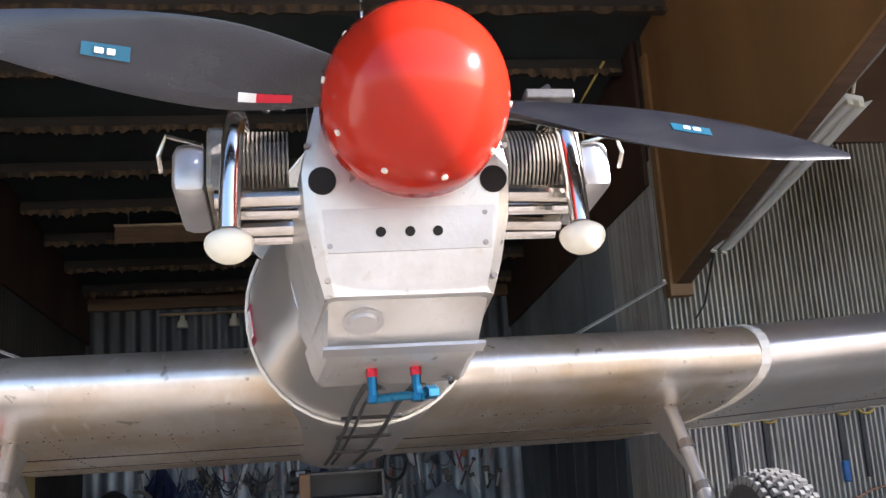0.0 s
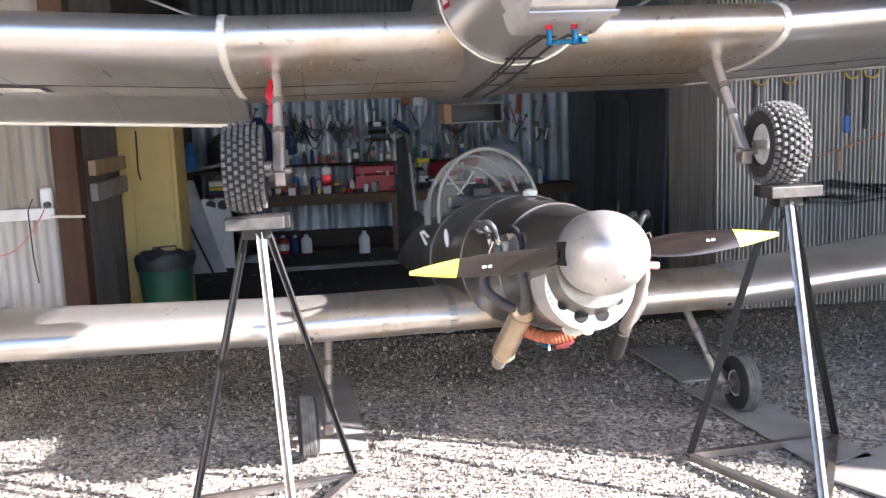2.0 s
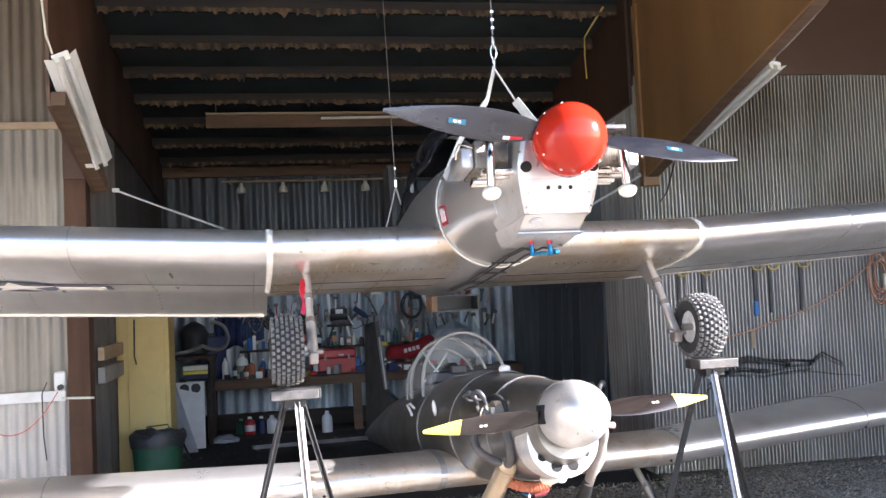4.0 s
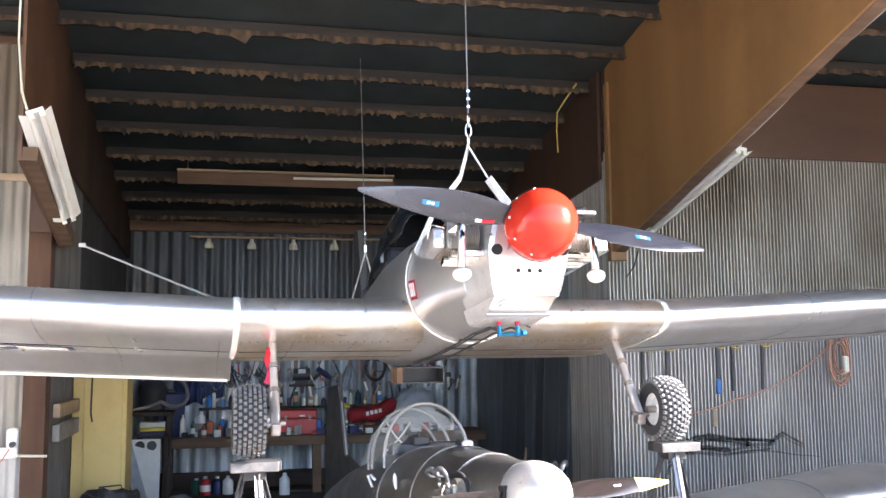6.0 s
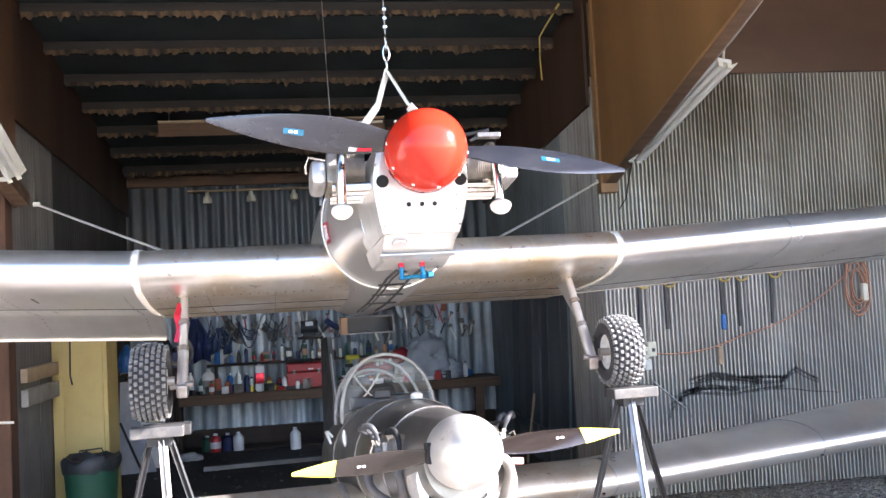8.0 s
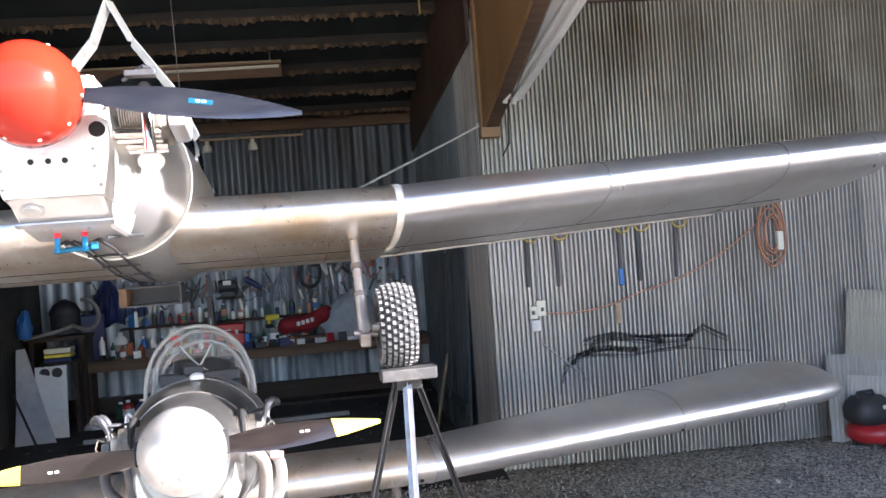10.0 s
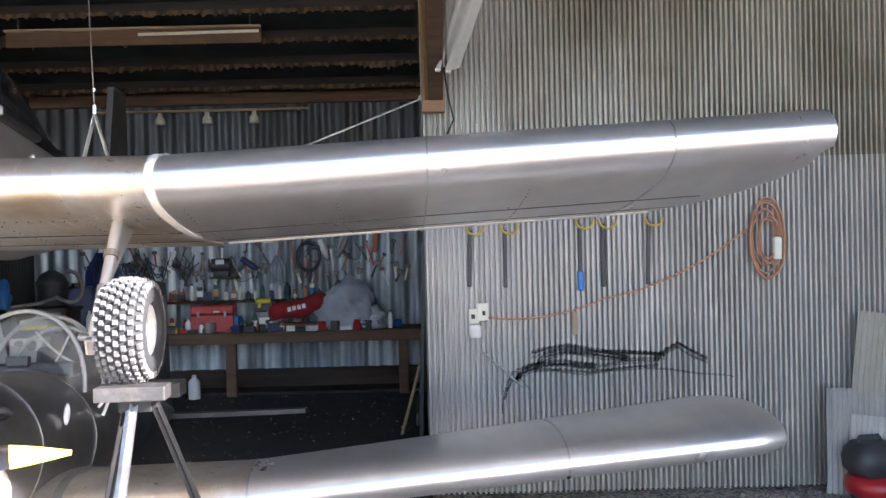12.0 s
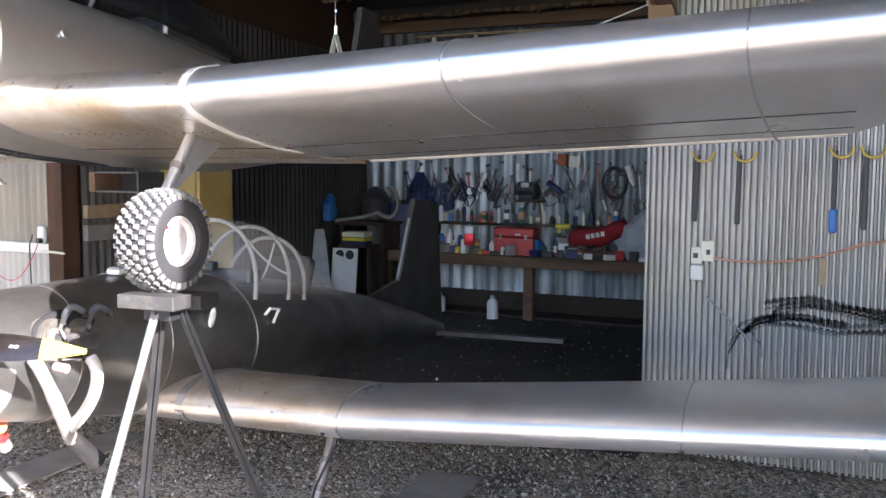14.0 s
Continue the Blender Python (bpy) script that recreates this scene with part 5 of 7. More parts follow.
    bm = bmesh.new()
    box(bm, (-0.145, 2.06, -0.34), (0.035, 0.17, 0.09), rot=(8, 0, 0), bevel=0.004)
    part("wooden_end", bm, M_WOOD, scoop, "brown wooden end block")
    # red ribbon on the left leg
    bm = bmesh.new()
    strip(bm, [(-0.915, 1.335, -0.28), (-0.93, 1.3, -0.34), (-0.915, 1.28, -0.4), (-0.93, 1.27, -0.46)], (1, 0, 0.2), 0.028, 0.004)
    part("safety_ribbon", bm, M_ANRED, upper, "red ribbon tied to the leg")


upper_nose()


def blade_marks(prop, R, chord, mt_back, r0, r1, u0, u1):
    """Maker's mark on each blade as plain bars."""
    for s in (-1, 1):
        if mt_back:
            blade_patch(prop, "blade_decal", s, R, chord, r0, r1, u0, u1, mt_back, 0.0007, "teal-blue maker's decal")
        w, h = r1 - r0, u1 - u0
        for f0, f1 in ((0.3, 0.46), (0.54, 0.72)):
            blade_patch(prop, "decal_bar", s, R, chord, r0 + w * f0, r0 + w * f1, u0 + h * 0.3, u1 - h * 0.3, M_WHITE, 0.002)


blade_marks(upper_prop, 0.705, 0.125, M_STICKBLUE, 0.4, 0.465, -0.12, 0.24)
blade_marks(lower_prop, 0.69, 0.105, None, 0.38, 0.46, -0.2, 0.3)


def insignia():
    """Star and bars under the left wing, following the lower skin."""
    def skin(x, y):
        return (x, y, under_z(x, y, UP) - 0.005)
    def patch(name, outline, mt, drop, label=""):
        bm = bmesh.new()
        vs = [bm.verts.new(Vector(skin(x, y)) - Vector((0, 0, drop))) for x, y in outline]
        bm.faces.new(vs)
        ob = part(name, bm, mt, upper, label)
        ob.modifiers.new("thickness", "SOLIDIFY").thickness = 0.0015
    cx, cy = -2.30, 1.75
    r = 0.2
    patch("insignia_disc", [(cx + r * math.cos(a), cy + r * math.sin(a)) for a in [2 * math.pi * k / 28 for k in range(28)]], M_STARBLUE, 0, "dark blue insignia disc")
    star = []
    for k in range(10):
        rr = r * 0.95 if k % 2 == 0 else r * 0.38
        a = math.pi / 2 + math.pi * k / 5
        star.append((cx + rr * math.cos(a), cy - rr * math.sin(a)))
    patch("insignia_star", star, M_TAPE, 0.002, "off-white star")
    for s in (-1, 1):
        x0, x1 = cx + s * r * 0.95, cx + s * r * 2.15
        patch("insignia_bar_edge", [(x0, cy - 0.075), (x1 + s * 0.02, cy - 0.075), (x1 + s * 0.02, cy + 0.075), (x0, cy + 0.075)], M_STARBLUE, 0, "dark blue bar border")
        patch("insignia_bar", [(x0, cy - 0.05), (x1 - s * 0.01, cy - 0.05), (x1 - s * 0.01, cy + 0.05), (x0, cy + 0.05)], M_TAPE, 0.002, "off-white bar")


insignia()


# ---- parked aircraft: cowl, exhausts, canopy ----
def lower_details():
    bm = bmesh.new()
    pts = [(0.176 * math.cos(a), 0.176 * math.sin(a)) for a in [2 * math.pi * k / 48 for k in range(48)]]
    loft(bm, [[(x, 0.13, z - 0.112) for x, z in pts], [(x * 1.12, 0.24, z * 1.05 - 0.108) for x, z in pts]])
    plate = part("nose_plate", bm, M_ALU_COWL, lower, "pale nose plate with round air holes", smooth=30)
    for x, z, r in ((-0.11, -0.182, 0.022), (-0.044, -0.23, 0.027), (0.038, -0.232, 0.026), (0.103, -0.182, 0.02)):
        bm = bmesh.new()
        disc(bm, (x, 0.132, z), r, (0, 1, 0), 0.014, 28)
        part("air_hole", bm, M_HOLE, plate, "round black air hole")
    first = None
    for k in range(22):
        a = math.pi * 1.04 + math.pi * 0.92 * k / 21
        if first is None:
            bm = bmesh.new()
            disc(bm, (0, 0, 0), 0.0035, (0, 1, 0), 0.008, 8)
            first = part("rivet", bm, M_STEEL, plate)
            ob = first
        else:
            ob = new("rivet", first.data)
            ob.parent = plate
        ob.matrix_basis = pose(0.167 * math.cos(a), 0.129, 0.167 * math.sin(a) - 0.112)
    for yy, hw, zb, zt in ((0.5, 0.252, -0.313, 0.203), (0.95, 0.313, -0.338, 0.263), (1.55, 0.348, -0.343, 0.283)):
        bm = bmesh.new()
        ring = body_ring(yy, hw, zb, zt)
        tube(bm, ring + ring[:1], 0.003, 6)
        part("skin_seam", bm, M_STEEL, lower)
    for s in (-1, 1):
        cylinders(lower, s, 0.36, 0.03, 0.175, 0.25, 0.55, M_STEEL_DK)
        bm = bmesh.new()
        bmesh.ops.create_uvsphere(bm, u_segments=20, v_segments=12, radius=1)
        for v in bm.verts:
            v.co = Vector((s * 0.205 + v.co.x * 0.035, 0.46 + v.co.y * 0.17, 0.04 + v.co.z * 0.085))
        part("cowl_opening", bm, M_HOLE, lower, "dark opening in the cowl round the cylinders", smooth=60)
        for yy in (0.345, 0.475):
            bm = bmesh.new()
            tube(bm, bez((s * 0.285, yy, 0.06), (s * 0.3, yy - 0.01, 0.12), (s * 0.325, yy - 0.02, 0.16), (s * 0.345, yy + 0.03, 0.125), 10), [0.009] * 3 + [0.0135] * 8, 10)
            tube(bm, [(s * 0.345, yy + 0.03, 0.125), (s * 0.31, yy + 0.09, 0.105), (s * 0.25, yy + 0.14, 0.1)], 0.006, 8)
            lead = part("ignition_lead", bm, M_BLACK, lower, "black plug boot and lead", smooth=50)
            bm = bmesh.new()
            rod(bm, (s * 0.278, yy, 0.03), (s * 0.29, yy - 0.004, 0.075), 0.009, 0.011, seg=8)
            part("plug", bm, M_CHROME, lead, "bright spark plug")
        bm = bmesh.new()
        box(bm, (s * 0.235, 0.42, -0.052), (0.09, 0.18, 0.006), bevel=0.002)
        part("cooling_baffle", bm, M_ALU_DULL, lower, "pale sheet baffle below the cylinders")
    # left exhaust: dark elbows into a tan canister
    bm = bmesh.new()
    tube(bm, bez((-0.215, 0.3, -0.06), (-0.205, 0.28, -0.13), (-0.2, 0.29, -0.2), (-0.205, 0.36, -0.215), 10), 0.023, 14)
    front = part("exhaust_elbow", bm, M_PIPE_DK, lower, "dark wrapped exhaust elbow", smooth=50)
    bm = bmesh.new()
    tube(bm, bez((-0.315, 0.47, -0.05), (-0.35, 0.47, -0.13), (-0.3, 0.43, -0.17), (-0.2, 0.355, -0.225), 12), 0.02, 14)
    part("exhaust_elbow", bm, M_PIPE_DK, lower, "dark wrapped exhaust elbow", smooth=50)
    bm = bmesh.new()
    a, b = Vector((-0.198, 0.375, -0.22)), Vector((-0.232, 0.6, -0.405))
    rod(bm, a, b, 0.046, 0.048, 24)
    rod(bm, a - (b - a) * 0.1, a, 0.03, 0.046, 24)
    rod(bm, b, b + (b - a) * 0.07, 0.048, 0.034, 24)
    can = part("muffler", bm, M_TANCAN, lower, "tan heat-tinted exhaust canister", smooth=35)
    for q in (a.lerp(b, 0.05), a.lerp(b, 0.95)):
        bm = bmesh.new()
        rod(bm, q - (b - a) * 0.012, q + (b - a) * 0.012, 0.0495, 0.0495, 24)
        part("muffler_band", bm, M_TANCAN, can)
    bm = bmesh.new()
    rod(bm, b + (b - a) * 0.05, b + (b - a) * 0.27, 0.031, 0.029, 18)
    part("tail_pipe", bm, M_PIPE, can, "sooty grey tail pipe")
    bm = bmesh.new()
    tube(bm, bez((-0.175, 0.45, -0.3), (-0.1, 0.42, -0.345), (-0.04, 0.4, -0.345), (0.005, 0.38, -0.315), 26), [0.024 + 0.003 * (i % 2) for i in range(27)], 14)
    part("heat_hose", bm, M_ORANGE, lower, "orange ribbed air hose", smooth=30)
    bm = bmesh.new()
    rod(bm, (-0.06, 0.42, -0.37), (-0.005, 0.41, -0.365), 0.016, seg=14)
    rod(bm, (-0.005, 0.41, -0.365), (0.012, 0.41, -0.35), 0.009, seg=10)
    part("fuel_filter", bm, M_FILTER, lower, "dark red filter", smooth=40)
    bm = bmesh.new()
    tube(bm, [(-0.12, 0.43, -0.355), (-0.095, 0.42, -0.367), (-0.075, 0.42, -0.36)], 0.006, 8)
    part("drain_valve", bm, M_AN, lower, "blue anodised valve")
    bm = bmesh.new()
    rod(bm, (-0.085, 0.42, -0.36), (-0.09, 0.41, -0.385), 0.005, seg=8)
    part("drain_spout", bm, M_WHITE, lower, "white drain spout")
    bm = bmesh.new()
    tube(bm, bez((0.01, 0.24, -0.29), (-0.03, 0.26, -0.31), (-0.05, 0.31, -0.315), (-0.03, 0.36, -0.29), 10), 0.016, 10)
    br = part("breather_pipe", bm, M_CREAM, lower, "pale breather pipe", smooth=60)
    bm = bmesh.new()
    bmesh.ops.create_uvsphere(bm, u_segments=18, v_segments=12, radius=0.0265)
    bmesh.ops.translate(bm, vec=(0.012, 0.23, -0.29), verts=bm.verts)
    part("breather_cap", bm, M_WHITE, br, "white ball-shaped breather cap", smooth=60)
    # right exhaust pipes
    bm = bmesh.new()
    tube(bm, bez((0.24, 0.27, -0.05), (0.31, 0.24, -0.08), (0.27, 0.36, -0.2), (0.25, 0.47, -0.35), 14), [0.023] * 8 + [0.026] * 7, 14)
    pipe = part("exhaust_pipe", bm, M_PIPE, lower, "ashy grey exhaust pipe", smooth=50)
    bm = bmesh.new()
    tube(bm, bez((0.3, 0.48, -0.05), (0.38, 0.49, -0.12), (0.34, 0.43, -0.26), (0.25, 0.44, -0.31), 14), 0.022, 14)
    part("exhaust_pipe", bm, M_CREAM_PIPE, lower, "pale ash-white exhaust pipe", smooth=50)
    bm = bmesh.new()
    rod(bm, (0.25, 0.455, -0.33), (0.26, 0.6, -0.445), 0.027, 0.036, 18)
    part("tail_pipe", bm, M_STEEL_BLACK, pipe, "sooty tail pipe")
    bm = bmesh.new()
    rod(bm, (0.3, 0.31, -0.07), (0.35, 0.31, -0.075), 0.016, seg=12)
    part("drain_boot", bm, M_PINK, lower, "faded pink rubber boot")
    # knob, vents, canopy
    bm = bmesh.new()
    lathe(bm, [(0.255, 0.002), (0.256, 0.03), (0.275, 0.032), (0.285, 0.02), (0.288, 0.002)], "z", 20, (0.02, 0.915, 0))
    part("fuel_cap", bm, M_WHITE, lower, "white fuel filler cap", smooth=40)
    for s in (-1, 1):
        bm = bmesh.new()
        bmesh.ops.create_uvsphere(bm, u_segments=14, v_segments=8, radius=1)
        for v in bm.verts:
            v.co = Vector((s * 0.322 + v.co.x * 0.012, 1.2 + v.co.y * 0.022 + v.co.z * 0.01, 0.09 + v.co.z * 0.045))
        part("side_vent", bm, M_WHITE, lower, "small white oval vent", smooth=60)
        bm = bmesh.new()
        tube(bm, [(s * 0.335, 1.62, 0.1), (s * 0.36, 1.62, 0.13), (s * 0.362, 1.7, 0.13), (s * 0.335, 1.7, 0.06)], 0.008, 8)
        part("step_handle", bm, M_WHITE, lower, "small white grab handle")
    canopy(lower, 1.45, 3.0, 0.285, 0.2, 0.57, [(1.62, 0.275, 0.55, 0.02), (1.95, 0.27, 0.545, 0.03), (2.15, 0.25, 0.5, 0.03)], M_GLASS)
    bm = bmesh.new()
    box(bm, (0, 1.72, 0.28), (0.42, 0.12, 0.07), bevel=0.015)
    box(bm, (-0.03, 1.65, 0.32), (0.1, 0.05, 0.05), bevel=0.008)
    part("instrument_panel", bm, M_BLACK, lower, "black instrument panel")
    bm = bmesh.new()
    box(bm, (0, 2.35, 0.3), (0.36, 0.09, 0.22), rot=(-14, 0, 0), bevel=0.03)
    part("seat_back", bm, M_BLACK, lower, "dark seat back")
    bm = bmesh.new()
    tube(bm, sag((-0.12, 2.15, 0.48), (0.08, 2.3, 0.3), 0.03), 0.006, 6)
    tube(bm, sag((0.05, 2.15, 0.47), (-0.1, 2.3, 0.28), 0.02), 0.006, 6)
    part("harness", bm, M_WEB, lower, "pale harness straps")
    # wheel chock shoe, brake line, tag
    bm = bmesh.new()
    tube(bm, [(0.95, 1.2, -0.4), (0.93, 1.08, -0.55), (0.96, 0.97, -0.66)], 0.006, 6)
    part("brake_line", bm, M_BLACK, lower)
    bm = bmesh.new()
    strip(bm, [(-0.935, 1.13, -0.52), (-0.95, 1.1, -0.57), (-0.94, 1.08, -0.63)], (1, 0, 0.2), 0.026, 0.004)
    part("safety_ribbon", bm, M_ANRED, lower, "red ribbon tied to the leg")
    for s in (-1, 1):
        for x in (1.0, 2.35):
            p = wing_ring(s * x, LO)[50]
            bm = bmesh.new()
            disc(bm, (p[0], p[1], p[2]), 0.009, (0, 1, 0.6), 0.012, 10)
            part("wing_bolt", bm, M_STEEL_BLACK, lower)
    for s in (-1, 1):
        seam(lower, s * 0.36, LO, 0.035, 0.004, M_ALU_DULL, "wing_root_fillet")
    bm = bmesh.new()
    strip(bm, [(0, 4.025, 0.32), (0, 4.19, 0.79)], (1, 0, 0), 0.012, 0.012)
    part("fin_edge_trim", bm, M_HOOP, lower, "pale trim along the fin's front edge")


lower_details()


def rivet_rows():
    """Rows of small dark rivets under both wings."""
    for ac, spec in ((upper, UP), (lower, LO)):
        verts, faces = [], []
        def dot(x, y):
            f = (y - spec["y"]) / spec["chord"]
            z = under_z(x, y, spec) - 0.001 + (spec["droop"][-1 if x < 0 else 1] * max(0, (f - 0.72) / 0.28) if abs(x) > 1.09 else 0)
            k = len(verts)
            for i in range(6):
                a = math.pi * i / 3
                verts.append((x + 0.0034 * math.cos(a), y + 0.0034 * math.sin(a), z + 0.002))
            for i in range(6):
                a = math.pi * i / 3
                verts.append((x + 0.0022 * math.cos(a), y + 0.0022 * math.sin(a), z - 0.001))
            faces.append(tuple(k + 6 + i for i in range(6)))
            for i in range(6):
                faces.append((k + i, k + (i + 1) % 6, k + 6 + (i + 1) % 6, k + 6 + i))
        for frac in (0.2, 0.44, 0.73):
            for i in range(150):
                x = -2.95 + i * 0.0396
                if 0.32 < abs(x) < 1.06:
                    dot(x, spec["y"] + spec["chord"] * frac)
        for x in (-2.3, -1.65, -1.15, -0.8, -0.5, 0.5, 0.8, 1.15, 1.65, 2.3):
            for i in range(22):
                dot(x, spec["y"] + 0.12 + i * 0.048)
        me = bpy.data.meshes.new("rivets")
        me.from_pydata(verts, [], faces)
        me.materials.append(M_STEEL_DK)
        ob = new("rivets", me)
        ob.parent = ac
        tagged(ob, kind="stuff")


rivet_rows()


# ---- slings and straps ----
def build_slings():
    sl = thing("lifting_sling", pose(0.5, 2.45, 2.64), "grubby white webbing sling hung from a wire rope", "sling", "lifting slings")
    bm = bmesh.new()
    for a, b in (((0, 0, 0), (-0.055, -0.05, -0.17)), ((0, 0, 0), (0.085, -0.05, -0.17))):
        strip(bm, [a, b], (0.5, 1, 0), 0.045, 0.006)
    strip(bm, [(-0.055, -0.05, -0.17), (-0.2, -0.08, -0.36), (-0.29, -0.1, -0.55)], (0.6, 1, 0), 0.055, 0.006)
    strip(bm, [(0.085, -0.05, -0.17), (0.22, -0.08, -0.36), (0.3, -0.1, -0.55)], (0.6, -1, 0), 0.055, 0.006)
    part("webbing", bm, M_WEB, sl)
    bm = bmesh.new()
    top = roof_z(2.45) - 2.64 + 0.08
    rod(bm, (0, 0, 0.16), (-0.02, 0.0, top), 0.0035, seg=6)
    part("wire_rope", bm, M_STEEL, sl)
    for k in range(3):
        bm = bmesh.new()
        pts = [(0.014 * math.cos(a) if k % 2 else 0, 0 if k % 2 else 0.014 * math.cos(a), 0.03 + k * 0.05 + 0.034 * math.sin(a)) for a in [2 * math.pi * i / 16 for i in range(17)]]
        tube(bm, pts, 0.0045, 6)
        part("chain_link", bm, M_CHROME, sl)
    for k in range(3):
        bm = bmesh.new()
        box(bm, (0, 0, 0.2 + k * 0.04), (0.018, 0.014, 0.014), bevel=0.002)
        part("rope_clip", bm, M_CHROME, sl)
    s2 = thing("lifting_sling", pose(0.36, 5.25, 2.4), "white webbing sling on a wire rope round the tail", "sling", "lifting slings")
    bm = bmesh.new()
    for x in (-1, 1):
        strip(bm, [(0, 0, 0), (x * 0.07, 0.0, -0.25), (x * 0.13, 0.0, -0.45), (x * 0.16, 0, -0.6)], (0, 1, 0), 0.05, 0.006)
    part("webbing", bm, M_WEB, s2)
    bm = bmesh.new()
    rod(bm, (0, 0, 0), (-0.04, 0, roof_z(5.25) - 2.4 + 0.08), 0.0035, seg=6)
    part("wire_rope", bm, M_STEEL, s2)
    bm = bmesh.new()
    box(bm, (0, 0, 0.03), (0.02, 0.016, 0.06), bevel=0.003)
    part("shackle", bm, M_CHROME, s2)
    bm = bmesh.new()
    box(bm, (0, 0, 0.15), (0.016, 0.012, 0.02), bevel=0.003)
    part("rope_clip", bm, M_CHROME, s2)
    for a, b in (((-1.714, 5.10, 2.41), (-0.02, 4.22, 1.70)), ((2.375, 5.18, 2.444), (0.78, 4.25, 1.72))):
        bm = bmesh.new()
        pts = [Vector(a).lerp(Vector(b), i / 6) - Vector((0, 0, 0.012 * math.sin(math.pi * i / 6))) for i in range(7)]
        strip(bm, pts, (0, 1, 0.3), 0.036, 0.005)
        box(bm, Vector(a), (0.05, 0.02, 0.03), bevel=0.004)
        tagged(part("tie_strap", bm, M_WEB), "white tie-down strap from the post to the fuselage", "strap", "tie straps")


build_slings()


# ---- lamps ----
def batten_lamp(m, label):
    """Twin tube batten, out of use; its length along local y."""
    la = thing("tube_lamp", m, label, "lamp", "tube lamps")
    bm = bmesh.new()
    box(bm, (0, 0, 0), (0.1, 1.2, 0.03), bevel=0.004)
    for s in (-1, 1):
        strip(bm, [(s * 0.07, -0.6, -0.012), (s * 0.07, 0.6, -0.012)], (1, 0, 0.5 * s), 0.05, 0.003)
    part("reflector", bm, M_TUBE, la, "white enamelled reflector")
    for s in (-1, 1):
        bm = bmesh.new()
        rod(bm, (s * 0.03, -0.58, -0.03), (s * 0.03, 0.58, -0.03), 0.016, seg=12)
        part("tube", bm, M_TUBE, la, "unlit white tube")
        for e in (-1, 1):
            bm = bmesh.new()
            box(bm, (s * 0.03, e * 0.59, -0.028), (0.03, 0.02, 0.045), bevel=0.003)
            part("tube_holder", bm, M_CREAM, la)
    return la


def along(c, d, up):
    """Pose whose local y runs along d."""
    y = Vector(d).normalized()
    z = (Vector(up) - y * Vector(up).dot(y)).normalized()
    return Matrix.Translation(c) @ Matrix((y.cross(z), y, z)).transposed().to_4x4()


batten_lamp(along((2.60, 4.18, 2.765), (-0.2, 1.12, -0.42), (0.15, 0, 1)), "white twin tube lamp under the raking rail, unlit")
batten_lamp(along((-1.76, 4.18, 2.79), (0, 1.12, -0.46), (-0.45, 0, 1)), "white twin tube lamp under the raking rail, unlit")
for pts in ([(2.68, 3.6, 2.98), (2.62, 3.45, 3.06), (2.5, 3.3, 3.0), (2.5, 1.8, 3.37)], [(-1.8, 3.62, 3.02), (-1.85, 3.7, 3.15), (-1.91, 3.84, 3.5), (-1.91, 3.845, 4.0)]):
    bm = bmesh.new()
    tube(bm, pts, 0.007, 6)
    tagged(part("lamp_cable", bm, M_CREAM), "pale cable stapled along the raking rail", "cable", "lamp cables")
bm = bmesh.new()
tube(bm, [(2.50, 4.75, 2.56), (2.53, 4.95, 2.4), (2.56, 5.1, 2.3), (2.52, 5.16, 2.22)], 0.006, 6)
tagged(part("lamp_cable", bm, M_BLACK), "dark cable end hanging by the post", "cable", "lamp cables")


for dz, dx in ((0.02, 0.115), (0.05, 0.108)):
    bm = bmesh.new()
    tube(bm, [(2.4 + dx, y, 2.40 + 0.272 * (5.2 - y) + dz + 0.012 * math.sin(y * 5 + dz * 90)) for y in [4.9 - 0.25 * i for i in range(17)]], 0.007, 6)
    tagged(part("lamp_cable", bm, M_CARD), "grey cable sagging along the raking rail", "cable", "lamp cables")


def ceiling_batten():
    b = thing("beam_with_lamp", pose(-0.13, 7.55, 3.38), "brown board with an old tube lamp across the bay roof", "lamp")
    bm = bmesh.new()
    box(bm, (0, 0, 0), (2.2, 0.03, 0.13), bevel=0.004)
    part("board", bm, M_WOOD, b)
    bm = bmesh.new()
    box(bm, (0, -0.03, 0.075), (2.2, 0.05, 0.02), bevel=0.003)
    part("top_rail", bm, M_WOOD_PALE, b)
    bm = bmesh.new()
    rod(bm, (0.05, -0.04, 0.02), (1.08, -0.04, 0.03), 0.014, seg=10)
    part("tube", bm, M_CREAM, b, "unlit tube")
    for x in (-1.0, 1.0):
        bm = bmesh.new()
        rod(bm, (x, 0.01, 0.06), (x, 0.01, 0.2), 0.006, seg=6)
        part("hanger", bm, M_STEEL, b)


ceiling_batten()


def flood_rail():
    b = thing("flood_lamp_rail", pose(0, 9.38, 2.98), "pale rail with four small flood lamps on the back wall", "lamp")
    bm = bmesh.new()
    rod(bm, (-1.2, 0.04, 0.03), (1.1, 0.04, 0.03), 0.014, seg=8)
    for x in (-1.1, 0, 1.0):
        box(bm, (x, 0.1, 0.03), (0.03, 0.14, 0.03))
    part("rail", bm, M_WOOD_PALE, b)
    for x in (-0.97, -0.47, 0.03, 0.53):
        bm = bmesh.new()
        lathe(bm, [(0.0, 0.02), (-0.05, 0.03), (-0.055, 0.045), (-0.12, 0.055), (-0.125, 0.05), (-0.1, 0.01)], "z", 18, (x, 0, 0.01))
        part("lamp_head", bm, M_CREAM, b, "cream lamp head, unlit", smooth=40)


flood_rail()


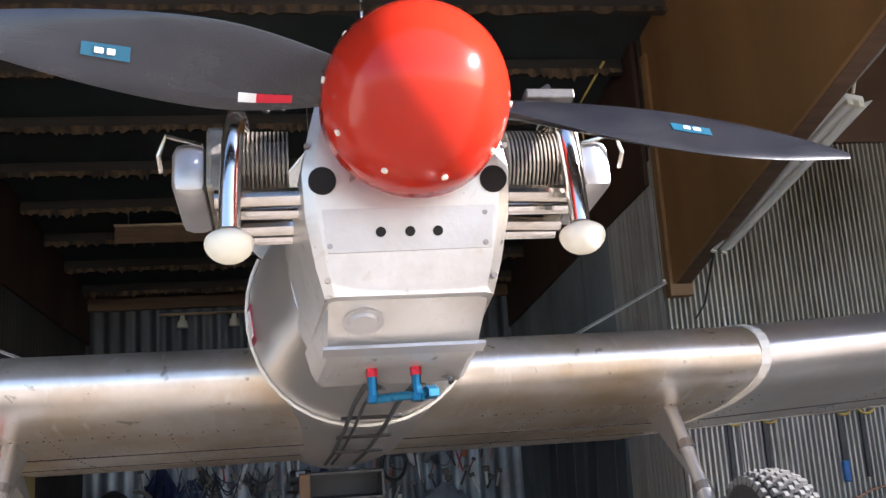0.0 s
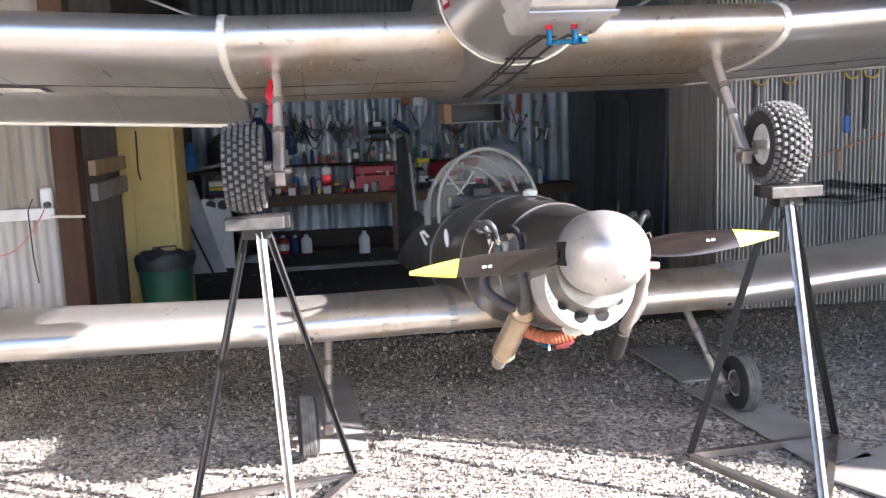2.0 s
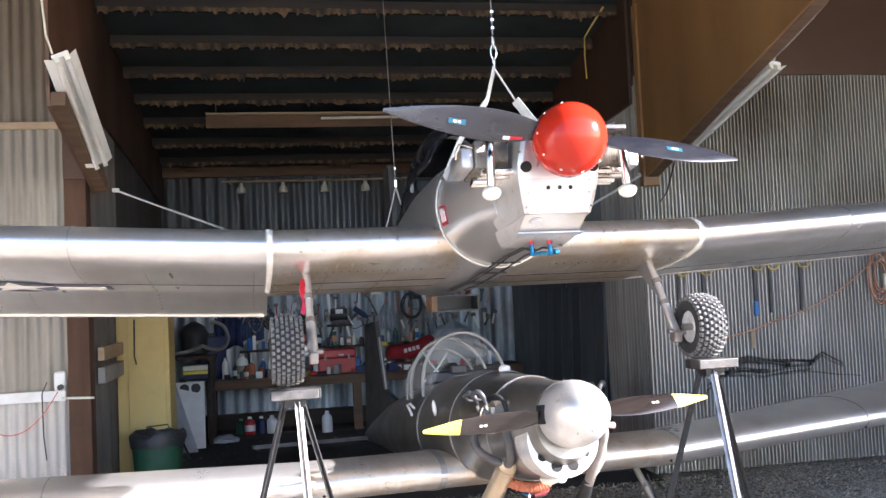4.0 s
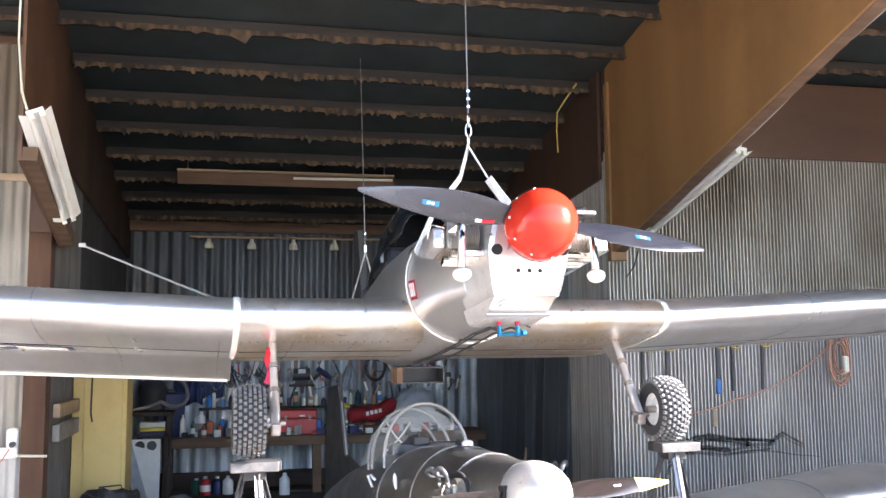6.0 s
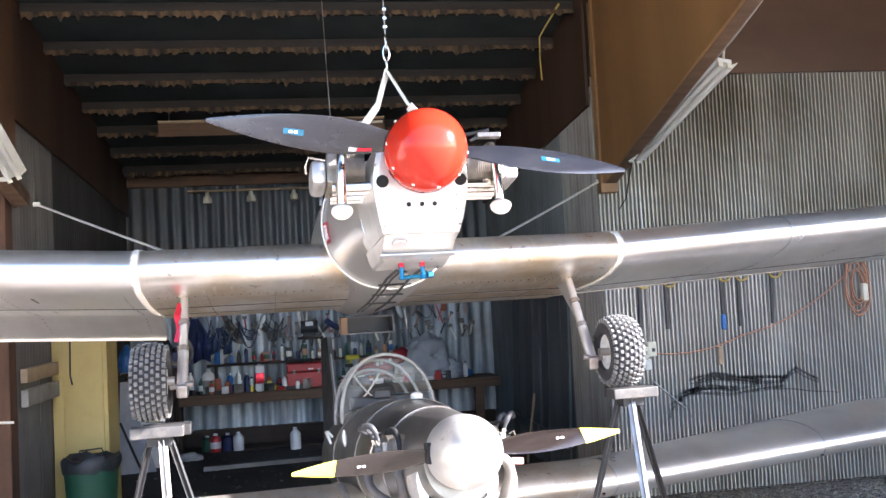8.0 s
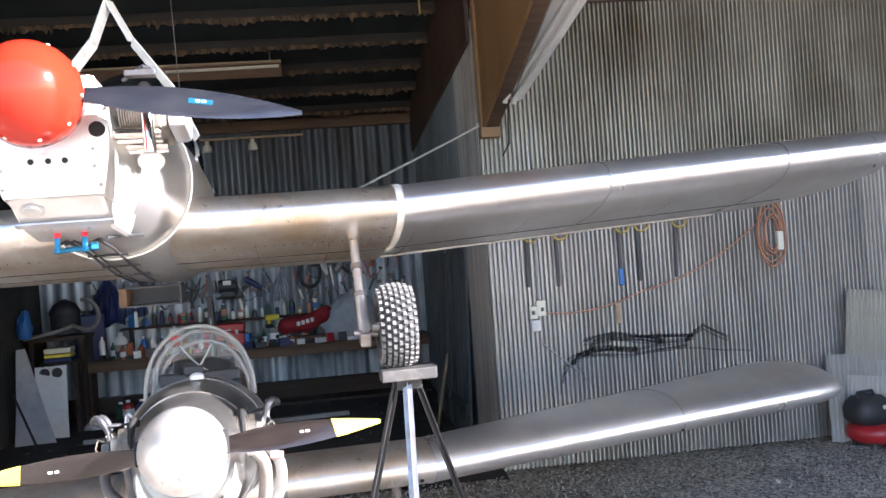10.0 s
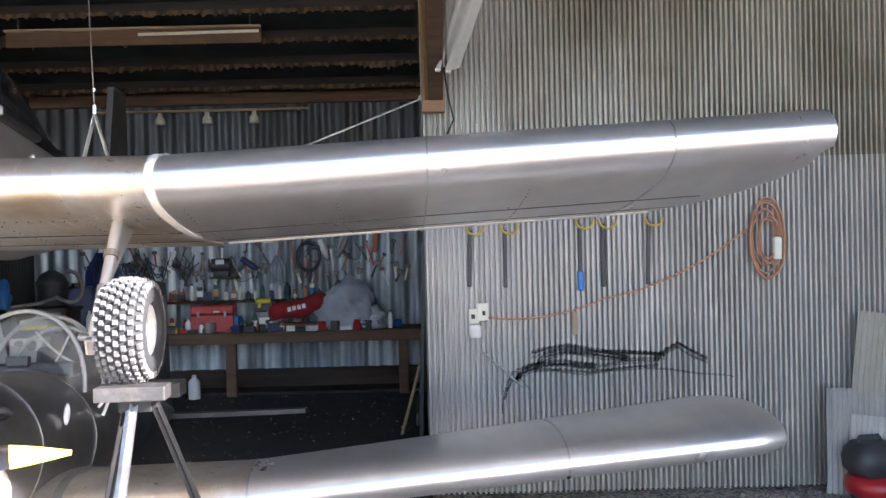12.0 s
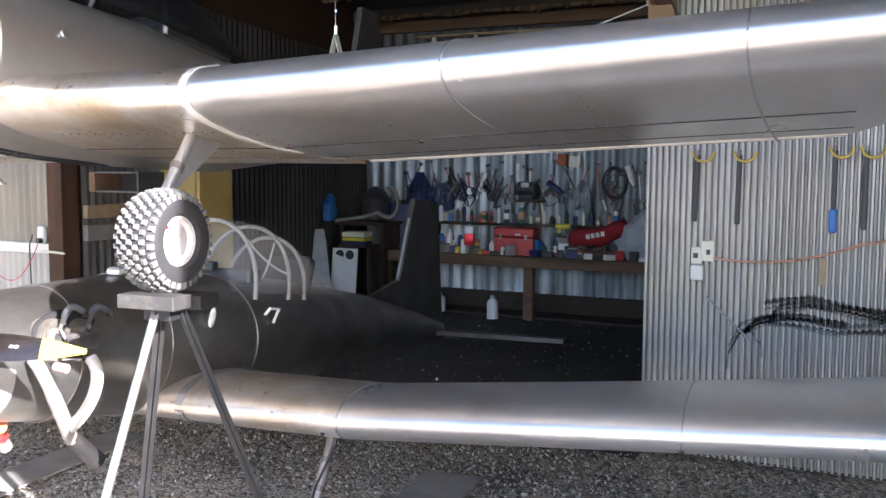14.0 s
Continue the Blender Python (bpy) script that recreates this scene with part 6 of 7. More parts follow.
# ---- right wall: tools, sockets, cords ----
def wall_tool(x, z0, z1, y, material, lean, label, tip=None):
    t = thing("long_tool", pose(x, y, 0, 0, lean, 0), label, "tool", "tools on the wall")
    bm = bmesh.new()
    box(bm, (0, 0, (z0 + z1) / 2), (0.026, 0.02, z1 - z0), bevel=0.006)
    part("handle", bm, material, t)
    bm = bmesh.new()
    tube(bm, [(0, 0.05, z1 + 0.02), (0, -0.015, z1 + 0.02), (0, -0.018, z1 - 0.01)], 0.006, 6)
    part("hook", bm, M_STEEL, t)
    bm = bmesh.new()
    tube(bm, torus_arc((0.03, -0.01, z1 + 0.02), 0.055, 180, 360, 14), 0.008, 6)
    part("loop", bm, M_YROPE, t, "tan rope loop")
    if tip:
        bm = bmesh.new()
        box(bm, (0, -0.004, z0 + 0.06), (0.04, 0.03, 0.12), bevel=0.01)
        part("grip", bm, tip, t, "blue plastic grip")


wall_tool(2.6, 1.29, 1.64, 5.165, M_BLACK, 1.5, "black handled tool hung on the corrugated wall")
wall_tool(2.84, 1.28, 1.64, 5.165, M_BLACK, 0.5, "black handled tool hung on the corrugated wall")
wall_tool(3.31, 1.25, 1.66, 5.165, M_BLACK, 0, "black handled tool with a blue grip on the wall", M_BLUE)
wall_tool(3.44, 1.27, 1.66, 5.165, M_BLACK, 0.4, "slim black handled tool on the corrugated wall")
wall_tool(3.68, 1.28, 1.67, 5.165, M_BLACK, 1.8, "black handled tool hung on the corrugated wall")


def socket_box():
    b = thing("socket_box", pose(2.69, 5.17, 1.08), "tan electrical box with white plugs on the wall", "socket")
    bm = bmesh.new()
    box(bm, (0.02, 0, 0.055), (0.07, 0.05, 0.11), bevel=0.006)
    box(bm, (-0.035, 0, 0.03), (0.06, 0.045, 0.09), bevel=0.006)
    part("box", bm, M_CREAM, b)
    bm = bmesh.new()
    box(bm, (-0.04, -0.032, 0.03), (0.022, 0.012, 0.026))
    box(bm, (0.025, -0.032, 0.05), (0.018, 0.012, 0.026))
    part("outlet", bm, M_BLACK, b)
    bm = bmesh.new()
    box(bm, (-0.03, -0.02, -0.06), (0.07, 0.05, 0.085), bevel=0.014)
    part("plug", bm, M_WHITE, b, "white plug adapters", smooth=40)
    bm = bmesh.new()
    tube(bm, [(0.02, 0, 0.11), (0.02, 0.0, 0.6), (0.01, 0.01, 1.2)], 0.008, 6)
    part("conduit", bm, M_ZINC, b)


socket_box()
bm = bmesh.new()
tube(bm, sag((2.74, 5.15, 1.1), (3.45, 5.15, 1.2), 0.05, 10)[:-1] + sag((3.45, 5.15, 1.2), (4.4, 5.15, 1.66), 0.08, 12), 0.006, 6)
tagged(part("extension_cord", bm, M_ORANGECORD), "orange extension cord run along the corrugated wall", "cord")


def cord_coil(c, rx, rz, material, label, turns=5, spread=0.12):
    bm = bmesh.new()
    rnd = random.Random(int(c[0] * 100))
    pts = []
    for k in range(turns * 18 + 1):
        a = 2 * math.pi * k / 18
        w = 1 + spread * (math.sin(a * 0.37 + 1) - (0 if spread < 0.2 else 0.6)) + rnd.uniform(-0.03, 0.03)
        pts.append((c[0] + rx * w * math.cos(a), c[1] - 0.012 * math.sin(a * 0.21) - 0.01, c[2] + rz * w * math.sin(a)))
    tube(bm, pts, 0.007, 6)
    return tagged(part("cord_coil", bm, material, smooth=60), label, "cord", "coiled cords")


cord_coil((4.44, 5.14, 1.54), 0.1, 0.22, M_ORANGECORD, "coiled orange extension cord on the wall", 6, 0.3)
bm = bmesh.new()
box(bm, (4.5, 5.13, 1.48), (0.05, 0.04, 0.14), bevel=0.01)
tagged(part("cord_reel_handle", bm, M_CREAM), "cream handle hung in the orange cord coil", "handle")
cord_coil((-2.82, 5.11, 1.56), 0.1, 0.17, M_REDCORD, "coiled red extension cord on the whitewashed wall")
bm = bmesh.new()
box(bm, (3.272, 5.18, 1.05), (0.035, 0.02, 0.14), bevel=0.003)
tagged(part("wood_block", bm, M_WOOD_PALE), "small pale wooden block fixed to the wall", "block")
bm = bmesh.new()
rod(bm, (2.706, 5.17, 0.888), (2.945, 5.155, 0.67), 0.006, seg=8)
tagged(part("thin_rod", bm, M_HOOP), "thin grey rod hung on the corrugated wall", "rod")


def spray_marks():
    """Black spray paint lines that follow the ribs of the wall."""
    rnd = random.Random(3)
    bands = (((2.83, 0.62), (2.88, 0.73), (3.0, 0.79), (3.15, 0.785), (3.35, 0.765), (3.62, 0.79), (3.78, 0.8)),
             ((2.9, 0.72), (2.96, 0.79), (3.05, 0.815), (3.2, 0.82), (3.4, 0.8)),
             ((3.0, 0.86), (3.1, 0.885), (3.22, 0.9), (3.4, 0.865), (3.62, 0.845), (3.82, 0.835)),
             ((3.02, 0.77), (3.08, 0.84), (3.22, 0.87), (3.42, 0.84), (3.6, 0.815)),
             ((3.76, 0.815), (3.84, 0.87), (3.9, 0.9), (3.98, 0.85), (4.08, 0.8)),
             ((3.7, 0.795), (3.9, 0.77), (4.1, 0.745), (4.24, 0.725)),
             ((2.83, 0.66), (2.82, 0.58), (2.815, 0.5)), ((2.93, 0.74), (2.99, 0.66), (3.0, 0.58)))
    for k, band in enumerate(bands):
        for j in range(5 if k < 5 else 1):
            bm = bmesh.new()
            pts = []
            dz, ph = rnd.uniform(-0.03, 0.03), rnd.uniform(0, 6)
            for (xa, za), (xb, zb) in zip(band, band[1:]):
                n = max(3, int(abs(xb - xa) / 0.004))
                for i in range(n):
                    f = i / n
                    x, z = xa + (xb - xa) * f, za + (zb - za) * f
                    pts.append((x, WALL_Y - 0.0075 + rib(x, RIB_PITCH, RIB_DEPTH), z + dz + 0.004 * math.sin(x * 19 + ph)))
            strip(bm, pts, (0, 0, 1), rnd.uniform(0.006, 0.018) if k < 5 else 0.012, 0.002)
            part("paint_mark", bm, M_SOOT, w_r, "black spray paint line")


spray_marks()

def leaning_sheet(m, w, h, material, label):
    ob = corrugated("metal_sheet", 0, w, 0, h, 0.0325, 0.009, material, None)
    ob.matrix_world = m
    return tagged(ob, label, "sheet", "leaning sheets")


leaning_sheet(pose(4.72, 5.0, 0.02, -6, 3, 0), 0.62, 0.62, M_ZINC_GREY, "dull corrugated offcut leaning on the wall")
leaning_sheet(pose(4.83, 4.97, 0.03, -8, 7, -2), 0.5, 0.46, M_ZINC, "pale corrugated offcut leaning on the wall")
leaning_sheet(pose(4.9, 5.06, 0.6, -5, 8, -3), 0.4, 0.5, M_ZINC_UP, "weathered corrugated offcut leaning above the others")


def compressor():
    m = thing("air_compressor", pose(4.97, 4.88, 0, 0, 0, 12), "small red air compressor with a black shroud on the gravel", "compressor")
    bm = bmesh.new()
    lathe(bm, [(0.035, 0.04), (0.035, 0.14), (0.06, 0.178), (0.1, 0.19), (0.14, 0.178), (0.165, 0.14), (0.17, 0.04)], "z", 36)
    part("tank", bm, M_REDBOX, m, "glossy red pancake tank", smooth=50)
    bm = bmesh.new()
    rings = []
    for z, w, d, ox in ((0.165, 0.13, 0.11, -0.02), (0.2, 0.16, 0.13, -0.03), (0.27, 0.165, 0.13, -0.035), (0.32, 0.14, 0.11, -0.045), (0.355, 0.1, 0.08, -0.05)):
        rings.append([(ox + w * math.copysign(abs(math.cos(t)) ** 0.6, math.cos(t)), d * math.copysign(abs(math.sin(t)) ** 0.6, math.sin(t)), z) for t in [2 * math.pi * k / 28 for k in range(28)]])
    loft(bm, rings)
    shroud = part("shroud", bm, M_BLACK, m, "black plastic shroud", smooth=40)
    bm = bmesh.new()
    box(bm, (0.02, -0.125, 0.285), (0.1, 0.012, 0.03), rot=(12, 0, 0), bevel=0.003)
    part("label_plate", bm, M_WHITE, shroud, "white label plate")
    bm = bmesh.new()
    rod(bm, (0.1, -0.11, 0.2), (0.12, -0.15, 0.2), 0.018, seg=14)
    part("gauge", bm, M_WHITE, m, "small round gauge")
    for k in range(3):
        bm = bmesh.new()
        a = 2.1 * k + 0.4
        rod(bm, (0.13 * math.cos(a), 0.13 * math.sin(a), 0), (0.13 * math.cos(a), 0.13 * math.sin(a), 0.05), 0.018, 0.022, 10)
        part("rubber_foot", bm, M_RUBBER, m)
    bm = bmesh.new()
    tube(bm, [(-0.15, 0, 0.33), (-0.12, 0, 0.385), (0.0, 0, 0.385), (0.03, 0, 0.34)], 0.012, 8)
    part("handle", bm, M_BLACK, m, smooth=50)


compressor()


def can(name, x, y, z, r, h, material, label, cat, group, band=None, square=False, cap=M_WHITE):
    c = thing(name, pose(x, y, z, 0, 0, (x * 377) % 40 - 20), label, cat, group)
    bm = bmesh.new()
    if square:
        box(bm, (0, 0, h / 2), (2 * r, 1.3 * r, h), bevel=r * 0.2)
    else:
        lathe(bm, [(0, r * 0.94), (0.01, r), (h * 0.68, r), (h * 0.78, r * 0.85), (h * 0.88, r * 0.42), (h * 0.9, r * 0.36)], "z", 18)
    part("body", bm, material, c, smooth=40)
    bm = bmesh.new()
    lathe(bm, [(h * (1.0 if square else 0.88), r * 0.4), (h * (1.08 if square else 1.0), r * 0.38)], "z", 12)
    part("cap", bm, cap, c)
    if band:
        bm = bmesh.new()
        if square:
            box(bm, (0, 0, h * 0.5), (2 * r + 0.004, 1.3 * r + 0.004, h * 0.45), bevel=r * 0.15)
        else:
            lathe(bm, [(h * 0.2, r * 0.9), (h * 0.2, r + 0.003), (h * 0.55, r + 0.003), (h * 0.55, r * 0.9)], "z", 18)
        part("label", bm, band, c, "coloured label", smooth=40)
    return c


can("paint_can", 5.3, 4.93, 0, 0.075, 0.28, M_BLUE, "blue fluid can with a white label beside the compressor", "can", "cans by the wall", M_WHITE, True)
can("fluid_jug", 5.2, 5.0, 0, 0.05, 0.14, M_REDBOX, "small red fluid container beside the compressor", "can", "cans by the wall", None, True)
bm = bmesh.new()
box(bm, (5.33, 5.11, 0.56), (0.08, 0.1, 0.13), bevel=0.01)
box(bm, (5.33, 5.12, 0.25), (0.03, 0.06, 0.5))
tagged(part("green_box", bm, M_GREENCAN), "dark green box on a post by the wall", "box")

# ---- left side: sockets, cords, sheet, bin, locker ----
def left_socket():
    b = thing("socket_box", pose(-2.13, 5.1, 1.02), "white outlet box with a black plug on the rail", "socket")
    bm = bmesh.new()
    box(bm, (0, 0, 0.03), (0.08, 0.05, 0.14), bevel=0.02)
    part("box", bm, M_WHITE, b)
    bm = bmesh.new()
    rod(bm, (0.01, -0.02, -0.01), (0.01, -0.06, -0.01), 0.02, seg=12)
    part("plug", bm, M_BLACK, b)
    bm = bmesh.new()
    tube(bm, [(-0.085, -0.02, 0.03), (-0.12, -0.02, -0.05), (-0.115, -0.02, -0.35), (-0.1, -0.01, -0.52)], 0.005, 6)
    part("flex", bm, M_BLACK, b)


left_socket()
bm = bmesh.new()
tube(bm, sag((-2.14, 5.06, 0.98), (-2.86, 5.08, 1.13), 0.36, 18) + [(-2.9, 5.09, 1.3), (-2.86, 5.1, 1.45)], 0.0035, 6)
tagged(part("extension_cord", bm, M_REDCORD), "thin red extension cord hanging in a loop", "cord")
bm = bmesh.new()
rod(bm, (-2.12, 5.09, 0.93), (-1.9, 5.09, 0.92), 0.009, seg=8)
tagged(part("conduit", bm, M_CREAM), "pale conduit across the red-brown post", "conduit")
for z, w in ((1.22, 0.42), (1.06, 0.42)):
    bm = bmesh.new()
    box(bm, (BAY_L + 0.05, 5.7, z), (0.05, 0.85, 0.1 if z > 1.2 else 0.12), bevel=0.005)
    tagged(part("wall_batten", bm, M_WOOD_PALE if z > 1.2 else M_CARD), "timber batten on the bay side wall", "batten", "wall battens")
bm = bmesh.new()
q = [(-3.3, 4.2, 0.02), (-2.42, 4.15, 0.02), (-2.38, 4.95, 0.36), (-3.3, 5.05, 0.40)]
loft(bm, [[Vector(p) for p in q], [Vector(p) + Vector((0, 0, 0.012)) for p in q]])
tagged(part("plywood_sheet", bm, M_CARD), "weathered brown board propped low against the wall", "board")


def locker():
    b = thing("yellow_locker", pose(-1.7, 6.32, 0), "tall yellow painted wooden locker in the bay", "locker")
    bm = bmesh.new()
    box(bm, (0, 0, 0.95), (0.42, 0.42, 1.9), bevel=0.006)
    part("body", bm, M_YELLOWBOARD, b)
    bm = bmesh.new()
    box(bm, (0.03, -0.222, 0.97), (0.3, 0.02, 1.8), bevel=0.004)
    d = part("door", bm, M_YELLOWBOARD, b)
    bm = bmesh.new()
    tube(bm, [(-0.06, -0.235, 1.45), (-0.065, -0.24, 1.15), (-0.05, -0.24, 1.08)], 0.007, 6)
    part("pull_cord", bm, M_BLACK, d, "dark pull cord")


locker()


def waste_bin():
    b = thing("waste_bin", pose(-1.56, 5.78, 0), "green plastic bin lined with a black bag", "bin")
    bm = bmesh.new()
    lathe(bm, [(0.0, 0.16), (0.0, 0.165), (0.5, 0.2), (0.51, 0.215), (0.53, 0.215), (0.53, 0.19), (0.3, 0.18), (0.3, 0.01)], "z", 30)
    part("tub", bm, M_GREEN, b, smooth=40)
    bm = bmesh.new()
    rnd = random.Random(4)
    rings = []
    for s, r in ((0.46, 0.206), (0.535, 0.222), (0.56, 0.205), (0.535, 0.17), (0.44, 0.15), (0.42, 0.02)):
        rings.append([(r * (1 + rnd.uniform(-0.04, 0.04)) * math.cos(a), r * (1 + rnd.uniform(-0.04, 0.04)) * math.sin(a), s + rnd.uniform(-0.02, 0.02)) for a in [2 * math.pi * k / 26 for k in range(26)]])
    loft(bm, rings)
    part("bin_bag", bm, M_BLACK, b, "crumpled black bin bag", smooth=60)
    bm = bmesh.new()
    tube(bm, [(-0.1, 0, 0.53), (-0.08, 0, 0.6), (0.08, 0, 0.61), (0.1, 0, 0.54)], 0.006, 6)
    part("bail", bm, M_STEEL_BLACK, b)


waste_bin()

# mats under the parked aircraft's wheels
for c, s, r in (((-0.33, 3.55), (0.26, 1.2), 4), ((1.66, 3.98), (0.3, 0.72), 6), ((1.72, 2.95), (0.27, 1.1), 8), ((1.95, 2.2), (0.5, 0.5), 30)):
    bm = bmesh.new()
    box(bm, (c[0], c[1], 0.014), (s[0], s[1], 0.012), rot=None, bevel=0.002)
    bmesh.ops.rotate(bm, cent=(c[0], c[1], 0), matrix=Matrix.Rotation(radians(r), 3, "Z"), verts=bm.verts)
    tagged(part("ground_board", bm, M_CARD), "flat grey board lying on the gravel", "board", "boards on the gravel")


# ---- workbench and what lies on it ----
BENCH_Z = 0.665


def workbench():
    b = thing("workbench", pose(0.45, 9.24, 0), "long brown timber workbench along the back wall", "workbench")
    bm = bmesh.new()
    box(bm, (0, 0.02, BENCH_Z - 0.02), (3.74, 0.54, 0.04), bevel=0.004)
    part("top", bm, M_WOOD, b)
    bm = bmesh.new()
    box(bm, (0, -0.245, BENCH_Z - 0.06), (3.74, 0.04, 0.1), bevel=0.004)
    part("front_rail", bm, M_WOOD, b)
    for x in (-1.82, -0.15, 1.62):
        bm = bmesh.new()
        box(bm, (x, -0.21, 0.285), (0.1, 0.09, 0.57), bevel=0.005)
        part("leg", bm, M_WOOD, b)
    bm = bmesh.new()
    box(bm, (0, 0.24, 0.1), (3.74, 0.04, 0.24), bevel=0.004)
    part("kick_board", bm, M_WOOD_DK, b)
    bm = bmesh.new()
    box(bm, (0, 0.06, 0.02), (3.74, 0.4, 0.03), bevel=0.003)
    part("floor_shelf", bm, M_WOOD_DK, b)


workbench()


def toolbox():
    b = thing("toolbox", pose(0.085, 9.22, BENCH_Z), "red metal toolbox with a lid on the workbench", "toolbox")
    bm = bmesh.new()
    box(bm, (0, 0, 0.09), (0.44, 0.2, 0.18), bevel=0.008)
    part("body", bm, M_REDBOX, b)
    bm = bmesh.new()
    box(bm, (0, 0, 0.235), (0.45, 0.21, 0.1), bevel=0.02)
    lid = part("lid", bm, M_REDBOX, b)
    bm = bmesh.new()
    tube(bm, [(-0.06, 0, 0.285), (-0.06, 0, 0.31), (0.06, 0, 0.31), (0.06, 0, 0.285)], 0.007, 6)
    part("handle", bm, M_STEEL_BLACK, lid)
    for x in (-0.14, 0.14):
        bm = bmesh.new()
        box(bm, (x, -0.108, 0.19), (0.03, 0.012, 0.05), bevel=0.003)
        part("latch", bm, M_STEEL, lid)
    bm = bmesh.new()
    box(bm, (0.05, -0.104, 0.215), (0.06, 0.004, 0.014))
    part("badge", bm, M_WHITE, lid)


toolbox()
G = "bottles and cans on the workbench"
can("spray_bottle", -1.40, 9.2, BENCH_Z, 0.035, 0.26, M_NAVY, "dark blue spray bottle on the workbench", "bottle", G)
can("spray_bottle", -1.22, 9.22, BENCH_Z, 0.034, 0.25, M_WHITE, "white plastic bottle on the workbench", "bottle", G)
can("spray_bottle", -1.31, 9.3, BENCH_Z, 0.032, 0.24, M_NAVY, "dark blue bottle on the workbench", "bottle", G)
can("fluid_jug", -1.02, 9.2, BENCH_Z, 0.07, 0.28, M_WHITE, "white plastic jug with a grey label on the workbench", "jug", G, M_CARD)
can("spray_can", -0.78, 9.2, BENCH_Z, 0.033, 0.22, M_BLUE, "blue spray can on the workbench", "can", G)
can("spray_can", -0.69, 9.22, BENCH_Z, 0.032, 0.24, M_WHITE, "white spray can on the workbench", "can", G)
can("spray_can", -0.6, 9.3, BENCH_Z, 0.03, 0.2, M_NAVY, "navy spray can on the workbench", "can", G)
can("box_carton", -0.45, 9.2, BENCH_Z, 0.05, 0.28, M_WHITE, "white and red carton standing on the workbench", "carton", G, M_ANRED, True)
can("yellow_tub", -0.56, 9.1, BENCH_Z, 0.045, 0.08, M_YELLOW, "small yellow tub on the bench edge", "tub", G, None, False, M_BLACK)
can("yellow_tub", -0.3, 9.1, BENCH_Z, 0.035, 0.07, M_YELLOW, "small yellow tub on the bench edge", "tub", G, None, False, M_BLACK)
rs = random.Random(11)
pal = [(M_NAVY, "navy"), (M_REDBOX, "red"), (M_WHITE, "white"), (M_BLACK, "black"), (M_CREAM, "cream"), (M_GREENCAN, "green"), (M_ORANGECORD, "orange"), (M_BLUE, "blue")]


def back_shelf():
    b = thing("bench_shelf", pose(0.45, 9.42, BENCH_Z), "narrow timber shelf behind the workbench", "shelf")
    bm = bmesh.new()
    box(bm, (-0.2, 0, 0.3), (2.6, 0.16, 0.025), bevel=0.003)
    part("board", bm, M_WOOD_DK, b)
    for x in (-1.4, -0.4, 1.0):
        bm = bmesh.new()
        box(bm, (x, 0.02, 0.145), (0.03, 0.12, 0.29))
        part("bracket", bm, M_WOOD_DK, b)


back_shelf()
for k in range(26):
    mt, nm = pal[rs.randrange(len(pal))]
    x = -0.95 + k * 0.085 + rs.uniform(-0.02, 0.02)
    can("small_bottle", x, 9.41 + rs.uniform(-0.03, 0.02), BENCH_Z + 0.3125, rs.uniform(0.018, 0.034), rs.uniform(0.09, 0.19), mt, nm + " workshop bottle on the narrow shelf", "bottle", "bottles on the shelf", pal[rs.randrange(len(pal))][0] if rs.random() < 0.5 else None, rs.random() < 0.3, pal[rs.randrange(len(pal))][0])
for k in range(14):
    mt, nm = pal[rs.randrange(len(pal))]
    x = (0.36, 0.41, 0.47, 0.53, 0.7, 0.78, 0.86, -0.22, -0.17, 0.94, 1.02, -0.88, -0.94, 0.5)[k]
    can("small_can", x, 9.12 + rs.uniform(0, 0.14), BENCH_Z, rs.uniform(0.02, 0.032), rs.uniform(0.07, 0.2), mt, nm + " workshop can on the workbench", "can", G, pal[rs.randrange(len(pal))][0] if rs.random() < 0.5 else None, rs.random() < 0.3, pal[rs.randrange(len(pal))][0])


def soft_heap(name, c, s, material, label, cat, seed, lumps=5):
    bm = bmesh.new()
    bmesh.ops.create_icosphere(bm, subdivisions=4, radius=1)
    off = Vector((seed * 3.1, seed * 1.7, 0))
    for v in bm.verts:
        d = v.co.normalized()
        k = 1 + 0.35 * noise.noise(d * 1.7 + off) + 0.3 * (0.25 - abs(noise.noise(d * 3.5 + off))) + 0.18 * (0.2 - abs(noise.noise(d * 9 + off)))
        p = Vector((d.x * s[0] * k, d.y * s[1] * k, d.z * s[2] * k))
        p.z = max(p.z, -s[2] * 0.55)
        v.co = p + Vector(c) + Vector((0, 0, s[2] * 0.55))
    return tagged(part(name, bm, material, smooth=70), label, cat)


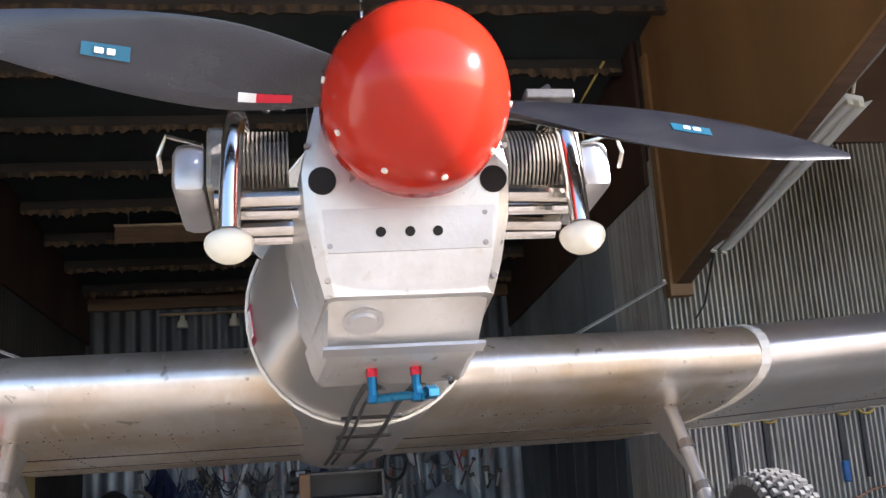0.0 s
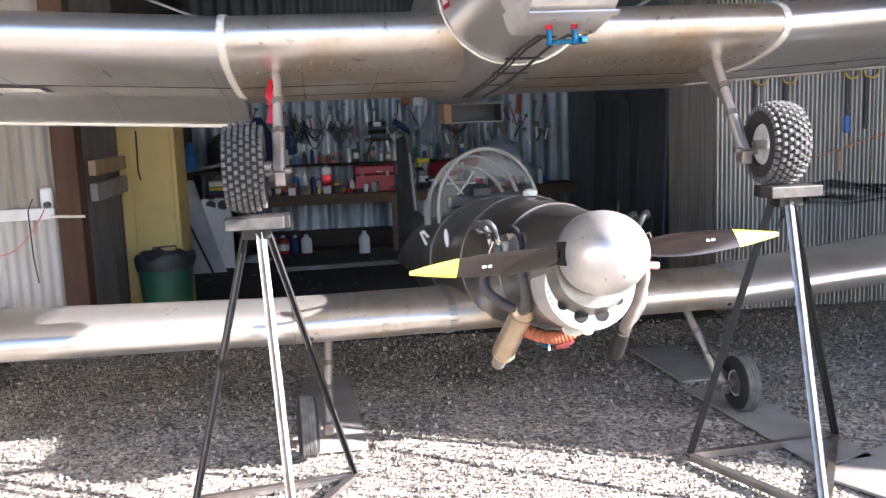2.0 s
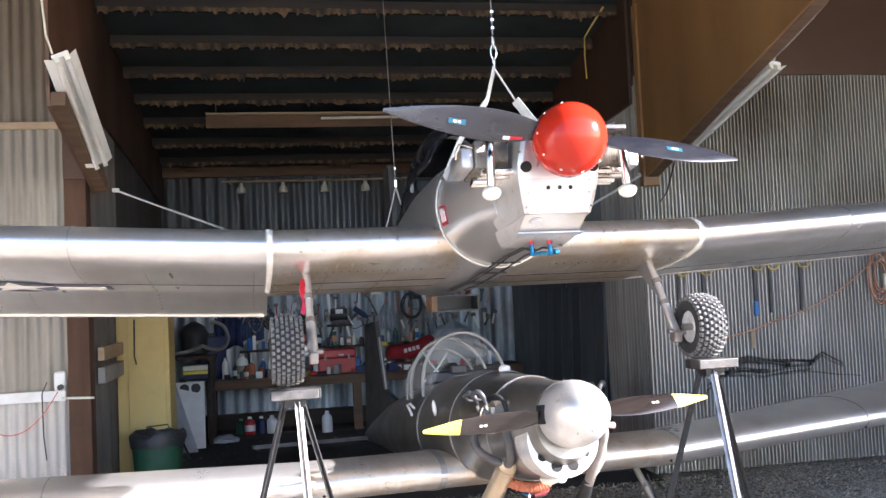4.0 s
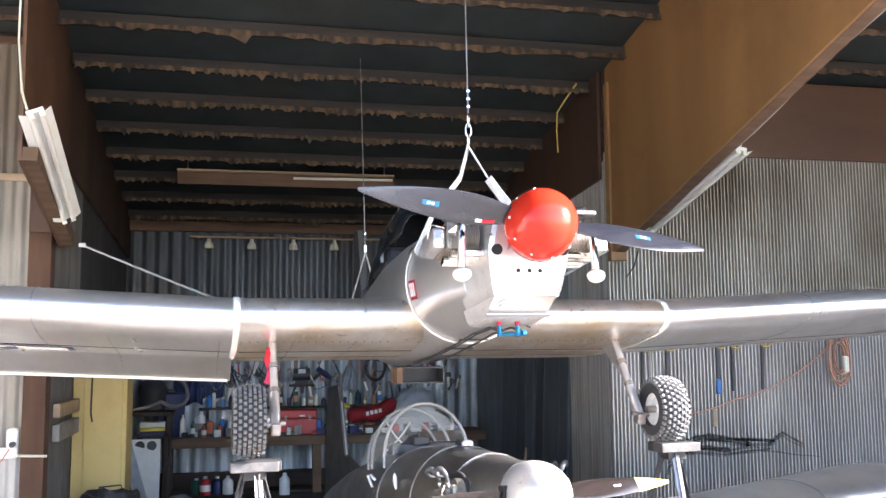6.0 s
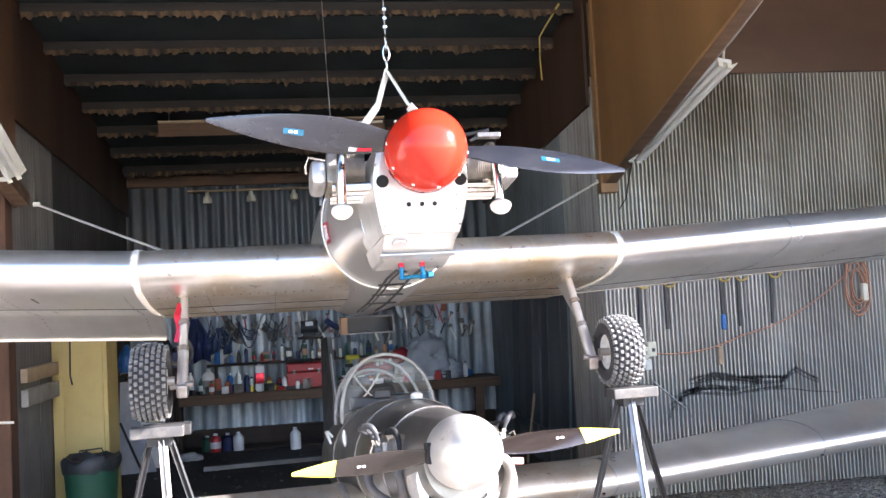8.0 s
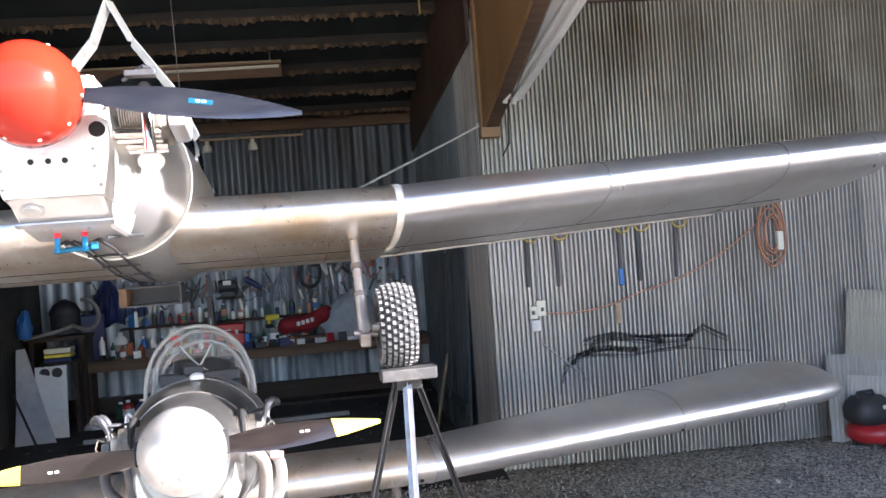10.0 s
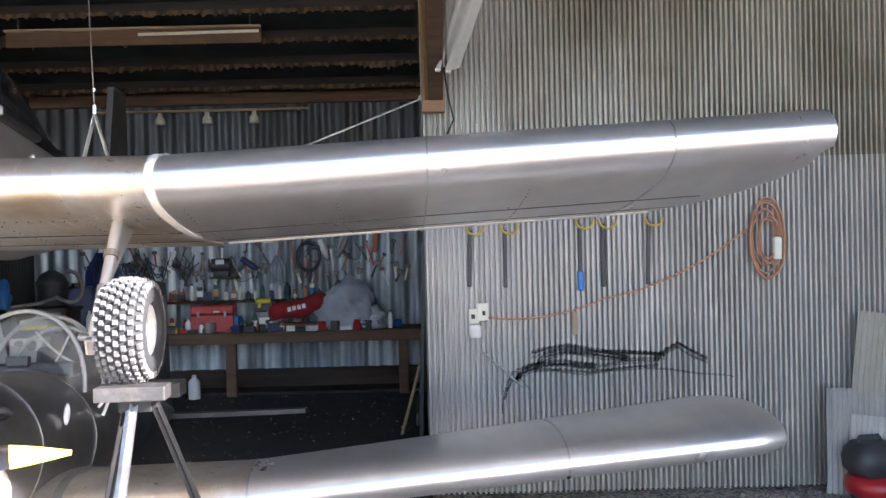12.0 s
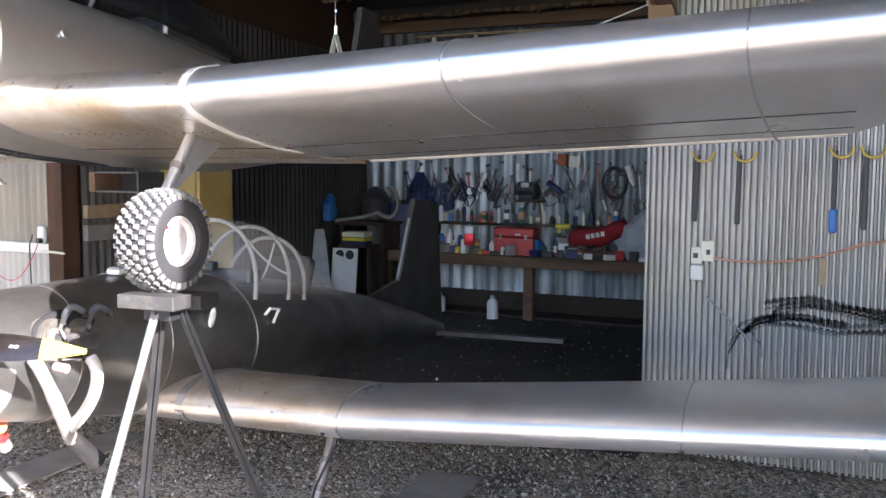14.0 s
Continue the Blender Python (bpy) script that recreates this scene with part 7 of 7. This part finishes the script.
def tool_bag():
    """Long zipped bag slumped over a board, one end propped up."""
    bm = bmesh.new()
    rings = []
    for i in range(23):
        f = i / 22
        e = min(1.0, 0.35 + 3 * math.sin(math.pi * f))
        sagging = 0.02 * math.sin(f * 9)
        ring = []
        for k in range(18):
            a = 2 * math.pi * k / 18
            w = 1 + 0.13 * noise.noise(Vector((f * 9, math.cos(a) * 2, math.sin(a) * 2)))
            ring.append((-0.32 + 0.64 * f, 0.11 * e * w * math.cos(a), sagging + 0.09 * e * w * math.sin(a)))
        rings.append(ring)
    loft(bm, rings)
    bmesh.ops.rotate(bm, cent=(0, 0, 0), matrix=Matrix.Rotation(radians(-13), 3, "Y"), verts=bm.verts)
    bmesh.ops.translate(bm, vec=(0.98, 9.18, BENCH_Z + 0.235), verts=bm.verts)
    bag = tagged(part("tool_bag", bm, M_REDCLOTH, smooth=70), "slumped dark red cloth bag on the workbench", "bag")
    for k in range(4):
        bm = bmesh.new()
        box(bm, (0.9 + k * 0.05, 9.064, BENCH_Z + 0.225 + k * 0.011), (0.036, 0.006, 0.045), rot=(0, -8, 0))
        part("print_bar", bm, M_WHITE, bag, "pale printed bars")


tool_bag()
bm = bmesh.new()
box(bm, (0.95, 9.16, BENCH_Z + 0.04), (0.56, 0.2, 0.08), bevel=0.006)
tagged(part("wood_plank", bm, M_WOOD), "brown wooden crate board under the bag", "plank")
bm = bmesh.new()
box(bm, (1.2, 9.24, BENCH_Z + 0.13), (0.2, 0.16, 0.1), bevel=0.01)
box(bm, (1.2, 9.24, BENCH_Z + 0.04), (0.24, 0.2, 0.08), bevel=0.006)
tagged(part("tool_case", bm, M_BLACK), "black tool case under the red bag", "case")
soft_heap("dust_sheet", (1.5, 9.24, BENCH_Z), (0.3, 0.2, 0.33), M_GREYCLOTH, "crumpled grey plastic dust sheet heaped on the bench", "sheet", 7)
soft_heap("dust_sheet", (1.72, 9.2, BENCH_Z), (0.22, 0.16, 0.14), M_GREYCLOTH, "crumpled grey dust sheet on the bench end", "sheet", 9)
can("hand_tool_stand", 0.62, 9.16, BENCH_Z, 0.05, 0.2, M_CARD, "grey carton with white print on the bench", "carton", G, M_WHITE, True, M_BLACK)


def drill():
    d = thing("cordless_drill", pose(0.62, 9.14, BENCH_Z + 0.215, 0, 0, 20), "yellow and black cordless drill on a carton", "drill")
    bm = bmesh.new()
    rod(bm, (-0.08, 0, 0.1), (0.07, 0, 0.1), 0.03, seg=14)
    box(bm, (-0.04, 0, 0.05), (0.035, 0.03, 0.1), rot=(0, 10, 0), bevel=0.008)
    part("body", bm, M_YELLOW, d, smooth=40)
    bm = bmesh.new()
    rod(bm, (0.07, 0, 0.1), (0.12, 0, 0.1), 0.02, 0.012, 12)
    part("chuck", bm, M_BLACK, d)
    bm = bmesh.new()
    box(bm, (-0.05, 0, 0.01), (0.08, 0.06, 0.04), bevel=0.006)
    part("battery", bm, M_BLACK, d)


drill()


def bench_grinder(x, z, label):
    g = thing("bench_motor", pose(x, 9.38, z), label, "machine", "machines by the bench")
    bm = bmesh.new()
    rod(bm, (-0.1, 0, 0.12), (0.1, 0, 0.12), 0.075, seg=20)
    box(bm, (0, 0, 0.03), (0.16, 0.12, 0.06), bevel=0.01)
    part("body", bm, M_BLACK, g, smooth=40)
    bm = bmesh.new()
    box(bm, (0, -0.08, 0.16), (0.09, 0.02, 0.05), bevel=0.004)
    part("plate", bm, M_WHITE, g)
    bm = bmesh.new()
    lathe(bm, [(-0.02, 0.02), (-0.02, 0.07), (0.02, 0.07), (0.02, 0.02)], "x", 20, (-0.15, 0, 0.12))
    part("wheel", bm, M_CARD, g)


bm = bmesh.new()
box(bm, (0.15, 9.46, 1.22), (0.3, 0.14, 0.025), bevel=0.003)
tagged(part("small_shelf", bm, M_WOOD_DK), "small dark wall shelf above the toolbox", "shelf", "wall shelves")
bench_grinder(0.14, 1.2325, "black motor unit with a white plate on a wall shelf")


def vacuum():
    v = thing("shop_vacuum", pose(-1.55, 9.1, 0.98), "black shop vacuum with a curled grey hose on a shelf", "vacuum")
    bm = bmesh.new()
    lathe(bm, [(0, 0.13), (0.02, 0.15), (0.2, 0.15), (0.22, 0.16), (0.25, 0.16), (0.32, 0.12), (0.36, 0.06), (0.38, 0.02)], "z", 24)
    part("drum", bm, M_BLACK, v, smooth=40)
    bm = bmesh.new()
    tube(bm, bez((0.1, -0.12, 0.1), (0.5, -0.3, -0.1), (0.45, -0.2, 0.4), (0.2, -0.1, 0.36), 26), [0.02 + 0.002 * (i % 2) for i in range(27)], 10)
    tube(bm, bez((0.1, -0.12, 0.1), (-0.1, -0.3, 0.0), (-0.3, -0.25, 0.05), (-0.5, -0.2, -0.05), 20), 0.02, 10)
    part("hose", bm, M_CARD, v, "ribbed grey hose", smooth=60)
    bm = bmesh.new()
    box(bm, (0, 0, 0.3), (0.2, 0.12, 0.05), bevel=0.01)
    part("band", bm, M_BLACK, v)


vacuum()
bm = bmesh.new()
box(bm, (-1.6, 9.1, 0.955), (0.6, 0.5, 0.04), bevel=0.004)
for x in (-1.85, -1.35):
    box(bm, (x, 9.1, 0.468), (0.05, 0.46, 0.935), bevel=0.004)
tagged(part("side_table", bm, M_WOOD_DK), "dark timber side table in the bay corner", "table")
can("navy_crate", -1.38, 9.35, BENCH_Z + 0.0, 0.16, 0.5, M_NAVY, "large navy plastic crate at the bench end", "crate", G, None, True, M_BLACK)
for x, z, h2, mt, lab in ((-1.5, 0.86, 0.05, M_CREAM, "cream cardboard box lying on the shelf"), (-1.5, 0.81, 0.035, M_YELLOW, "yellow flat carton lying on the shelf"), (-1.5, 0.765, 0.035, M_NAVY, "navy flat carton lying on the shelf")):
    bm = bmesh.new()
    box(bm, (x, 8.62, z), (0.26, 0.2, h2), rot=(0, 0, 3), bevel=0.004)
    tagged(part("flat_carton", bm, mt), lab, "carton", "stacked cartons")
bm = bmesh.new()
box(bm, (-1.5, 8.66, 0.735), (0.34, 0.3, 0.022), bevel=0.003)
for x in (-1.64, -1.36):
    box(bm, (x, 8.72, 0.362), (0.04, 0.2, 0.724))
tagged(part("stand_shelf", bm, M_WOOD_DK), "small dark stand holding flat cartons", "stand")
bm = bmesh.new()
box(bm, (-1.55, 8.42, 0.36), (0.3, 0.02, 0.72), rot=(-7, 0, 2), bevel=0.003)
wb = tagged(part("white_board", bm, M_WHITE), "white board leaning against the stand", "board")
for dx in (-0.06, 0.06):
    bm = bmesh.new()
    lathe(bm, [(-0.006, 0.02), (-0.006, 0.05), (0.006, 0.05), (0.006, 0.02)], "y", 20, (-1.55 + dx, 8.448, 0.65))
    part("ring_mark", bm, M_BLACK, wb)
bm = bmesh.new()
rings = []
for i in range(9):
    f = i / 8
    x0, x1 = -1.83 + 0.02 * f, -1.45 - 0.3 * f
    d = 0.02 * math.sin(f * 5)
    rings.append([(x0, 8.1 + 0.2 * f + d, 0.0 + 0.92 * f), (x0, 8.106 + 0.2 * f + d, 0.92 * f), (x1, 8.14 + 0.2 * f - d, 0.92 * f), (x1, 8.134 + 0.2 * f - d, 0.92 * f)])
loft(bm, rings)
tagged(part("grey_tarp", bm, M_GREYCLOTH, smooth=60), "grey plastic sheet draped against the bay wall", "tarp")
bm = bmesh.new()
rod(bm, (-1.75, 7.9, 0.55), (-1.5, 7.75, 0.0), 0.012, seg=8)
tagged(part("thin_pipe", bm, M_STEEL_BLACK), "dark pipe leaning by the grey sheet", "pipe")
soft_heap("work_jacket", (-1.8, 8.55, 1.0), (0.07, 0.08, 0.17), M_BLUE, "blue jacket hung on the bay wall", "jacket", 15)
for x, y, mt, h2, lab in ((-0.07, 8.9, M_WHITE, 0.25, "white plastic jug standing under the bench"), (-0.95, 8.95, M_REDBOX, 0.2, "red and white fluid bottle under the bench"), (-0.82, 9.0, M_NAVY, 0.19, "purple-blue fluid jug under the bench"), (-0.7, 8.95, M_WHITE, 0.2, "white fluid jug under the bench"), (-1.05, 9.05, M_GREENCAN, 0.17, "dark green fluid bottle under the bench")):
    can("fluid_jug", x, y + 0.05, 0.036 if y > 8.93 else 0.0, 0.06, h2, mt, lab, "jug", "jugs under the bench", M_WHITE if mt is M_REDBOX else None)
soft_heap("rag_heap", (-1.2, 8.75, 0.0), (0.13, 0.1, 0.05), M_GREYCLOTH, "crumpled pale rag on the floor", "rag", 21)


# tools hung on the back wall
def hung_tool(x, z, h2, w, mt, label):
    t = thing("hand_tool", pose(x, BACK_Y - 0.035, z, 0, (x * 7310) % 56 - 28), label, "tool", "tools on the back wall")
    bm = bmesh.new()
    box(bm, (0, 0, -h2 / 2), (w * 0.5, 0.015, h2), bevel=0.003)
    part("handle", bm, mt, t)
    bm = bmesh.new()
    box(bm, (0, 0, 0.0), (w * 1.4, 0.02, w), bevel=0.004)
    part("head", bm, M_STEEL_DK, t)
    bm = bmesh.new()
    rod(bm, (0, 0.035, 0.0), (0, -0.012, 0.004), 0.004, seg=6)
    part("nail", bm, M_STEEL, t)


rt = random.Random(21)
for k in range(34):
    x = -1.35 + k * 0.105 + rt.uniform(-0.05, 0.05)
    if x > 2.25:
        break
    mt, nm = ((M_BLACK, "black"), (M_STEEL, "steel"), (M_REDBOX, "red"), (M_ORANGE, "orange"), (M_CREAM, "pale"), (M_STEEL, "chrome"))[rt.randrange(6)]
    hung_tool(x, 1.5 + rt.uniform(-0.1, 0.16), rt.uniform(0.12, 0.3), rt.uniform(0.02, 0.045), mt, nm + " hand tool hung on the back wall")
for x in (-1.2, -1.05, -0.9):
    cord_coil((x, BACK_Y - 0.05, 1.18), 0.1, 0.13, M_CREAM if x > -1.1 else M_BLACK, "coiled cable hung on the back wall", 3)
cord_coil((1.05, BACK_Y - 0.06, 1.42), 0.12, 0.15, M_BLACK, "coiled black cable hung on the back wall", 4)
bm = bmesh.new()
strip(bm, [(0.02, 9.4, 1.62), (0.03, 9.38, 1.45), (0.07, 9.38, 1.25)], (1, 0, 0.2), 0.035, 0.012)
tagged(part("white_hose", bm, M_WHITE), "short white hose hung on the back wall", "hose")
bm = bmesh.new()
rod(bm, (2.12, 7.0, 0.0), (2.3, 7.3, 0.62), 0.014, seg=8)
tagged(part("leaning_stick", bm, M_WOOD_PALE), "thin pale stick leaning on the bay wall", "stick")
# dark boarded doors standing against the bay's right wall
for k, (y0, y1) in enumerate(((6.1, 7.0), (7.1, 8.2))):
    door = thing("dark_panel", pose(BAY_R - 0.09, (y0 + y1) / 2, 0, 0, 2.2, 0), "tall dark boarded door leaning on the bay wall", "panel", "leaning panels")
    n = 4
    w = (y1 - y0) / n
    for i in range(n):
        bm = bmesh.new()
        box(bm, (-0.004 * (i % 2), -(y1 - y0) / 2 + (i + 0.5) * w, 0.95), (0.026, w - 0.006, 1.9 - 0.012 * (i % 3)), bevel=0.003)
        part("board", bm, M_DOORBOARD, door)
    for z in (0.3, 1.6):
        bm = bmesh.new()
        box(bm, (-0.028, 0, z), (0.024, y1 - y0 - 0.04, 0.09), bevel=0.004)
        part("ledge", bm, M_DOORBOARD, door)
# ropes in the roof
bm = bmesh.new()
tube(bm, [(2.2, 5.36, 3.9), (2.1, 5.43, 3.74), (2.05, 5.45, 3.66), (2.045, 5.455, 3.5), (2.05, 5.45, 3.31)], [0.009, 0.008, 0.006, 0.005, 0.006], 6)
tagged(part("yellow_rope", bm, M_YROPE), "yellow rope hanging from the roof corner", "rope")

# more odds and ends along the bench and on the wall behind it
rc = random.Random(77)
for k in range(34):
    x = -1.3 + k * 0.105 + rc.uniform(-0.05, 0.05)
    mt, nm = ((M_BLACK, "black"), (M_STEEL, "steel"), (M_NAVY, "navy"), (M_BLACK, "black"), (M_CREAM, "pale"))[rc.randrange(5)]
    hung_tool(x, 1.27 + rc.uniform(-0.05, 0.07), rc.uniform(0.08, 0.2), rc.uniform(0.025, 0.06), mt, nm + " hand tool hung low on the back wall")
for k in range(30):
    x = -1.1 + k * 0.108 + rc.uniform(-0.03, 0.03)
    mt, nm = ((M_BLACK, "black"), (M_NAVY, "navy"), (M_WHITE, "white"), (M_STEEL_DK, "dark metal"), (M_BLUE, "blue"), (M_ORANGE, "orange"), (M_GREENCAN, "green"))[rc.randrange(7)]
    sq = rc.random() < 0.5
    can("workshop_tin" if sq else "spray_bottle", x, 9.2 + rc.uniform(-0.16, 0.1), BENCH_Z + 0.001, rc.uniform(0.018, 0.042), rc.uniform(0.07, 0.2), mt, nm + (" square tin" if sq else " bottle") + " among the clutter on the workbench", "tin" if sq else "bottle", "clutter on the bench", (None, M_WHITE, M_YELLOW)[rc.randrange(3)], sq, M_BLACK)


# ---- power tools, blue cloths and cables over the bench ----
def power_tool(x, y, z, turn, body, label):
    """Pistol-grip tool hung by its body."""
    t = thing("power_tool", pose(x, y, z, 0, turn, 0), label, "power tool", "power tools on the wall")
    bm = bmesh.new()
    lathe(bm, [(-0.11, 0.012), (-0.105, 0.032), (0.02, 0.036), (0.06, 0.03), (0.1, 0.018), (0.11, 0.012)], "x", 16)
    part("body", bm, body, t, smooth=40)
    bm = bmesh.new()
    box(bm, (-0.05, 0, -0.075), (0.042, 0.036, 0.12), rot=(0, 14, 0), bevel=0.012)
    part("grip", bm, M_BLACK, t, smooth=40)
    bm = bmesh.new()
    rod(bm, (0.11, 0, 0), (0.17, 0, 0), 0.011, 0.007, 10)
    part("nose", bm, M_STEEL, t)
    bm = bmesh.new()
    tube(bm, bez((-0.06, 0, -0.13), (-0.08, -0.01, -0.24), (0.06, -0.02, -0.26), (0.1, 0.0, -0.1), 14), 0.005, 6)
    part("flex", bm, M_BLACK, t, smooth=60)
    bm = bmesh.new()
    rod(bm, (0, 0.04, 0.03), (0, -0.03, 0.035), 0.004, seg=6)
    part("nail", bm, M_STEEL, t)


power_tool(1.22, 9.47, 1.5, 70, M_WHITE, "white pistol-grip power tool hung on the back wall")
power_tool(1.42, 9.47, 1.52, -60, M_CARD, "grey pistol-grip power tool hung on the back wall")
power_tool(0.42, 9.47, 1.36, 35, M_NAVY, "navy pistol-grip power tool hung on the back wall")
power_tool(-0.42, 9.47, 1.42, -65, M_WHITE, "white pistol-grip power tool hung on the back wall")
power_tool(-0.75, 9.47, 1.4, 55, M_STEEL_DK, "dark pistol-grip power tool hung on the back wall")
for x, z, w, mt, lab in ((0.48, 1.66, 0.1, M_ORANGE, "small orange box on a wall hook"), (0.62, 1.64, 0.12, M_CREAM, "cream packet with an orange band on a wall hook"), (1.78, 1.62, 0.05, M_ORANGE, "narrow orange level hung on the back wall")):
    bm = bmesh.new()
    box(bm, (x, 9.5, z), (w, 0.05, 0.12 if w > 0.06 else 0.34), rot=(0, 3, 0), bevel=0.006)
    tagged(part("wall_packet", bm, mt), lab, "box", "packets on the back wall")


def hanging_cloth(x, z, w, h, mt, label, seed):
    """Folded cloth hung from a nail, widening downward."""
    bm = bmesh.new()
    rings = []
    for i in range(13):
        f = i / 12
        row, back = [], []
        for j in range(17):
            g = j / 16 - 0.5
            ww = w * (0.25 + 0.75 * min(1, f * 2.2))
            d = 0.035 * math.sin(g * 26 + seed + 2 * f) * (0.4 + 0.6 * f) + 0.02 * noise.noise(Vector((g * 6, f * 5, seed)))
            row.append((x + g * ww, 9.44 + d, z - h * f - 0.05 * h * math.cos(g * 9 + seed) * f))
            back.append((x + g * ww, 9.452 + d, z - h * f - 0.05 * h * math.cos(g * 9 + seed) * f))
        rings.append(row + back[::-1])
    loft(bm, rings)
    tagged(part("hanging_cloth", bm, mt, smooth=70), label, "cloth", "cloths on the back wall")


hanging_cloth(-1.18, 1.52, 0.34, 0.5, M_NAVY, "dark blue cloth hung over the workbench", 1)
hanging_cloth(-0.9, 1.4, 0.28, 0.3, M_BLUECLOTH, "faded blue cloth hung over the workbench", 4)
hanging_cloth(0.72, 1.45, 0.18, 0.3, M_GREYCLOTH, "grey rag hung on the back wall", 9)
rk = random.Random(9)
for k in range(7):
    x = -1.3 + 0.16 * k + rk.uniform(-0.04, 0.04)
    bundle = thing("cable_bundle", pose(x, 9.47, 1.45), "drooping bundle of dark cables on the back wall", "cable", "cable bundles")
    for j in range(4):
        bm = bmesh.new()
        tube(bm, sag((rk.uniform(-0.05, 0.02), -0.012 * j, rk.uniform(-0.1, 0.1)), (rk.uniform(0.1, 0.25), -0.01 - 0.012 * j, -0.03 + rk.uniform(-0.1, 0.1)), rk.uniform(0.08, 0.24), 12), 0.007, 6)
        part("cable", bm, (M_BLACK, M_NAVY, M_CARD)[k % 3], bundle, smooth=60)
rb = random.Random(31)
for k in range(26):
    x = -1.15 + k * 0.115 + rb.uniform(-0.04, 0.04)
    w, h2 = rb.uniform(0.05, 0.12), rb.uniform(0.03, 0.11)
    mt, nm = ((M_BLACK, "black"), (M_CARD, "grey"), (M_NAVY, "navy"), (M_WHITE, "white"), (M_REDBOX, "red"), (M_STEEL_DK, "dark metal"), (M_BLACK, "black"), (M_NAVY, "navy"))[rb.randrange(8)]
    bm = bmesh.new()
    box(bm, (0, 0, h2 / 2), (w, rb.uniform(0.05, 0.1), h2), bevel=0.006)
    ob = tagged(part("parts_box", bm, mt), nm + " parts box crammed on the workbench", "box", "boxes on the bench")
    ob.matrix_world = pose(x, 9.06 + rb.uniform(0, 0.02), BENCH_Z + 0.001, 0, 0, rb.uniform(-35, 35))
